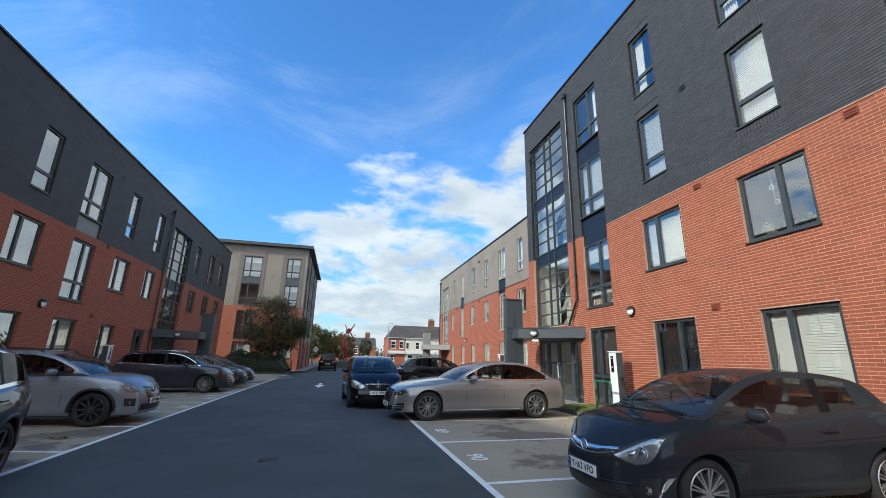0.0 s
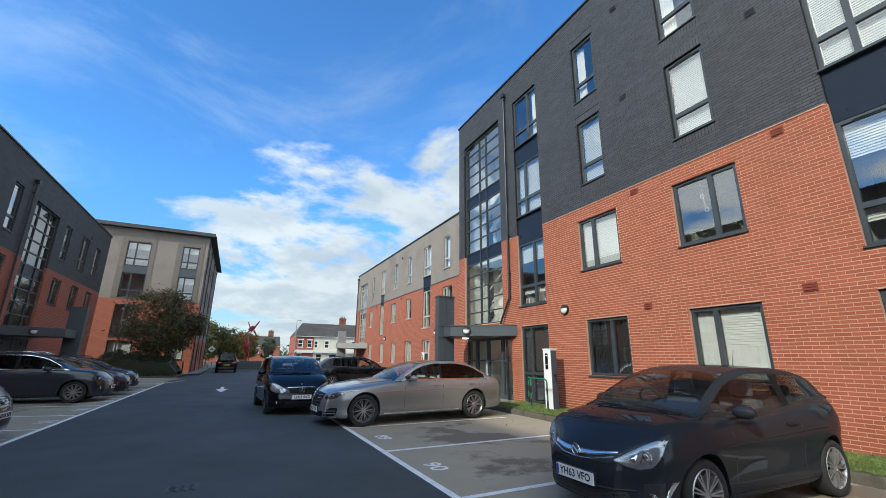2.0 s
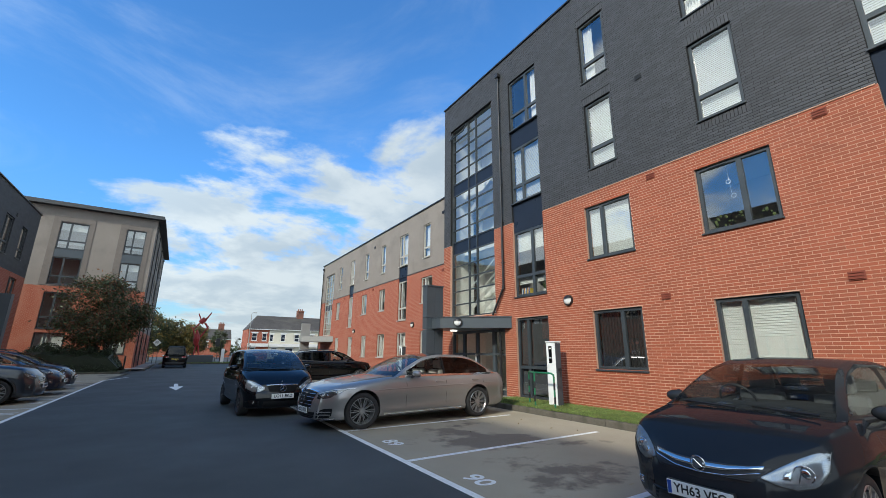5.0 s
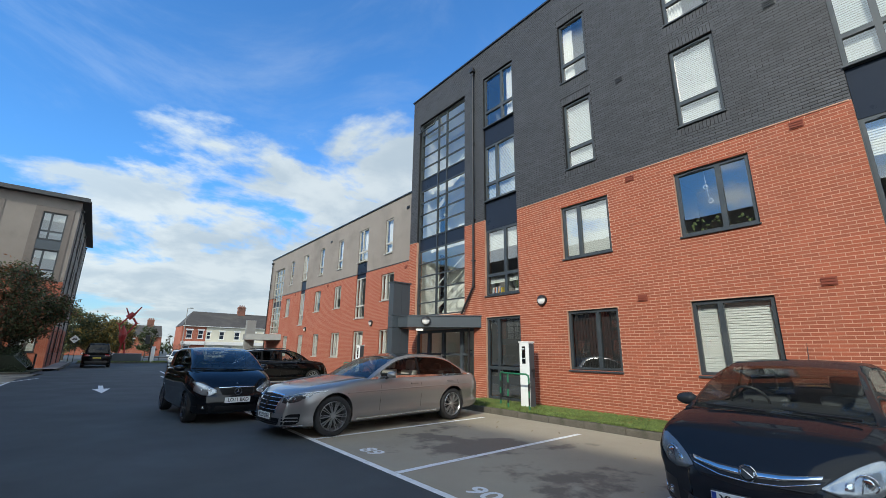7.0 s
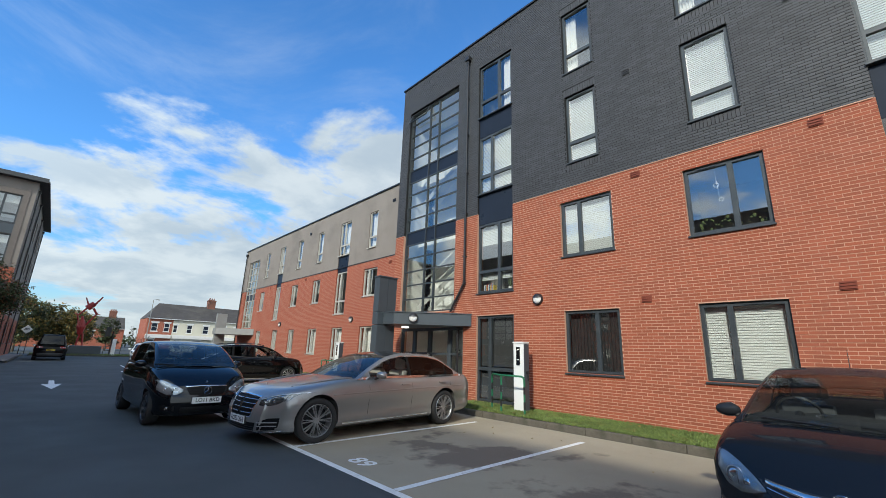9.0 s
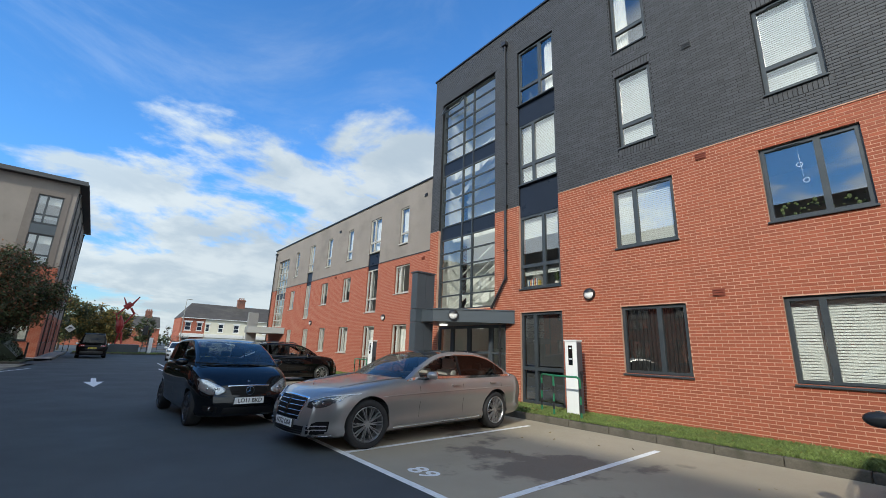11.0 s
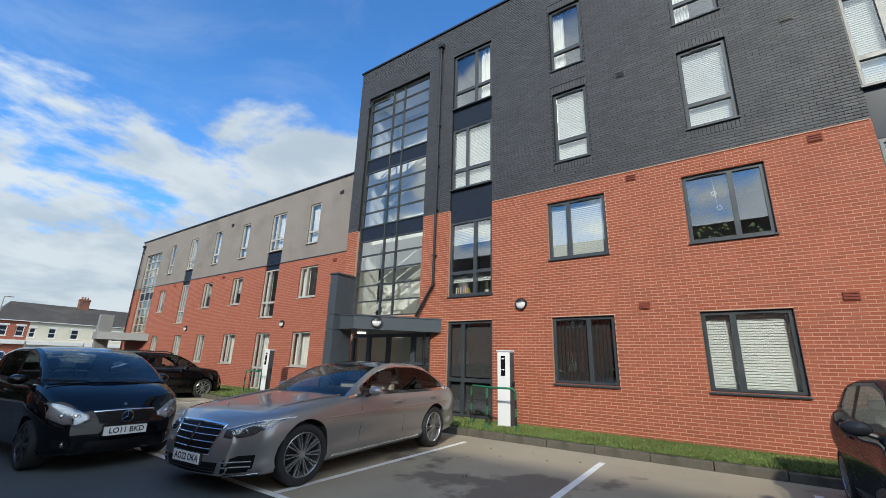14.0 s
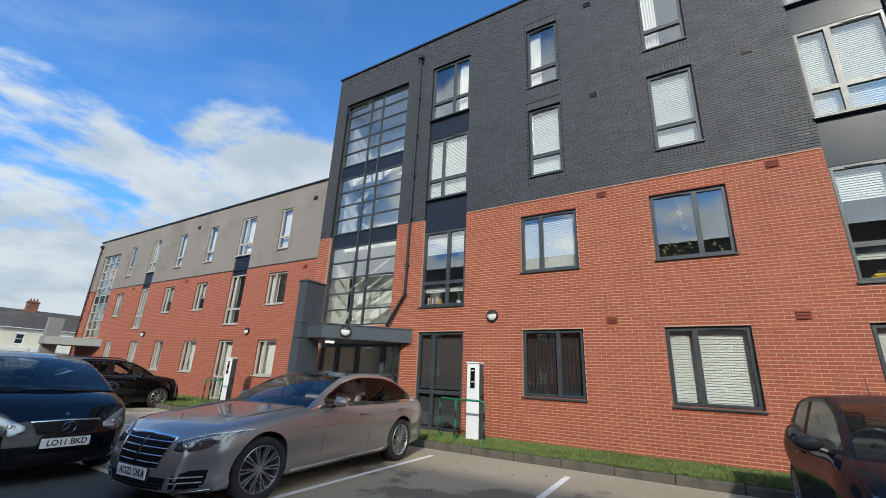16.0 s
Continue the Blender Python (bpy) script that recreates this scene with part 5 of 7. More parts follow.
    S["dress"](t, S, dict(L=L, W=W, H=H, hl=hl, hw=hw, xf=xf, xr=xr, r=r, on_end=on_end, on_side=on_side, skin=skin, top=top, plan=plan, cabin0=cabin0, cabin1=cabin1, roof=roof))

    # door shut lines and handles
    for a in S["doors"]:
        for s in (1, -1):
            z0, z1 = 0.30, top(hl - a) - 0.045
            skin("door_gap", [(hl - a - 0.004, z0), (hl - a + 0.004, z0)], [(hl - a - 0.004 + S.get("gap_lean", 0.0), z1), (hl - a + 0.004 + S.get("gap_lean", 0.0), z1)], "side", s, M_INK, 0.0015, 8, 1)
    for a, z in S["handles"]:
        for s in (1, -1):
            p = on_side(hl - a, z, s)
            bm = boxes((p.x - 0.10, min(p.y, p.y + s * 0.032), z - 0.014, p.x + 0.10, max(p.y, p.y + s * 0.032), z + 0.014), bevel=0.008)
            part("door_handle", bm, S.get("handle_mat", S["paint"]), t, smooth=False)
    # mirrors
    a, z = S["mirror"]
    for s in (1, -1):
        p = on_side(hl - a, z - 0.12, s)
        bm = bmesh.new()
        bmesh.ops.create_uvsphere(bm, u_segments=18, v_segments=10, radius=1.0, matrix=Matrix.Translation((p.x - 0.02, s * (hw + 0.06), z)) @ Matrix.Diagonal((0.085, 0.115, 0.068, 1)))
        mi = part("mirror", bm, S.get("mirror_mat", S["paint"]), t, smooth=True)
        bm = bmesh.new()
        rod(bm, (p.x, s * (hw - 0.10), z - 0.07), (p.x - 0.01, s * (hw + 0.02), z - 0.03), 0.028, seg=8)
        part("mirror_arm", bm, M_TRIM, mi)
        bm = bmesh.new()
        rod(bm, (p.x - 0.085, s * (hw + 0.06), z), (p.x - 0.10, s * (hw + 0.06), z), 0.07, seg=18)
        part("mirror_glass", bm, M_CHROME, mi)
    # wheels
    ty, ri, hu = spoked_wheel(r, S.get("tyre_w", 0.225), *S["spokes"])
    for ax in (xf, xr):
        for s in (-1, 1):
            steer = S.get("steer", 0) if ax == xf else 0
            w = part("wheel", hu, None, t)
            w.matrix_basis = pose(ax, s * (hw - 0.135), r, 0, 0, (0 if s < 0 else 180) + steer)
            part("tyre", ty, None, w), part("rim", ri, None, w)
    # seats, dashboard, steering wheel
    sm = S.get("seat", M_SEAT)
    zb = top((cabin0 + cabin1) / 2)
    sx = hl - S["cowl"][0] - 1.42
    for s in (1, -1):
        part("seat", boxes((sx - 0.10, s * 0.37 - 0.23, zb - 0.3, sx + 0.04, s * 0.37 + 0.23, zb + 0.10), (sx - 0.12, s * 0.37 - 0.13, zb + 0.12, sx - 0.02, s * 0.37 + 0.13, zb + 0.32), bevel=0.04), sm, t)
        if S.get("rear_seats", True):
            part("seat", boxes((sx - 0.98, s * 0.37 - 0.26, zb - 0.3, sx - 0.86, s * 0.37 + 0.26, zb + 0.08), (sx - 1.0, s * 0.37 - 0.11, zb + 0.1, sx - 0.92, s * 0.37 + 0.11, zb + 0.24), bevel=0.04), sm, t)
    bm = bmesh.new()
    c, tilt = Vector((cabin0 - 0.80, -0.37, zb + 0.03)), Matrix.Rotation(radians(-65), 3, "Y")
    pts = [c + tilt @ Vector((0.18 * math.cos(i * math.pi / 12), 0.18 * math.sin(i * math.pi / 12), 0)) for i in range(25)]
    tube(bm, pts, 0.014, 6)
    rod(bm, c, c + Vector((0.2, 0, -0.1)), 0.04, seg=8)
    part("steering_wheel", bm, M_TRIM, t)
    part("dashboard", boxes((cabin0 - 0.62, -hw * 0.8, zb - 0.10, cabin0 - 0.10, hw * 0.8, zb + 0.035), bevel=0.03), M_CABIN, t)
    return t


def number_plate(t, g, text, z, s=1, mat=None, y=0.0, tilt=0, band=False):
    """A British number plate on the nose (s = 1) or tail (s = -1)."""
    p = g["on_end"](y, z, s)
    q = part("number_plate", boxes((-0.006, -0.26, -0.056, 0.006, 0.26, 0.056), bevel=0.003), mat or (M_PLATE if s > 0 else M_PLATE_Y), t)
    q.matrix_basis = pose(p.x + s * 0.018, y, z, 0, tilt, 0 if s > 0 else 180)
    part("plate_holder", boxes((-0.04, -0.265, -0.06, -0.0065, 0.265, 0.06)), M_TRIM, q)
    if text:
        writing("plate_text", text, 0.098, pose(0.0075, 0.012, 0, 90, 0, 90), M_INK, "", q, wide=0.96)
    else:
        bm = bmesh.new()
        for i in range(7):
            a = -0.2 + i * 0.058 + (0.02 if i > 3 else 0)
            box(bm, 0.0065, a, -0.035, 0.008, a + 0.04, 0.035)
        part("plate_text", bm, M_INK, q)
    if band:
        part("plate_band", boxes((0.0065, -0.255, -0.05, 0.0075, -0.222, 0.05)), M_BLUE, q)
    return q


def disc_badge(t, p, rad, star=False, mat=None):
    bm = bmesh.new()
    n = 28
    for i in range(n):
        a, b = 2 * math.pi * i / n, 2 * math.pi * (i + 1) / n
        rod(bm, p + Vector((0, math.cos(a) * rad, math.sin(a) * rad)), p + Vector((0, math.cos(b) * rad, math.sin(b) * rad)), rad * 0.10, seg=6)
    if star:
        for i in range(3):
            a = math.pi / 2 + i * 2 * math.pi / 3
            rod(bm, p, p + Vector((0, math.cos(a) * rad, math.sin(a) * rad)), rad * 0.16, rad * 0.05, 6)
    else:
        rod(bm, p + Vector((-0.02, 0, 0)), p + Vector((0.004, 0, 0)), rad * 0.75, None, 20)
        rod(bm, p + Vector((0, -rad * 0.6, rad * 0.5)), p + Vector((0.006, rad * 0.6, -rad * 0.5)), rad * 0.14, None, 6)
    return part("badge", bm, mat or M_CHROME, t, "round chrome emblem")


def lamp_pair(g, nm, bottom, up, s, mat, text="", lens=True, off=0.010):
    """Two lamps: a dark seal, the housing on the body's skin and a clear lens bulging over it."""
    k = g["skin"]
    if not lens:
        return k(nm, bottom, up, "end", s, mat, off, 7, 14, text=text, both=True)
    cy, cz = sum(p[0] for p in bottom + up) / len(bottom + up), sum(p[1] for p in bottom + up) / len(bottom + up)
    grow = lambda line, f: [(cy + (p[0] - cy) * f, cz + (p[1] - cz) * (2 * f - 1)) for p in line]
    k("lamp_seal", grow(bottom, 1.03), grow(up, 1.03), "end", s, M_INK, off * 0.6, 5, 14, both=True)
    k(nm, bottom, up, "end", s, mat, off, 7, 14, text=text, both=True)
    k("lamp_lens", bottom, up, "end", s, M_LENS, off + 0.010, 7, 14, both=True)


def bars(g, nm, y, zs, mat, off, h=0.012, s=1, bend=0.0):
    for z in zs:
        g["skin"](nm, [(-y, z - h), (0, z - h - bend), (y, z - h)], [(-y, z + h), (0, z + h - bend), (y, z + h)], "end", s, mat, off, 2, 14)


def projector(t, g, ys, z, rad=0.035, s=1):
    """Round bulbs in a bright ring, set in the lamp."""
    for y in ys:
        for q in (1, -1):
            p = g["on_end"](y * q, z, s)
            bm = bmesh.new()
            bmesh.ops.create_uvsphere(bm, u_segments=16, v_segments=8, radius=rad * 0.7, matrix=Matrix.Translation((p.x + s * 0.006, p.y, z)) @ Matrix.Diagonal((0.35, 1, 1, 1)))
            b = part("lamp_bulb", bm, M_CHROME, t, smooth=True)
            bm = bmesh.new()
            tube(bm, [(p.x + s * 0.012 - abs(y * 0.25) * (0.0 if i is None else math.cos(i * math.pi / 10) * rad * q * 2.2), p.y + math.cos(i * math.pi / 10) * rad, z + math.sin(i * math.pi / 10) * rad) for i in range(21)], rad * 0.10, 6)
            part("lamp_ring", bm, M_CHROME, b, smooth=True)


def dress_saloon(t, S, g):
    """Long saloon: wide barred grille in a chrome ring, slim lamps, finned side intakes and a chrome lip."""
    k = g["skin"]
    ring0, ring1 = [(-0.36, 0.425), (0, 0.415), (0.36, 0.425)], [(-0.43, 0.715), (0, 0.735), (0.43, 0.715)]
    k("grille", ring0, ring1, "end", 1, M_GRILLE, 0.005, 8, 18, text="dark grille with chrome bars")
    for z, y in ((0.475, 0.385), (0.545, 0.405), (0.615, 0.42), (0.68, 0.43)):
        bars(g, "grille_bar", y, (z,), M_CHROME, 0.020, 0.0065)
    k("grille_bar", [(-0.007, 0.43), (0.007, 0.43)], [(-0.007, 0.725), (0.007, 0.725)], "end", 1, M_GLOSSBLACK, 0.026, 6, 2)
    k("grille_frame", [(-0.435, 0.712), (0, 0.733), (0.435, 0.712)], [(-0.445, 0.742), (0, 0.763), (0.445, 0.742)], "end", 1, M_CHROME, 0.014, 2, 18, text="chrome grille surround")
    k("grille_frame", [(-0.365, 0.408), (0, 0.398), (0.365, 0.408)], [(-0.365, 0.424), (0, 0.414), (0.365, 0.424)], "end", 1, M_CHROME, 0.014, 2, 18)
    k("grille_frame", [(0.355, 0.412), (0.372, 0.412)], [(0.43, 0.735), (0.447, 0.735)], "end", 1, M_CHROME, 0.014, 8, 2, both=True)
    lamp_pair(g, "headlight", [(0.495, 0.610), (0.60, 0.600), (0.74, 0.622), (0.925, 0.720)], [(0.485, 0.690), (0.62, 0.738), (0.76, 0.778), (0.935, 0.810)], 1, M_LAMPDARK, "slim smoked headlight with bright upper strip", off=0.006)
    k("running_light", [(0.49, 0.680), (0.62, 0.726), (0.76, 0.766), (0.92, 0.796)], [(0.49, 0.692), (0.62, 0.740), (0.76, 0.780), (0.92, 0.810)], "end", 1, M_DRL, 0.021, 2, 14, both=True)
    projector(t, g, (0.61, 0.70), 0.668, 0.026)
    k("lower_intake", [(-0.46, 0.225), (0, 0.215), (0.46, 0.225)], [(-0.50, 0.345), (0, 0.335), (0.50, 0.345)], "end", 1, M_GRILLE, 0.004, 4, 16)
    bars(g, "intake_slat", 0.46, (0.25, 0.28), M_TRIM, 0.014, 0.005)
    k("side_intake", [(0.54, 0.240), (0.66, 0.240), (0.80, 0.262)], [(0.56, 0.365), (0.68, 0.420), (0.82, 0.432)], "end", 1, M_GRILLE, 0.004, 6, 8, both=True)
    for z in (0.300, 0.352):
        k("intake_fin", [(0.53, z - 0.010), (0.79, z + 0.002)], [(0.53, z + 0.006), (0.79, z + 0.018)], "end", 1, S["paint"], 0.024, 3, 8, both=True)
    k("lower_lip", [(-0.84, 0.222), (-0.55, 0.188), (0, 0.182), (0.55, 0.188), (0.84, 0.222)], [(-0.84, 0.240), (-0.55, 0.206), (0, 0.200), (0.55, 0.206), (0.84, 0.240)], "end", 1, M_CHROME, 0.03, 2, 24, text="chrome lip along the bumper's lower edge")
    for s in (1, -1):
        x0, x1 = g["hl"] - 0.55, g["cabin0"] + 0.02
        bm = bmesh.new()
        pts = [(x0 + (x1 - x0) * i / 8, s * (0.60 + 0.12 * i / 8), g["top"](x0 + (x1 - x0) * i / 8) + 0.013 + 0.010 * math.sin(math.pi * i / 8)) for i in range(9)]
        tube(bm, pts, 0.012, 8)
        part("bonnet_crease", bm, S["paint"], t, smooth=True)
    for s in (1, -1):
        k("sill_trim", [(g["xr"] + 0.5, 0.245), (g["xf"] - 0.5, 0.245)], [(g["xr"] + 0.5, 0.285), (g["xf"] - 0.5, 0.285)], "side", s, M_CHROME, 0.012, 2, 20)
        k("tail_swage", [(g["xr"] - 0.6, 0.800), (g["xf"] - 0.1, 0.735)], [(g["xr"] - 0.6, 0.822), (g["xf"] - 0.1, 0.757)], "side", s, S["paint"], 0.006, 4, 26)
    number_plate(t, g, "AO22 OKA", 0.365)
    lamp_pair(g, "tail_light", [(0.50, 0.80), (0.80, 0.78)], [(0.46, 0.92), (0.78, 0.93)], -1, M_REDLAMP)
    number_plate(t, g, "", 0.60, -1)
    bm = bmesh.new()
    rod(bm, (g["hl"] - 0.42, 0, g["top"](g["hl"] - 0.42) + 0.02), (g["hl"] - 0.43, 0, g["top"](g["hl"] - 0.42) + 0.09), 0.006, seg=6)
    part("bonnet_ornament", bm, M_CHROME, t)


def dress_hatch(t, S, g):
    """Small three-door hatchback with a chrome grille bar."""
    k = g["skin"]
    k("grille", [(-0.36, 0.555), (0, 0.525), (0.36, 0.555)], [(-0.47, 0.67), (0, 0.655), (0.47, 0.67)], "end", 1, M_TRIM, 0.006, 6, 16, text="black mesh grille")
    k("grille_bar", [(-0.42, 0.655), (-0.2, 0.612), (0, 0.602), (0.2, 0.612), (0.42, 0.655)], [(-0.43, 0.682), (-0.2, 0.652), (0, 0.645), (0.2, 0.652), (0.43, 0.682)], "end", 1, M_CHROME, 0.022, 4, 20, text="wide curved chrome grille bar")
    k("grille_frame", [(-0.41, 0.628), (-0.2, 0.578), (0, 0.566), (0.2, 0.578), (0.41, 0.628)], [(-0.415, 0.638), (-0.2, 0.588), (0, 0.576), (0.2, 0.588), (0.415, 0.638)], "end", 1, M_CHROME, 0.016, 2, 20)
    bars(g, "grille_slat", 0.36, (0.57,), M_TRIM, 0.016, 0.008)
    disc_badge(t, g["on_end"](0, 0.635, 1) + Vector((0.035, 0, 0)), 0.055)
    lamp_pair(g, "headlight", [(0.42, 0.600), (0.50, 0.562), (0.60, 0.545), (0.70, 0.575), (0.770, 0.68)], [(0.42, 0.614), (0.50, 0.675), (0.60, 0.745), (0.70, 0.800), (0.775, 0.815)], 1, M_LAMP, "large clear swept headlight")
    k("indicator_bowl", [(0.52, 0.60), (0.58, 0.59)], [(0.53, 0.66), (0.59, 0.68)], "end", 1, M_CHROME, 0.018, 4, 5, both=True)
    k("lamp_divider", [(0.60, 0.575), (0.615, 0.575)], [(0.63, 0.73), (0.645, 0.74)], "end", 1, M_LAMPDARK, 0.020, 5, 2, both=True)
    projector(t, g, (0.64,), 0.655, 0.058)
    k("lower_intake", [(-0.55, 0.23), (0, 0.215), (0.55, 0.23)], [(-0.50, 0.35), (0, 0.335), (0.50, 0.35)], "end", 1, M_TRIM, 0.006, 5, 16)
    bars(g, "intake_slat", 0.5, (0.26, 0.295, 0.325), M_INK, 0.014, 0.005)
    k("fog_surround", [(0.60, 0.25), (0.76, 0.28)], [(0.62, 0.43), (0.80, 0.47)], "end", 1, M_TRIM, 0.007, 5, 5, both=True)
    k("fog_trim", [(0.735, 0.28), (0.755, 0.285)], [(0.79, 0.46), (0.805, 0.465)], "end", 1, M_CHROME, 0.016, 6, 2, both=True)
    projector(t, g, (0.68,), 0.33, 0.03)
    k("intake_lip", [(-0.57, 0.352), (0, 0.338), (0.57, 0.352)], [(-0.56, 0.372), (0, 0.358), (0.56, 0.372)], "end", 1, S["paint"], 0.022, 3, 18)
    for s in (1, -1):
        k("swage_line", [(g["xr"] - 0.05, 0.79), (g["xf"] - 0.25, 0.70)], [(g["xr"] - 0.05, 0.815), (g["xf"] - 0.25, 0.722)], "side", s, S["paint"], 0.004, 4, 22)
        k("sill_skirt", [(g["xr"] + 0.38, 0.21), (g["xf"] - 0.38, 0.21)], [(g["xr"] + 0.38, 0.27), (g["xf"] - 0.38, 0.27)], "side", s, S["paint"], 0.016, 4, 18)
    number_plate(t, g, "YH63 VFO", 0.41, band=True)
    lamp_pair(g, "tail_light", [(0.56, 0.72), (0.72, 0.72)], [(0.58, 0.98), (0.70, 0.98)], -1, M_REDLAMP)
    number_plate(t, g, "", 0.70, -1)
    bm = bmesh.new()
    x = g["hl"] - 3.05
    rod(bm, (x, 0, g["roof"](x)), (x - 0.08, 0, g["roof"](x) + 0.24), 0.006, 0.003, 6)
    rod(bm, (x, 0, g["roof"](x) - 0.01), (x - 0.015, 0, g["roof"](x) + 0.03), 0.016, 0.008, 8)
    part("aerial", bm, M_TRIM, t, "short black roof aerial")
    for a, y in ((0.62, 0.62), (0.5, -0.02)):
        bm = bmesh.new()
        xx = g["cabin0"]
        rod(bm, (xx + 0.10, y, g["top"](xx) + 0.035), (xx + 0.03, y - 0.52, g["top"](xx) + 0.05), 0.012, seg=6)
        part("wiper", bm, M_TRIM, t)


def dress_compact(t, S, g):
    """Tall compact car with a barred grille and round star emblem."""
    k = g["skin"]
    k("grille", [(-0.30, 0.575), (0, 0.555), (0.30, 0.575)], [(-0.36, 0.71), (0, 0.715), (0.36, 0.71)], "end", 1, M_GRILLE, 0.006, 6, 14)
    bars(g, "grille_bar", 0.32, (0.605, 0.635, 0.665, 0.695), M_GRILLE, 0.016, 0.005)
    k("grille_frame", [(-0.37, 0.715), (0, 0.72), (0.37, 0.715)], [(-0.375, 0.735), (0, 0.742), (0.375, 0.735)], "end", 1, M_CHROME, 0.020, 2, 14, text="chrome strip above the grille")
    disc_badge(t, g["on_end"](0, 0.645, 1) + Vector((0.035, 0, 0)), 0.072, True)
    disc_badge(t, g["on_end"](0, 0.80, 1) + Vector((0.01, 0, 0)), 0.022)
    lamp_pair(g, "headlight", [(0.41, 0.625), (0.52, 0.582), (0.66, 0.580), (0.80, 0.66)], [(0.41, 0.680), (0.54, 0.755), (0.68, 0.820), (0.82, 0.860)], 1, M_LAMP, "large clear headlight")
    projector(t, g, (0.55, 0.67), 0.675, 0.040)
    k("lower_intake", [(-0.45, 0.24), (0.45, 0.24)], [(-0.42, 0.36), (0.42, 0.36)], "end", 1, M_GRILLE, 0.006, 4, 14)
    k("fog_surround", [(0.52, 0.28), (0.70, 0.30)], [(0.52, 0.38), (0.72, 0.40)], "end", 1, M_GRILLE, 0.006, 4, 5, both=True)
    projector(t, g, (0.62,), 0.34, 0.024)
    number_plate(t, g, "LO11 BKD", 0.475)
    lamp_pair(g, "tail_light", [(0.60, 0.72), (0.74, 0.72)], [(0.60, 1.0), (0.70, 1.0)], -1, M_REDLAMP)
    number_plate(t, g, "", 0.75, -1)
    for y in (0.35, -0.3):
        bm = bmesh.new()
        xx = g["cabin0"]
        rod(bm, (xx + 0.09, y, g["top"](xx) + 0.035), (xx + 0.01, y - 0.5, g["top"](xx) + 0.055), 0.012, seg=6)
        part("wiper", bm, M_GRILLE, t)


def dress_suv(t, S, g):
    k = g["skin"]
    w = S.get("face", 1.0)
    k("grille", [(-0.42 * w, 0.55), (0, 0.53), (0.42 * w, 0.55)], [(-0.50 * w, 0.78), (0, 0.80), (0.50 * w, 0.78)], "end", 1, M_GLOSSBLACK, 0.006, 6, 14, text="dark grille")
    bars(g, "grille_bar", 0.44 * w, (0.60, 0.65, 0.70, 0.75), M_TRIM, 0.018, 0.008)
    if S.get("chrome_grille"):
        k("grille_frame", [(-0.5 * w, 0.785), (0.5 * w, 0.785)], [(-0.5 * w, 0.81), (0.5 * w, 0.81)], "end", 1, M_CHROME, 0.016, 2, 12)
    disc_badge(t, g["on_end"](0, 0.70, 1) + Vector((0.03, 0, 0)), 0.05)
    lamp_pair(g, "headlight", [(0.54, 0.69), (0.68, 0.68), (0.80, 0.74)], [(0.53, 0.80), (0.68, 0.86), (0.82, 0.90)], 1, M_LAMP if S.get("bright_lamps") else M_LAMPDARK, "swept headlight")
    projector(t, g, (0.62, 0.72), 0.76, 0.035)
    k("lower_intake", [(-0.55, 0.28), (0.55, 0.28)], [(-0.50, 0.42), (0.50, 0.42)], "end", 1, M_TRIM, 0.006, 4, 14)
    k("fog_surround", [(0.60, 0.38), (0.76, 0.40)], [(0.60, 0.54), (0.78, 0.56)], "end", 1, M_TRIM, 0.006, 4, 5, both=True)
    projector(t, g, (0.68,), 0.46, 0.04)
    number_plate(t, g, S.get("plate", ""), 0.47)
    z = S["top"][-1][1] if S.get("tail_z") is None else S["tail_z"]
    lamp_pair(g, "tail_light", [(0.48, z - 0.24), (0.84, z - 0.26)], [(0.50, z - 0.10), (0.84, z - 0.06)], -1, M_REDLAMP, "red tail lamp")
    k("tail_bumper", [(-0.8, 0.32), (0.8, 0.32)], [(-0.8, 0.55), (0.8, 0.55)], "end", -1, M_TRIM, 0.010, 4, 16)
    number_plate(t, g, "", 0.78, -1)
    # dark arches and sills, roof rails
    for ax in (g["xf"], g["xr"]):
        for s in (1, -1):
            bm = bmesh.new()
            n, rr = 22, g["r"] * 1.10 + 0.035
            pts = []
            for i in range(n + 1):
                a = -0.12 + (math.pi + 0.24) * i / n
                pts.append(g["on_side"](ax + rr * math.cos(a), g["r"] + rr * math.sin(a), s))
            tube(bm, pts, 0.030, 8)
            if S.get("arches", True):
                part("wheel_arch", bm, M_TRIM, t, smooth=True)
            else:
                bm.free()
    for s in (1, -1):
        bm = bmesh.new()
        x0, x1 = g["hl"] - S["cowl"][1] - 0.15, g["hl"] - S["rear"][1] + 0.15
        wr = g["plan"](0) * S.get("belt_in", 0.905) - S.get("lean", 0.3) * (S["size"][2] - g["top"](0)) - 0.05
        pts = [(x0 + (x1 - x0) * i / 8, s * wr, g["roof"](x0 + (x1 - x0) * i / 8) + (0.035 if 0 < i < 8 else 0.0)) for i in range(9)]
        tube(bm, pts, 0.016, 8)
        part("roof_rail", bm, M_CHROME if S.get("chrome") else M_TRIM, t, smooth=True)


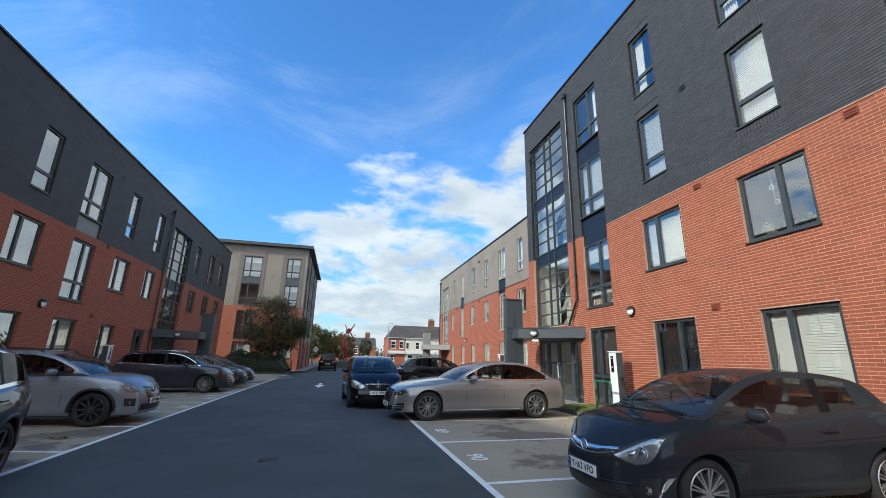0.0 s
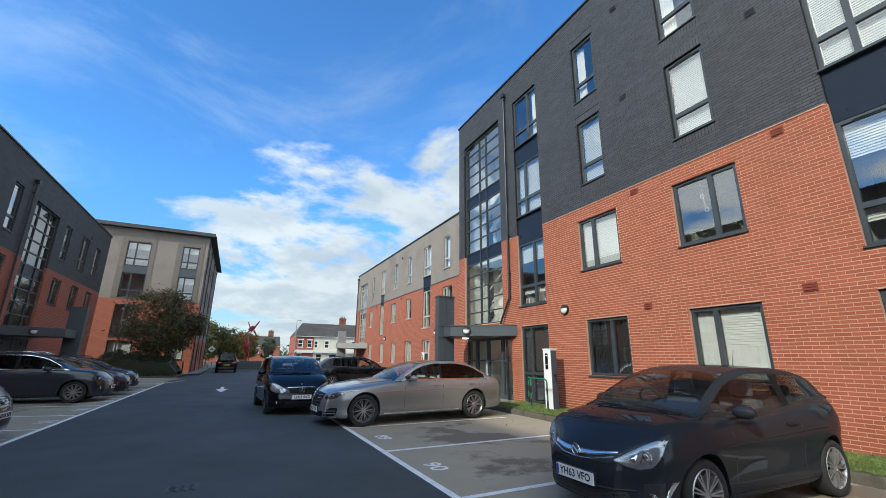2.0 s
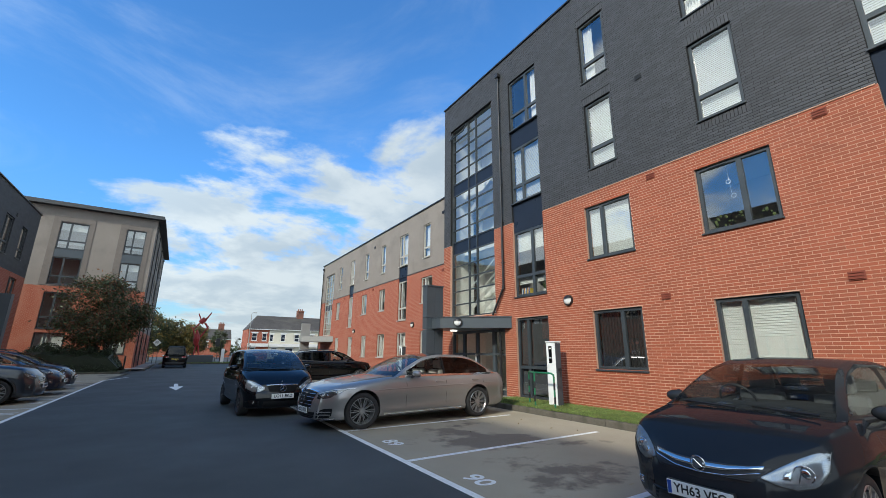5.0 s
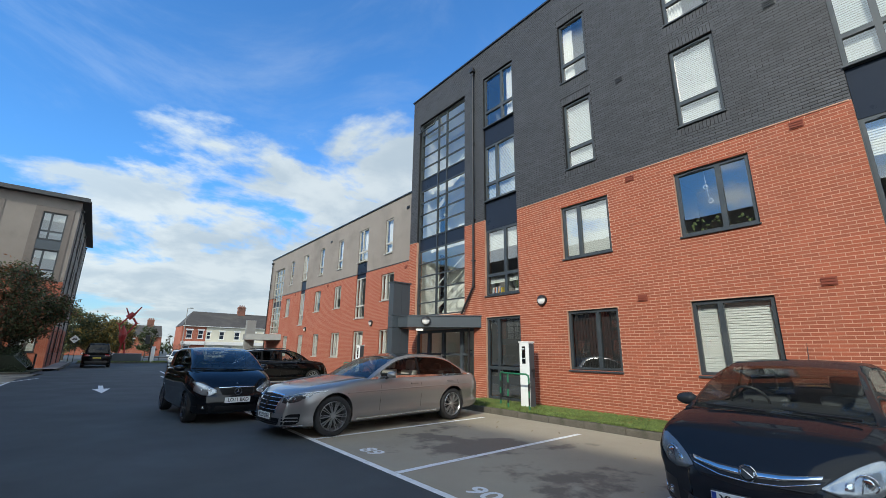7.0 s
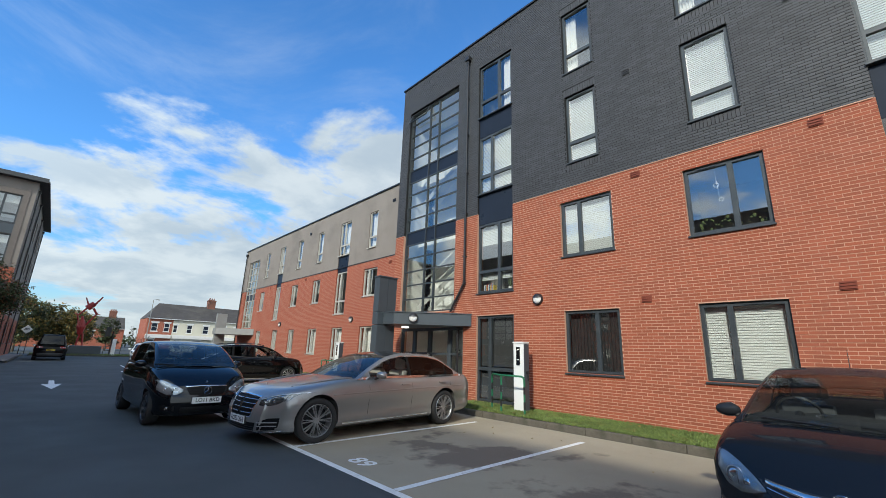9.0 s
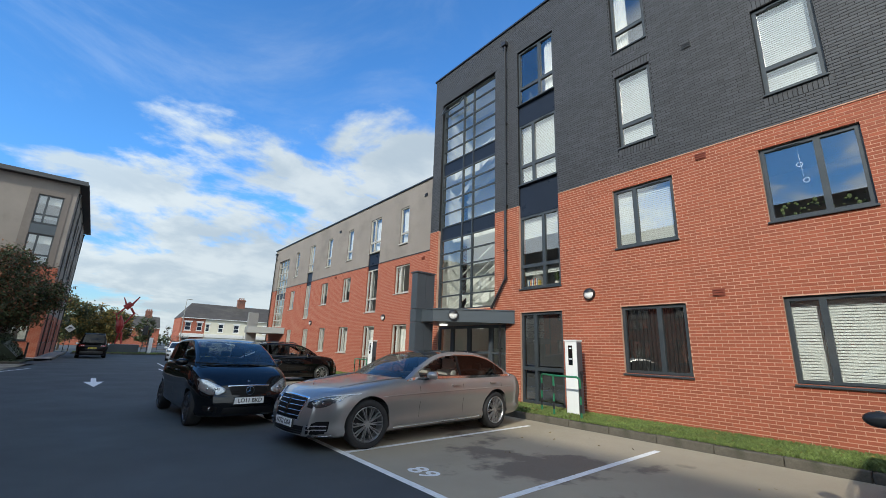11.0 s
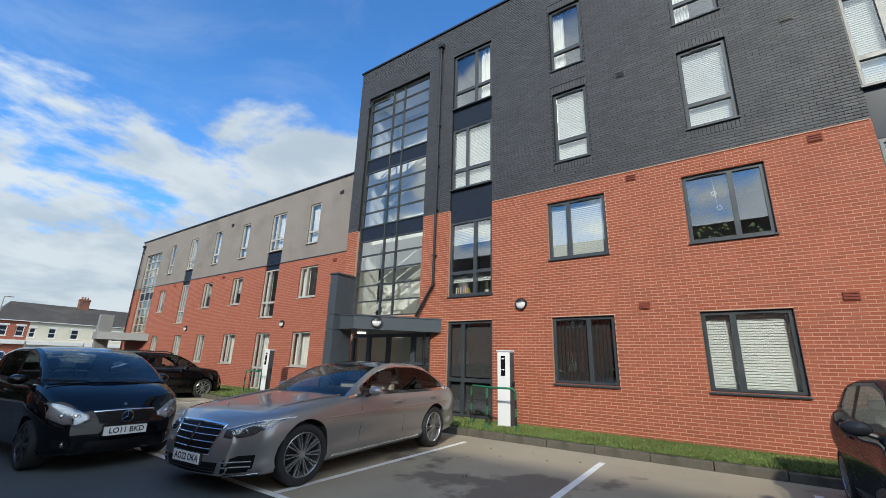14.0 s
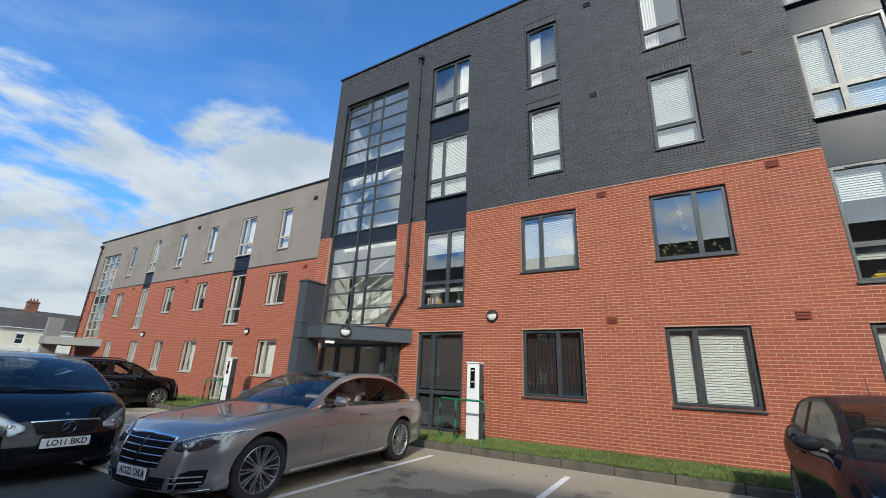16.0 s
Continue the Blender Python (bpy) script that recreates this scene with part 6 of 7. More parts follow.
SALOON = dict(size=(5.20, 1.92, 1.50), front=0.91, base=3.14, tyre=0.355, tail=(0.98,), paint=paint("bronze_grey_paint", (0.305, 0.295, 0.290), 0.58, 0.33, 1.0),
              top=[(0.0, 0.72), (0.12, 0.78), (0.5, 0.855), (1.1, 0.935), (1.75, 1.0), (2.6, 1.02), (3.6, 1.02), (4.4, 1.03), (4.85, 1.04), (5.12, 0.99)], cowl=(1.70, 2.55), rear=(4.75, 3.95),
              roof=[(1.70, 1.01), (2.15, 1.26), (2.60, 1.44), (3.05, 1.497), (3.5, 1.495), (3.95, 1.435), (4.4, 1.23), (4.75, 1.045)], pillars=[(3.02, 3.09), (4.16, 4.19)], side=(1.95, 4.55), doors=(1.95, 3.06, 4.22), handles=((2.85, 0.87), (3.95, 0.89)),
              mirror=(2.12, 1.06), spokes=(10, "fine", M_ALLOY), chrome=True, privacy=(1, 2, 3), seat=M_SEAT_PALE, dress=dress_saloon, rake=0.13, crease=0.10, lean=0.36, nose_w=0.66, bow=0.19, flare=0.022, tyre_w=0.25, handle_mat=None, steer=-9, rooftop=M_GLOSSBLACK)
SALOON["handle_mat"] = SALOON["paint"]
HATCH = dict(size=(4.00, 1.71, 1.49), front=0.85, base=2.49, tyre=0.315, tail=(0.86,), paint=paint("dark_grey_metallic_paint", (0.021, 0.024, 0.029), 0.0, 0.5, 0.45),
             top=[(0.0, 0.66), (0.10, 0.76), (0.40, 0.87), (0.80, 0.955), (1.15, 1.0), (1.9, 0.97), (2.6, 1.015), (3.3, 1.10), (3.75, 1.10), (3.97, 0.96)], cowl=(0.98, 1.85), rear=(3.78, 3.45),
             roof=[(0.98, 0.985), (1.4, 1.24), (1.85, 1.42), (2.3, 1.485), (2.8, 1.478), (3.2, 1.435), (3.45, 1.38), (3.78, 1.10)], belt_in=0.885, pillars=[(2.60, 2.74)], side=(1.14, 3.18), doors=(1.36, 2.70), handles=((2.52, 0.86),),
             mirror=(1.46, 1.03), spokes=(9, "double", M_ALLOY), dress=dress_hatch, rake=0.16, crease=0.12, lean=0.30, nose_w=0.52, bow=0.26, flare=0.03)
COMPACT = dict(size=(3.88, 1.76, 1.58), front=0.74, base=2.57, tyre=0.305, tail=(0.80,), paint=paint("black_paint", (0.003, 0.0035, 0.005), 0.0, 0.45, 1.0),
               top=[(0.0, 0.72), (0.10, 0.80), (0.45, 0.94), (0.75, 1.04), (1.0, 1.08), (1.9, 1.06), (2.8, 1.09), (3.5, 1.10), (3.85, 1.0)], cowl=(0.82, 1.72), rear=(3.80, 3.35),
               roof=[(0.82, 1.08), (1.25, 1.34), (1.72, 1.52), (2.2, 1.58), (2.8, 1.57), (3.35, 1.49), (3.80, 1.08)], pillars=[(2.10, 2.18), (2.95, 3.03)], side=(1.05, 3.35), doors=(1.25, 2.15, 2.98), handles=((2.0, 0.92), (2.85, 0.93)),
               mirror=(1.28, 1.10), spokes=(7, "double", M_ALLOY_DARK), dress=dress_compact, rake=0.12, lean=0.22, nose_w=0.68, bow=0.15, clear_rear=True, privacy=(1, 2))
SUV = dict(size=(4.40, 1.86, 1.63), front=0.86, base=2.63, tyre=0.345, tail=(0.92,), paint=paint("blue_grey_metallic_paint", (0.026, 0.032, 0.042), 0.3, 0.35, 1.0),
           top=[(0.0, 0.80), (0.10, 0.90), (0.45, 1.0), (0.9, 1.06), (1.25, 1.08), (2.1, 1.06), (3.0, 1.09), (3.8, 1.13), (4.2, 1.12), (4.37, 1.0)], cowl=(1.10, 1.90), rear=(4.28, 3.85),
           roof=[(1.10, 1.08), (1.5, 1.35), (1.90, 1.53), (2.4, 1.60), (3.0, 1.60), (3.6, 1.56), (3.85, 1.52), (4.28, 1.12)], pillars=[(2.42, 2.50), (3.30, 3.38)], side=(1.35, 3.95), doors=(1.45, 2.46, 3.36), handles=((2.28, 0.93), (3.2, 0.95)),
           mirror=(1.62, 1.10), spokes=(10, "double", M_ALLOY), dress=dress_suv, chrome=True, privacy=(1, 2), rake=0.10, crease=0.08, lean=0.28, nose_w=0.66, tail_z=1.12)
CROSS = dict(SUV, size=(4.20, 1.80, 1.54), front=0.85, base=2.59, paint=paint("slate_blue_paint", (0.23, 0.25, 0.29), 0.4, 0.34), chrome=False, face=0.75, bright_lamps=True,
             top=[(0.0, 0.72), (0.10, 0.84), (0.45, 0.97), (0.9, 1.03), (1.25, 1.05), (2.1, 1.03), (3.0, 1.06), (3.6, 1.10), (4.0, 1.08), (4.17, 0.95)], rear=(4.08, 3.65), cowl=(1.05, 1.90),
             roof=[(1.05, 1.05), (1.5, 1.31), (1.90, 1.47), (2.4, 1.535), (2.9, 1.52), (3.4, 1.45), (3.65, 1.39), (4.08, 1.08)], side=(1.3, 3.6), doors=(1.42, 2.40, 3.25), pillars=[(2.36, 2.44), (3.2, 3.28)], spokes=(10, "multi", M_ALLOY_DARK), tail_z=1.08)
PALE = dict(SUV, size=(4.45, 1.86, 1.66), paint=paint("black_metallic_paint", (0.012, 0.014, 0.017), 0.2, 0.3, 1.0), spokes=(5, "five", M_ALLOY_DARK))
DARK = dict(SUV, size=(4.70, 1.90, 1.62), paint=paint("gloss_black_paint", (0.002, 0.0022, 0.003), 0.0, 0.45, 0.9), chrome=False, arches=False, front=0.90, base=2.85, spokes=(10, "multi", M_ALLOY))
VAN = dict(SUV, size=(4.9, 1.95, 1.95), paint=paint("worn_black_paint", (0.005, 0.005, 0.006), 0.0, 0.5, 0.25), chrome=False, front=0.9, base=3.0, rear=(4.82, 4.62),
           roof=[(1.10, 1.08), (1.6, 1.55), (2.0, 1.86), (2.6, 1.94), (3.6, 1.94), (4.3, 1.93), (4.62, 1.86), (4.82, 1.2)], top=[(0.0, 0.80), (0.10, 0.90), (0.45, 1.0), (0.9, 1.08), (1.25, 1.12), (3.0, 1.14), (4.6, 1.16), (4.87, 1.05)], side=(1.4, 4.5), tail_z=1.15, arches=False)
HATCH_FAR = dict(HATCH, paint=paint("navy_paint", (0.015, 0.020, 0.035), 0.4, 0.3), dress=dress_suv, arches=False, face=0.8, tail_z=1.02)
SILVER = dict(HATCH_FAR, paint=paint("white_paint", (0.70, 0.70, 0.70), 0.0, 0.3))

car("saloon_car", pose(3.95, 11.90, 0, 0, 0, 180 + 5.0), "bronze-grey metallic luxury saloon parked nose-out in a bay", "car", SALOON)
car("hatchback_car", pose(4.77, 4.50, 0, 0, 0, 180), "dark grey three-door hatchback with chrome grille bar", "car", HATCH)
car("compact_car", pose(1.20, 15.36, 0, 0, 0, -87), "black tall compact car standing beside the saloon", "car", COMPACT)
car("estate_suv", pose(5.55, 23.95, 0, 0, 0, 0), "glossy black crossover parked nose to the wall", "car", DARK)
car("suv_car", pose(-6.50, 20.10, 0, 0, 0, 0), "dark blue-grey SUV with chrome window line in shade", "car", SUV)
car("crossover_car", pose(-6.22, 11.55, 0, 0, 0, 0), "slate blue crossover with dark wheels in shade", "car", CROSS)
car("suv_car", pose(-4.44, 4.99, 0, 0, 0, -78), "glossy black SUV with chrome window line beside the bay line", "car", PALE)
car("hatchback_car", pose(-6.25, 22.65, 0, 0, 0, 0), "dark navy hatchback beside the shaded SUV", "car", HATCH_FAR)
car("hatchback_car", pose(-6.35, 25.1, 0, 0, 0, 0), "dark hatchback at the end of the shaded bays", "car", HATCH_FAR)
car("van", pose(-1.05, 50.5, 0, 0, 0, 90), "black people carrier seen from behind at the junction", "van", VAN)
car("hatchback_car", pose(4.5, 45.9, 0, 0, 0, -97), "white hatchback parked beyond the lower block", "car", SILVER)
car("hatchback_car", pose(6.1, 58.0, 0, 0, 0, -95), "dark car waiting near the junction", "car", HATCH_FAR)


# ---- chargers and guard hoops ----
def charger(m, label):
    t = thing("ev_charger", m, label, "charger", "white charging posts at the walls")
    part("body", boxes((-0.11, -0.16, 0.0, 0.12, 0.16, 1.68), bevel=0.02), M_WHITEMETAL, t)
    part("side_cover", boxes((-0.09, -0.172, 0.03, 0.11, -0.161, 1.66), (-0.09, 0.161, 0.03, 0.11, 0.172, 1.66)), M_CLAD, t)
    part("cap", boxes((-0.13, -0.175, 1.68, 0.14, 0.175, 1.715), bevel=0.01), M_WHITEMETAL, t)
    part("screen", boxes((-0.122, -0.055, 1.12, -0.111, 0.06, 1.58), bevel=0.004), M_GLOSSBLACK, t, "black display strip")
    part("display_text", boxes((-0.125, -0.035, 1.50, -0.1225, 0.035, 1.53), (-0.125, -0.035, 1.25, -0.1225, 0.0, 1.275), (-0.125, 0.015, 1.25, -0.1225, 0.04, 1.275)), M_WHITEPLASTIC, t)
    bm = bmesh.new()
    rod(bm, (0.02, -0.172, 0.95), (0.02, -0.22, 0.95), 0.045, None, 14)
    rod(bm, (0.02, -0.20, 0.93), (0.03, -0.20, 0.75), 0.018, None, 8)
    part("socket", bm, M_TRIM, t)
    part("plinth", boxes((-0.16, -0.2, -0.10, 0.17, 0.2, 0.004)), M_KERB, t)
    return t


charger(pose(7.90, 10.78, 0.145), "white electric charging post with black screen on the verge")
charger(pose(8.62, 21.55, 0.145), "white electric charging post before the lower block")
charger(pose(-9.35, 20.4, 0.10, 0, 0, 180), "white electric charging post beside the shaded wall")


def hoop(m, posts, z, label):
    """A tube guard: posts joined by one bent top rail, banded green and black."""
    t = thing("guard_hoop", m, label, "guard rail", "green and black guard hoops")
    for n, (x, y) in enumerate(posts):
        bm = bmesh.new()
        rod(bm, (x, y, -0.05), (x, y, z - (0.09 if n in (0, len(posts) - 1) else 0.0)), 0.024, None, 12)
        p = part("post", bm, M_GREEN, t)
        for a in (0.14, 0.48):
            bm = bmesh.new()
            rod(bm, (x, y, a), (x, y, a + 0.17), 0.0255, None, 12)
            part("band", bm, M_BLACKMETAL, p, "black band")
    pts = []
    for i, (x, y) in enumerate(posts):
        p = Vector((x, y, z))
        if i == 0:
            d = (Vector((*posts[1], z)) - p).normalized()
            pts += [p - Vector((0, 0, 0.10)), p - Vector((0, 0, 0.035)) + d * 0.015, p + d * 0.08]
        elif i == len(posts) - 1:
            d = (Vector((*posts[-2], z)) - p).normalized()
            pts += [p + d * 0.08, p - Vector((0, 0, 0.035)) + d * 0.015, p - Vector((0, 0, 0.10))]
        else:
            pts += [p - Vector((0, 0, 0.0))]
    bm = bmesh.new()
    tube(bm, pts, 0.024, 10)
    part("top_rail", bm, M_GREEN, t, smooth=True)
    return t


hoop(pose(0, 0, 0.14), [(7.72, 11.60), (7.30, 10.95), (7.30, 10.25)], 0.88, "green and black tube guard hoop around the charger")
hoop(pose(0, 0, 0.14), [(8.55, 22.5), (8.2, 22.3), (8.18, 21.2)], 0.88, "dark tube guard hoop before the lower block")

# ---- planting ----
M_BARK = material("bark", (0.075, 0.058, 0.045), 0.9, scale=8, vary=0.3, grain=60, bump=0.01, stretch=(1, 1, 0.3))
M_LEAF = material("leaves_green", (0.046, 0.060, 0.020), 0.6, scale=0.8, vary=0.35, grain=6, island=0.5)
M_LEAF_RUST = material("leaves_rust", (0.14, 0.060, 0.026), 0.6, scale=0.8, vary=0.35, grain=6, island=0.5)
M_LEAF_GOLD = material("leaves_gold", (0.19, 0.13, 0.030), 0.6, scale=0.8, vary=0.3, grain=6, island=0.45)
M_HEDGE = material("hedge_leaves", (0.030, 0.046, 0.020), 0.55, scale=1.5, vary=0.35, grain=6, island=0.5)


def leaf_cloud(points, size, rnd, up=0.3):
    V, F = [], []
    for p in points:
        n = Vector((rnd.gauss(0, 1), rnd.gauss(0, 1), rnd.gauss(0, 1) + up)).normalized()
        a = n.orthogonal().normalized()
        a = Matrix.Rotation(rnd.uniform(0, 6.28), 3, n) @ a
        b = n.cross(a)
        s = size * rnd.uniform(0.6, 1.3)
        k = len(V)
        V += [p - a * s, p - b * s * 0.45 - n * s * 0.1, p + a * s, p + b * s * 0.45 - n * s * 0.1]
        F.append((k, k + 1, k + 2, k + 3))
    return V, F


def tree(m, height, radius, base, leaves, size, mats, label, seed, cat="tree", squash=1.0, bare=False):
    """Tapered trunk with forking limbs and leaf sprays at the twig ends."""
    rnd = random.Random(seed)
    t = thing("tree", m, label, cat)
    bm = bmesh.new()
    ends = []

    def grow(p, d, length, r, depth):
        q = p + d * length
        mid = p + d * length * 0.5 + Vector((rnd.uniform(-1, 1), rnd.uniform(-1, 1), rnd.uniform(-0.5, 0.5))) * length * 0.07
        rod(bm, p, mid, r, r * 0.85, 7), rod(bm, mid, q, r * 0.85, r * 0.66, 7)
        if depth == 0 or r < 0.012:
            ends.append((q, d))
            return
        for i in range(rnd.randint(3, 4)):
            e = (d * 0.75 + Vector((rnd.gauss(0, 0.62), rnd.gauss(0, 0.62), rnd.gauss(0.12, 0.35)))).normalized()
            grow(q if i else mid, e, length * rnd.uniform(0.55, 0.8), r * rnd.uniform(0.45, 0.62), depth - 1)
        ends.append((q, d))
    grow(Vector((0, 0, -0.1)), Vector((rnd.uniform(-0.05, 0.05), rnd.uniform(-0.05, 0.05), 1)).normalized(), base, 0.035 * height * 0.55, 4)
    # fit the sprays into the crown's size
    cz = (height + base * 0.8) / 2
    part("trunk", bm, M_BARK, t)
    if bare:
        return t
    clumps = []
    for _ in range(84):
        a, u = rnd.uniform(0, 6.283), rnd.uniform(-1, 1)
        rr = rnd.uniform(0.45, 1.0) ** 0.6
        h = math.sqrt(max(0, 1 - u * u))
        clumps.append((Vector((math.cos(a) * h * rr * radius, math.sin(a) * h * rr * radius, cz + u * rr * (height - cz) * squash)), rnd.uniform(0.16, 0.34) * radius))
    for q, d in ends[::3]:
        if q.z > base * 0.8:
            clumps.append((Vector((max(-radius, min(radius, q.x)), max(-radius, min(radius, q.y)), min(q.z, height))), radius * rnd.uniform(0.12, 0.22)))
    total = sum(c[1] ** 2 for c in clumps)
    for share, mat in mats:
        pts = []
        for c, s in clumps:
            for _ in range(int(leaves * share * s * s / total)):
                o = Vector((rnd.gauss(0, 0.55), rnd.gauss(0, 0.55), rnd.gauss(0, 0.42))) * s
                pts.append(c + o)
        V, F = leaf_cloud(pts, size, rnd)
        tagged(part("crown", quad_mesh("crown", V, F, mat), None, t), kind="stuff")
    return t


tree(pose(-5.95, 41.0, 0), 6.7, 2.55, 2.35, 23000, 0.10, ((0.72, M_LEAF), (0.28, M_LEAF_RUST)), "broad young tree turning rust-brown above a clipped hedge", 11)
for x, y, h, r, mats, sd in ((-4.5, 79, 7.3, 2.6, ((0.8, M_LEAF), (0.2, M_LEAF_GOLD)), 21), (-1.6, 81, 6.0, 2.4, ((0.4, M_LEAF), (0.6, M_LEAF_GOLD)), 22), (1.0, 80, 5.9, 2.0, ((0.35, M_LEAF), (0.65, M_LEAF_GOLD)), 23), (-8.0, 84, 7.0, 2.8, ((0.6, M_LEAF), (0.4, M_LEAF_GOLD)), 24)):
    tree(pose(x, y, 0), h, r, 1.6, 9000, 0.16, mats, "distant street tree with yellowing autumn leaves", sd)
tree(pose(6.3, 104, 0), 6.4, 1.5, 1.2, 2600, 0.2, ((1.0, M_LEAF),), "dark distant evergreen between rooftops", 25)
tree(pose(7.9, 78, 0), 5.2, 1.4, 1.5, 0, 0.1, (), "thin bare birch beside the main road", 26, bare=True)


def hedge(x0, x1, y0, y1, h0, h1, label, n, seed):
    rnd = random.Random(seed)
    t = thing("hedge", pose(0, 0, 0), label, "hedge")
    bm = bmesh.new()
    g = 16
    vs = []
    for i in range(g + 1):
        f = i / g
        h = (h0 + (h1 - h0) * f) * (0.86 + 0.06 * math.sin(i * 1.9)) * min(1, (0.35 + 3.0 * min(f, 1 - f) ** 0.8))
        x = x0 + (x1 - x0) * f
        vs.append([bm.verts.new((x, y0 + 0.15, 0)), bm.verts.new((x, y0 + 0.1, h * 0.7)), bm.verts.new((x, (y0 + y1) / 2, h * 0.95)), bm.verts.new((x, y1 - 0.1, h * 0.7)), bm.verts.new((x, y1 - 0.15, 0))])
    for a, b in zip(vs, vs[1:]):
        for j in range(4):
            bm.faces.new((a[j], a[j + 1], b[j + 1], b[j]))
    part("inner_growth", bm, M_HEDGE, t)
    pts = []
    for _ in range(n):
        f = rnd.random()
        h = (h0 + (h1 - h0) * f) * (0.9 + 0.06 * math.sin(f * g * 1.9)) * min(1, (0.35 + 3.0 * min(f, 1 - f) ** 0.8))
        a = rnd.uniform(0, math.pi)
        yy = (y0 + y1) / 2 - math.cos(a) * (y1 - y0) / 2 * (1 - 0.15 * math.sin(a))
        pts.append(Vector((x0 + (x1 - x0) * f, yy, max(0.05, h * min(1, math.sin(a) * 1.5) * rnd.uniform(0.75, 1.03)))))
    V, F = leaf_cloud(pts, 0.055, rnd)
    tagged(part("foliage", quad_mesh("foliage", V, F, M_HEDGE), None, t), kind="stuff")
    return t


hedge(-9.8, -4.3, 39.2, 42.6, 2.15, 1.65, "dark dense rounded hedge below the tree", 11000, 8)
flat("planted_bed", [(-10.5, 38.4), (-4.0, 38.4), (-3.9, 43.0), (-10.5, 43.0)], 0.09, M_SOIL, "soil bed under the hedge", "bed")
kerb_run("pale kerb edge round the planted bed", ((-10.4, 38.28), (-3.9, 38.28)), 0.11)
flat("pavement", [(-20, 43.2), (-3.1, 43.2), (-3.1, 61.0), (-20, 61.0)], 0.11, M_PAVE, "pale paved footway beside the taupe block", "pavement")
kerb_run("pale kerb stones of the footway", ((-12, 43.1), (-3.0, 43.1)), 0.12)
kerb_run("pale kerb stones along the junction", ((-2.95, 43.2), (-2.95, 60.5)), 0.12)
bol = thing("bollard", pose(-4.35, 43.6, 0.11), "dark slim street bollard at the corner", "bollard")
bm = bmesh.new()
rod(bm, (0, 0, 0), (0, 0, 0.95), 0.06, 0.055, 12)
part("shaft", bm, M_BLACKMETAL, bol)
bm = bmesh.new()
bmesh.ops.create_uvsphere(bm, u_segments=12, v_segments=6, radius=0.065, matrix=Matrix.Translation((0, 0, 0.95)))
part("cap", bm, M_BLACKMETAL, bol, smooth=True)

# fallen leaves on the bays and the verge
rnd = random.Random(41)
V, F = leaf_cloud([Vector((rnd.uniform(3.6, 7.0), rnd.uniform(2.5, 13), 0.012)) for _ in range(26)] + [Vector((rnd.uniform(7.15, 8.4), rnd.uniform(2.5, 13), 0.20)) for _ in range(90)], 0.028, rnd, 2.0)
tagged(part("fallen_leaves", quad_mesh("fallen_leaves", V, F, M_LEAF_GOLD), None), "small scattered fallen leaves on tarmac and grass", "leaves", kind="stuff")
leaf = part("yellow_leaf_litter", quad_mesh("leaf_litter", *leaf_cloud([Vector((-4.72 + rnd.gauss(0, 0.10), 9.35 + rnd.gauss(0, 0.07), 0.02)) for _ in range(30)], 0.04, rnd, 2.0), M_LEAF_GOLD), None)
tagged(leaf, "little heap of yellow leaves on the tarmac", "leaves", kind="stuff")

# ---- far side of the junction ----
M_REDSTEEL = material("red_sculpture_paint", (0.30, 0.022, 0.022), 0.45, vary=0.12)
bm = bmesh.new()
for a, b, r0, r1 in (((0, 0, 0.9), (0.15, 0, 2.2), 0.07, 0.10), ((0.55, 0, 0.9), (0.35, 0, 2.2), 0.07, 0.12), ((0.12, 0, 2.1), (0.1, 0, 2.9), 0.22, 0.40), ((0.1, 0, 2.9), (0.05, 0, 3.5), 0.40, 0.28), ((0.1, 0, 3.45), (0.0, 0, 4.0), 0.20, 0.10), ((0.45, 0, 3.1), (1.15, 0, 4.35), 0.10, 0.07), ((-0.15, 0, 3.2), (-0.45, 0, 4.2), 0.10, 0.06),
                     ((-0.35, 0, 4.1), (0.35, 0, 5.0), 0.07, 0.10), ((1.2, 0, 4.2), (0.75, 0, 4.9), 0.09, 0.12), ((0.25, 0, 4.85), (0.75, 0, 5.4), 0.34, 0.28), ((0.3, 0, 5.2), (-0.05, 0, 6.0), 0.09, 0.05), ((0.75, 0, 5.2), (1.35, 0, 6.2), 0.12, 0.06), ((1.1, 0, 4.3), (1.5, 0, 4.25), 0.06, 0.03), ((-0.4, 0, 4.15), (-0.75, 0, 4.3), 0.06, 0.03)):
    rod(bm, a, b, r0, r1, 9)
statue = part("sculpture", bm, M_REDSTEEL)
statue.matrix_world = pose(0.75, 62.6, 0.1)
tagged(statue, "tall red painted abstract sculpture of interlocked limbs", "sculpture")
plinth = part("plinth", boxes((-0.6, 61.9, 0.0, 2.9, 63.2, 1.05), bevel=0.03), M_CLAD)
tagged(plinth, "dark low stone plinth below the red sculpture", "plinth")
flat("far_verge", [(-2.6, 61.0), (40, 61.0), (40, 63.6), (-2.6, 63.6)], 0.10, M_SOIL, "grass strip along the main road", "verge")
grass("grass", -2.5, 14, 61.0, 63.4, 0.10, 9000, "rough grass strip along the main road", (0.08, 0.2), 9)
kerb_run("pale kerb stones at the end of the road", ((-2.6, 60.9), (24, 60.9)), 0.12)
rail = thing("fence", pose(0, 63.5, 0.1), "low dark metal railing along the main road", "fence")
for i in range(15):
    bm = bmesh.new()
    rod(bm, (3.2 + i * 1.5, 0, 0), (3.2 + i * 1.5, 0, 0.95), 0.03, None, 8)
    part("post", bm, M_BLACKMETAL, rail)
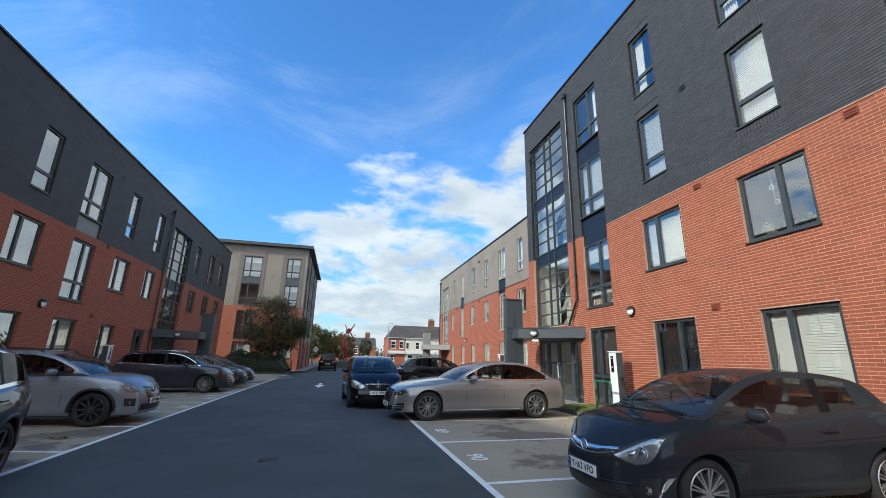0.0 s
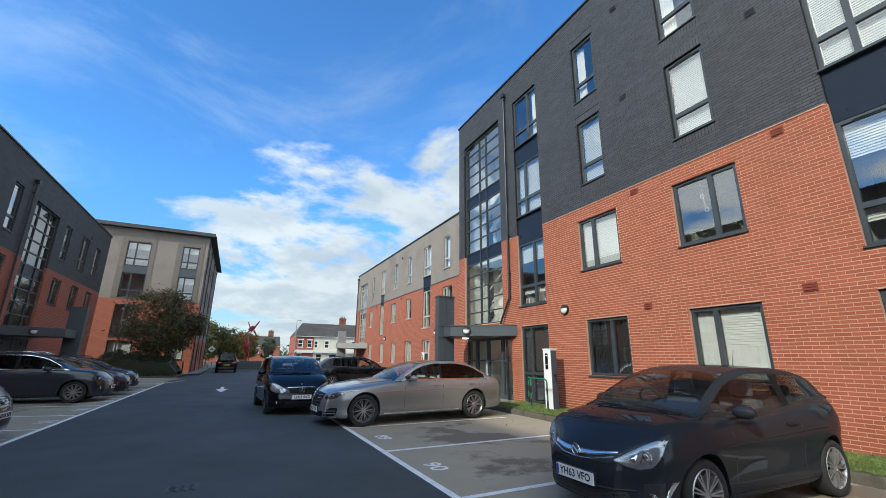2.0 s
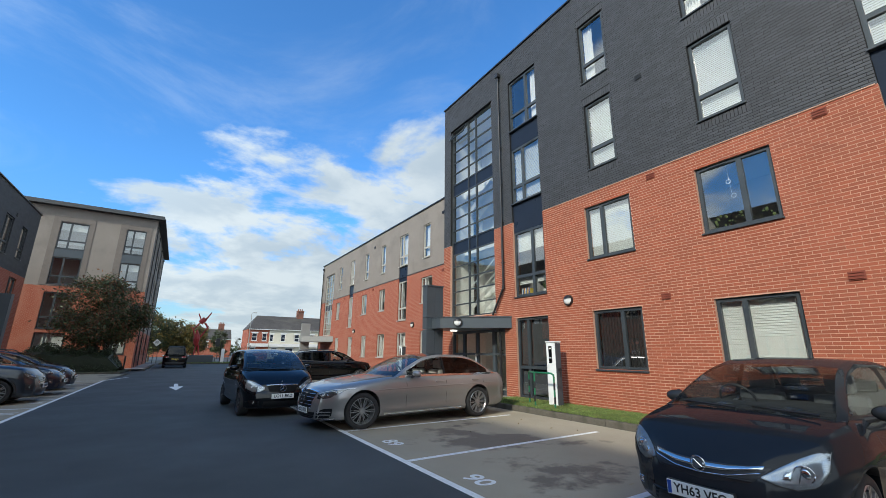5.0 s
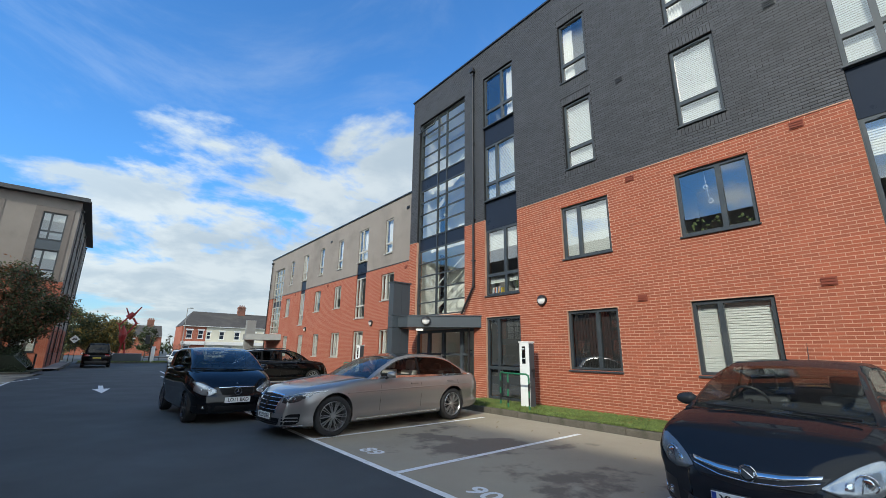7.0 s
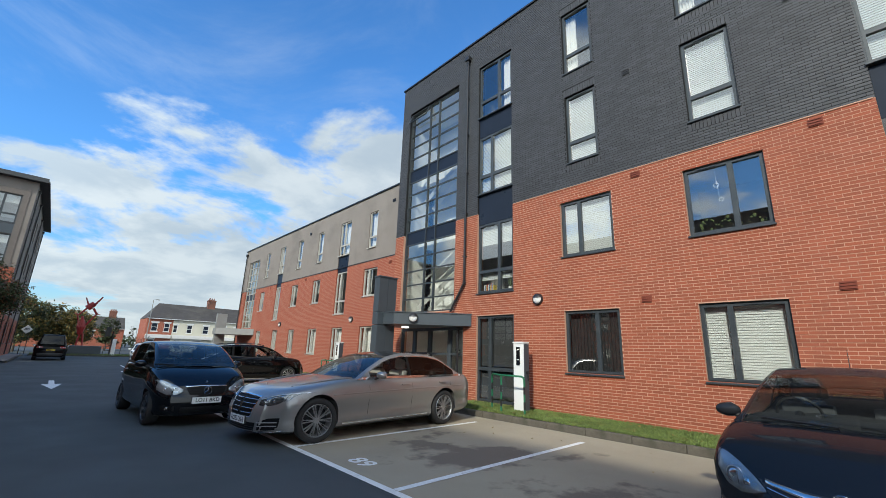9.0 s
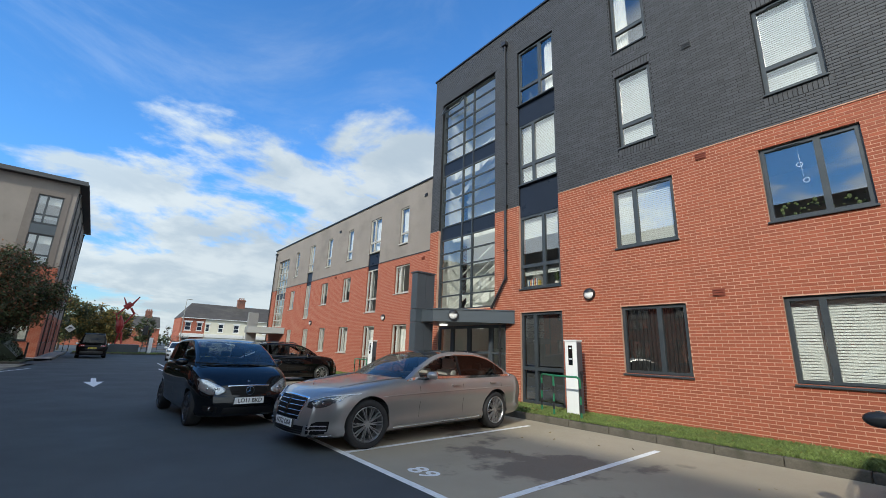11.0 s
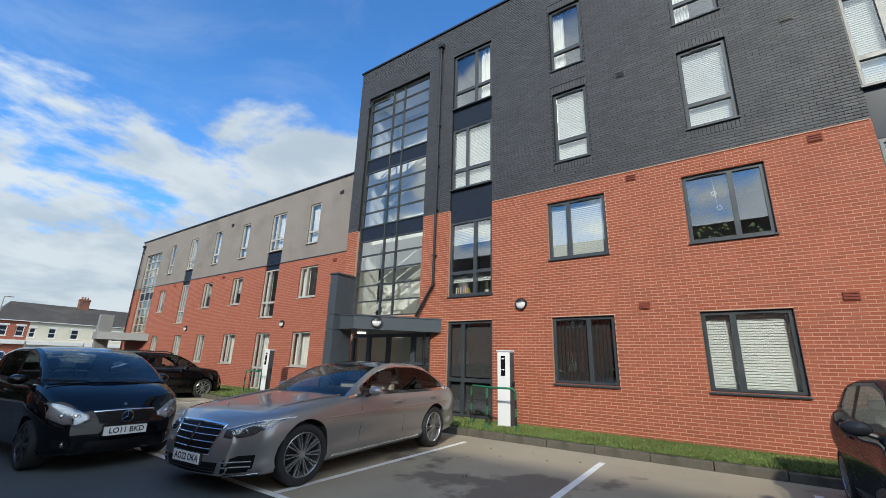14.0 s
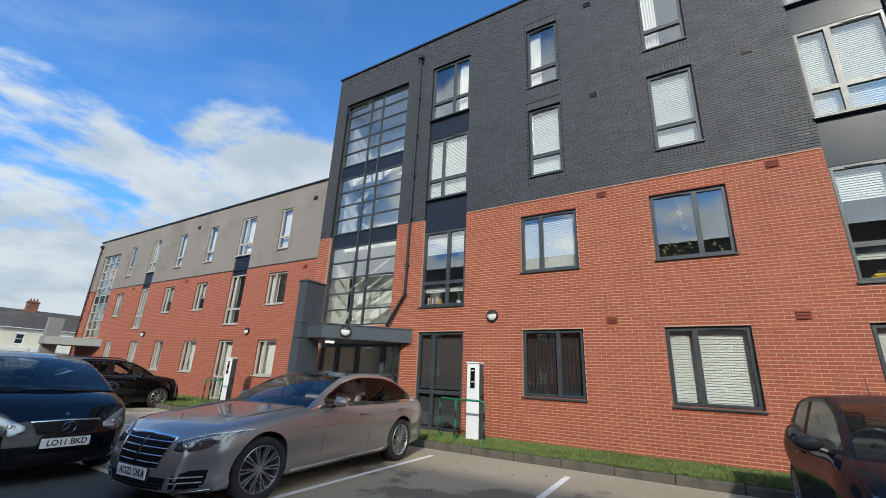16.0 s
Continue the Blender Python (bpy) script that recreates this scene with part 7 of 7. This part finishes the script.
for z in (0.5, 0.9):
    bm = bmesh.new()
    rod(bm, (3.2, 0, z), (24.2, 0, z), 0.025, None, 8)
    part("rail", bm, M_BLACKMETAL, rail)


def pole_lamp(x, y, h, arm, label):
    t = thing("street_lamp", pose(x, y, 0), label, "street lamp")
    bm = bmesh.new()
    rod(bm, (0, 0, 0), (0, 0, h), 0.08, 0.05, 10)
    part("pole", bm, M_CLAD_PALE, t)
    bm = bmesh.new()
    rod(bm, (0, 0, h - 0.02), (arm, 0, h + 0.05), 0.035, None, 8)
    box(bm, arm - 0.1, -0.12, h - 0.02, arm + 0.45, 0.12, h + 0.1, bevel=0.03)
    part("lantern", bm, M_CLAD_PALE, t)


pole_lamp(9.05, 80, 8.0, 0.35, "slim grey street lamp by the main road")
sign = thing("road_sign", pose(-3.0, 61.6, 0.1), "small white diamond notice sign on twin posts", "sign")
part("panel", boxes((-0.30, -0.02, -0.30, 0.30, 0.02, 0.30), bevel=0.01), M_WHITEMETAL, sign).matrix_basis = pose(-0.1, 0, 2.35, 0, 45, 0)
part("lettering", boxes((-0.25, -0.026, 2.41, 0.05, -0.021, 2.47), (-0.30, -0.026, 2.28, 0.1, -0.021, 2.34)), M_INK, sign)
for x in (-0.3, 0.1):
    bm = bmesh.new()
    rod(bm, (x, 0.05, 0), (x, 0.05, 2.6), 0.03, None, 8)
    part("post", bm, M_BLACKMETAL, sign)
tl = thing("traffic_light", pose(3.65, 62.3, 0.1), "black traffic signal with white cabinet", "traffic light")
bm = bmesh.new()
rod(bm, (0, 0, 0), (0, 0, 2.6), 0.05, None, 10)
part("pole", bm, M_BLACKMETAL, tl)
part("signal_head", boxes((-0.65, -0.15, 2.0, -0.2, 0.15, 3.0), bevel=0.03), M_BLACKMETAL, tl)
part("cabinet", boxes((0.10, -0.15, 0.0, 0.45, 0.15, 1.75), bevel=0.02), M_WHITEMETAL, tl, "tall white notice cabinet")

M_SLATE = material("slate_roof", (0.062, 0.054, 0.048), 0.75, scale=0.5, vary=0.2, grain=4, stretch=(1, 1, 3), stain=(0.095, 0.085, 0.07), stain_scale=0.3)
M_OLDBRICK = material("old_brown_brick", (0.20, 0.085, 0.058), 0.9, scale=2, vary=0.25, grain=12, stain=(0.10, 0.055, 0.045), stain_scale=1.2)
M_CREAM = material("cream_render", (0.62, 0.58, 0.47), 0.85, scale=0.6, vary=0.08)
M_WHITEWOOD = material("white_window_paint", (0.72, 0.72, 0.70), 0.5, vary=0.04)
M_SHOP = material("white_shop_fascia", (0.66, 0.64, 0.62), 0.5, vary=0.06)


def terraced(x0, x1, y, eave, ridge, wallmat, label, wins, chimney=None, gable=False, shop=True):
    """A two-storey house front facing the walker, with slate roof and painted windows."""
    t = thing("terraced_house", pose(0, y, 0), label, "house", "far terraced houses")
    holes = [(u - w / 2, u + w / 2, a, b) for u, w, a, b in wins]
    part("wall", wall_mesh("wall", x0, x1, 0, eave, holes, 0.3, wallmat), None, t)
    bm = bmesh.new()
    i0 = 1.9 if gable else 0.0
    P = [(x0 - 0.1, -0.3, eave), (x1, -0.3, eave), (x1, 4.2, ridge), (x0 + i0, 4.2, ridge), (x1, 8.7, eave), (x0 - 0.1, 8.7, eave)]
    v = [bm.verts.new(p) for p in P]
    bm.faces.new((v[0], v[1], v[2], v[3])), bm.faces.new((v[3], v[2], v[4], v[5])), bm.faces.new((v[0], v[3], v[5]))
    bm.faces.new((v[1], v[4], v[2])), bm.faces.new((v[0], v[5], v[4], v[1]))
    part("roof", bm, M_SLATE, t)
    part("gutter", boxes((x0, -0.36, eave - 0.08, x1, -0.24, eave + 0.02)), M_WHITEWOOD, t)
    part("wall", boxes((x0, 0.3, 0, x0 + 0.3, 8.4, eave), (x1 - 0.3, 0.3, 0, x1, 8.4, eave), (x0 + 0.3, 8.1, 0, x1 - 0.3, 8.4, eave)), wallmat, t)
    for u0, u1, a, b in holes:
        w = part("window", boxes((u0, 0.08, a, u0 + 0.09, 0.16, b), (u1 - 0.09, 0.08, a, u1, 0.16, b), (u0 + 0.09, 0.08, a, u1 - 0.09, 0.16, a + 0.09), (u0 + 0.09, 0.08, b - 0.09, u1 - 0.09, 0.16, b), (u0 + 0.09, 0.09, (a + b) / 2 - 0.04, u1 - 0.09, 0.15, (a + b) / 2 + 0.04)), M_WHITEWOOD, t)
        part("pane", boxes((u0 + 0.05, 0.11, a + 0.05, u1 - 0.05, 0.12, b - 0.05)), M_NAVY, w)
        part("lintel", boxes((u0 - 0.15, -0.03, b, u1 + 0.15, 0.02, b + 0.25)), M_WHITEWOOD, w)
        part("window_sill", boxes((u0 - 0.1, -0.08, a - 0.1, u1 + 0.1, 0.05, a)), M_WHITEWOOD, w)
    if shop:
        part("shop_fascia", boxes((x0 + 0.1, -0.5, 2.5, x1 - 0.1, -0.004, 3.15), bevel=0.02), M_SHOP, t)
    if chimney:
        c = part("chimney", boxes((chimney - 0.7, 3.7, ridge - 0.8, chimney + 0.7, 4.7, ridge + 1.5), (chimney - 0.78, 3.62, ridge + 1.2, chimney + 0.78, 4.78, ridge + 1.35)), M_OLDBRICK, t)
        for k in (-0.4, 0.0, 0.4):
            bm = bmesh.new()
            rod(bm, (chimney + k, 4.2, ridge + 1.5), (chimney + k, 4.2, ridge + 1.9), 0.14, 0.11, 8)
            part("chimney_pot", bm, M_OLDBRICK, c)
    return t


terraced(10.7, 14.8, 95, 6.0, 9.1, M_BRICK_FAR, "red brick end-of-terrace house with white lintels", [(12.0, 1.0, 3.7, 5.2), (13.9, 0.9, 3.7, 5.2), (11.8, 1.0, 0.9, 2.3)], gable=True)
terraced(14.8, 21.8, 95, 6.0, 9.1, M_CREAM, "cream rendered terraced house with slate roof", [(15.3, 0.7, 3.6, 5.0), (17.6, 0.9, 3.6, 5.1), (20.4, 1.0, 3.6, 5.1), (16, 1.2, 0.8, 2.3), (19, 1.6, 0.8, 2.3)], chimney=21.6)
terraced(21.8, 34, 95, 6.0, 9.1, M_CREAM, "cream rendered terraced house beyond the lower block", [(23.5, 1.0, 3.6, 5.1), (26, 1.0, 3.6, 5.1), (29, 1.0, 3.6, 5.1)], chimney=31)
terraced(3.0, 11.0, 128, 4.6, 7.4, M_BRICK_FAR, "distant red brick house with grey roof", [(5, 1.2, 2.6, 3.9), (8, 1.2, 2.6, 3.9)], chimney=8.5, shop=False)
terraced(-9.0, 2.5, 134, 4.4, 7.0, M_BRICK_FAR, "distant low brick house behind trees", [(-4, 1.2, 2.5, 3.8), (0, 1.2, 2.5, 3.8)], shop=False)
# a far belt of trees closes the horizon
rnd = random.Random(77)
pts = []
for i in range(170):
    a = rnd.uniform(-75, 75)
    c = Vector((150 * math.sin(radians(a)) * 1.2, 150 * math.cos(radians(a)) * 1.0 + 40, 0))
    h = rnd.uniform(3.0, 6.0)
    for _ in range(70):
        pts.append(c + Vector((rnd.gauss(0, 3), rnd.gauss(0, 2), abs(rnd.gauss(h * 0.5, h * 0.3)))))
V, F = leaf_cloud(pts, 0.9, rnd)
tagged(part("far_woods", quad_mesh("far_woods", V, F, M_LEAF), None), "distant belt of dull green trees", "trees", kind="stuff")


# ---- bricks of the sunlit wall: a stretch as single pieces, the rest joined ----
def build_bricks():
    low = brick_rects(-17.42, 1.5, -0.05, A_BAND - 0.01, holesA, 3)
    soldier = []
    for h in holesA:
        if h[2] > 6.5 and h[1] - h[0] < 1.2:
            x = h[0] - 0.02
            while x < h[1]:
                soldier += [(x, x + 0.065, h[3] + 0.01, h[3] + 0.225), (x, x + 0.065, h[2] - 0.235, h[2] - 0.04)]
                x += 0.075
    zone = [(h[0] - 0.03, h[1] + 0.03, h[2] - 0.24, h[3] + 0.23) for h in holesA if h[2] > 6.5 and h[1] - h[0] < 1.2]
    high = brick_rects(-17.42, 1.5, A_BAND + 0.005, A_TOP, holesA + zone, 4)
    high += [(z[i], z[i] + 0.022, y, min(y + 0.0565, z[3])) if i == 0 else (z[1] - 0.022, z[1], y, min(y + 0.0565, z[3])) for z in zone for i in (0, 1) for y in [z[2] + 0.067 * n for n in range(int((z[3] - z[2]) / 0.067))]]
    near = [r for r in low if -8.3 < r[0] and r[1] < -6.75 and 0.3 < r[2] < 3.4 and r[1] - r[0] > 0.21][:290]
    seen = set(near)
    me = {}
    for r in near:
        if not me:
            e, w = 0.002, 0.2165
            V = [(e, 0, e), (w - e, 0, e), (w - e, 0, 0.0545), (e, 0, 0.0545), (0, 0.012, 0), (w, 0.012, 0), (w, 0.012, 0.0565), (0, 0.012, 0.0565)]
            me[0] = quad_mesh("brick", V, [(0, 1, 2, 3), (4, 5, 1, 0), (5, 6, 2, 1), (6, 7, 3, 2), (7, 4, 0, 3)], M_REDBRICK)
        o = part("brick", me[0], None, lowA)
        o.matrix_basis = pose(r[0], -random.Random(int(r[0] * 1e4 + r[2] * 1e3)).uniform(0, 0.003), r[2])
    brick_field("brickwork", [r for r in low if r not in seen], M_REDBRICK, lowA)
    brick_field("brickwork", high + soldier, M_BLACKBRICK, highA)


build_bricks()
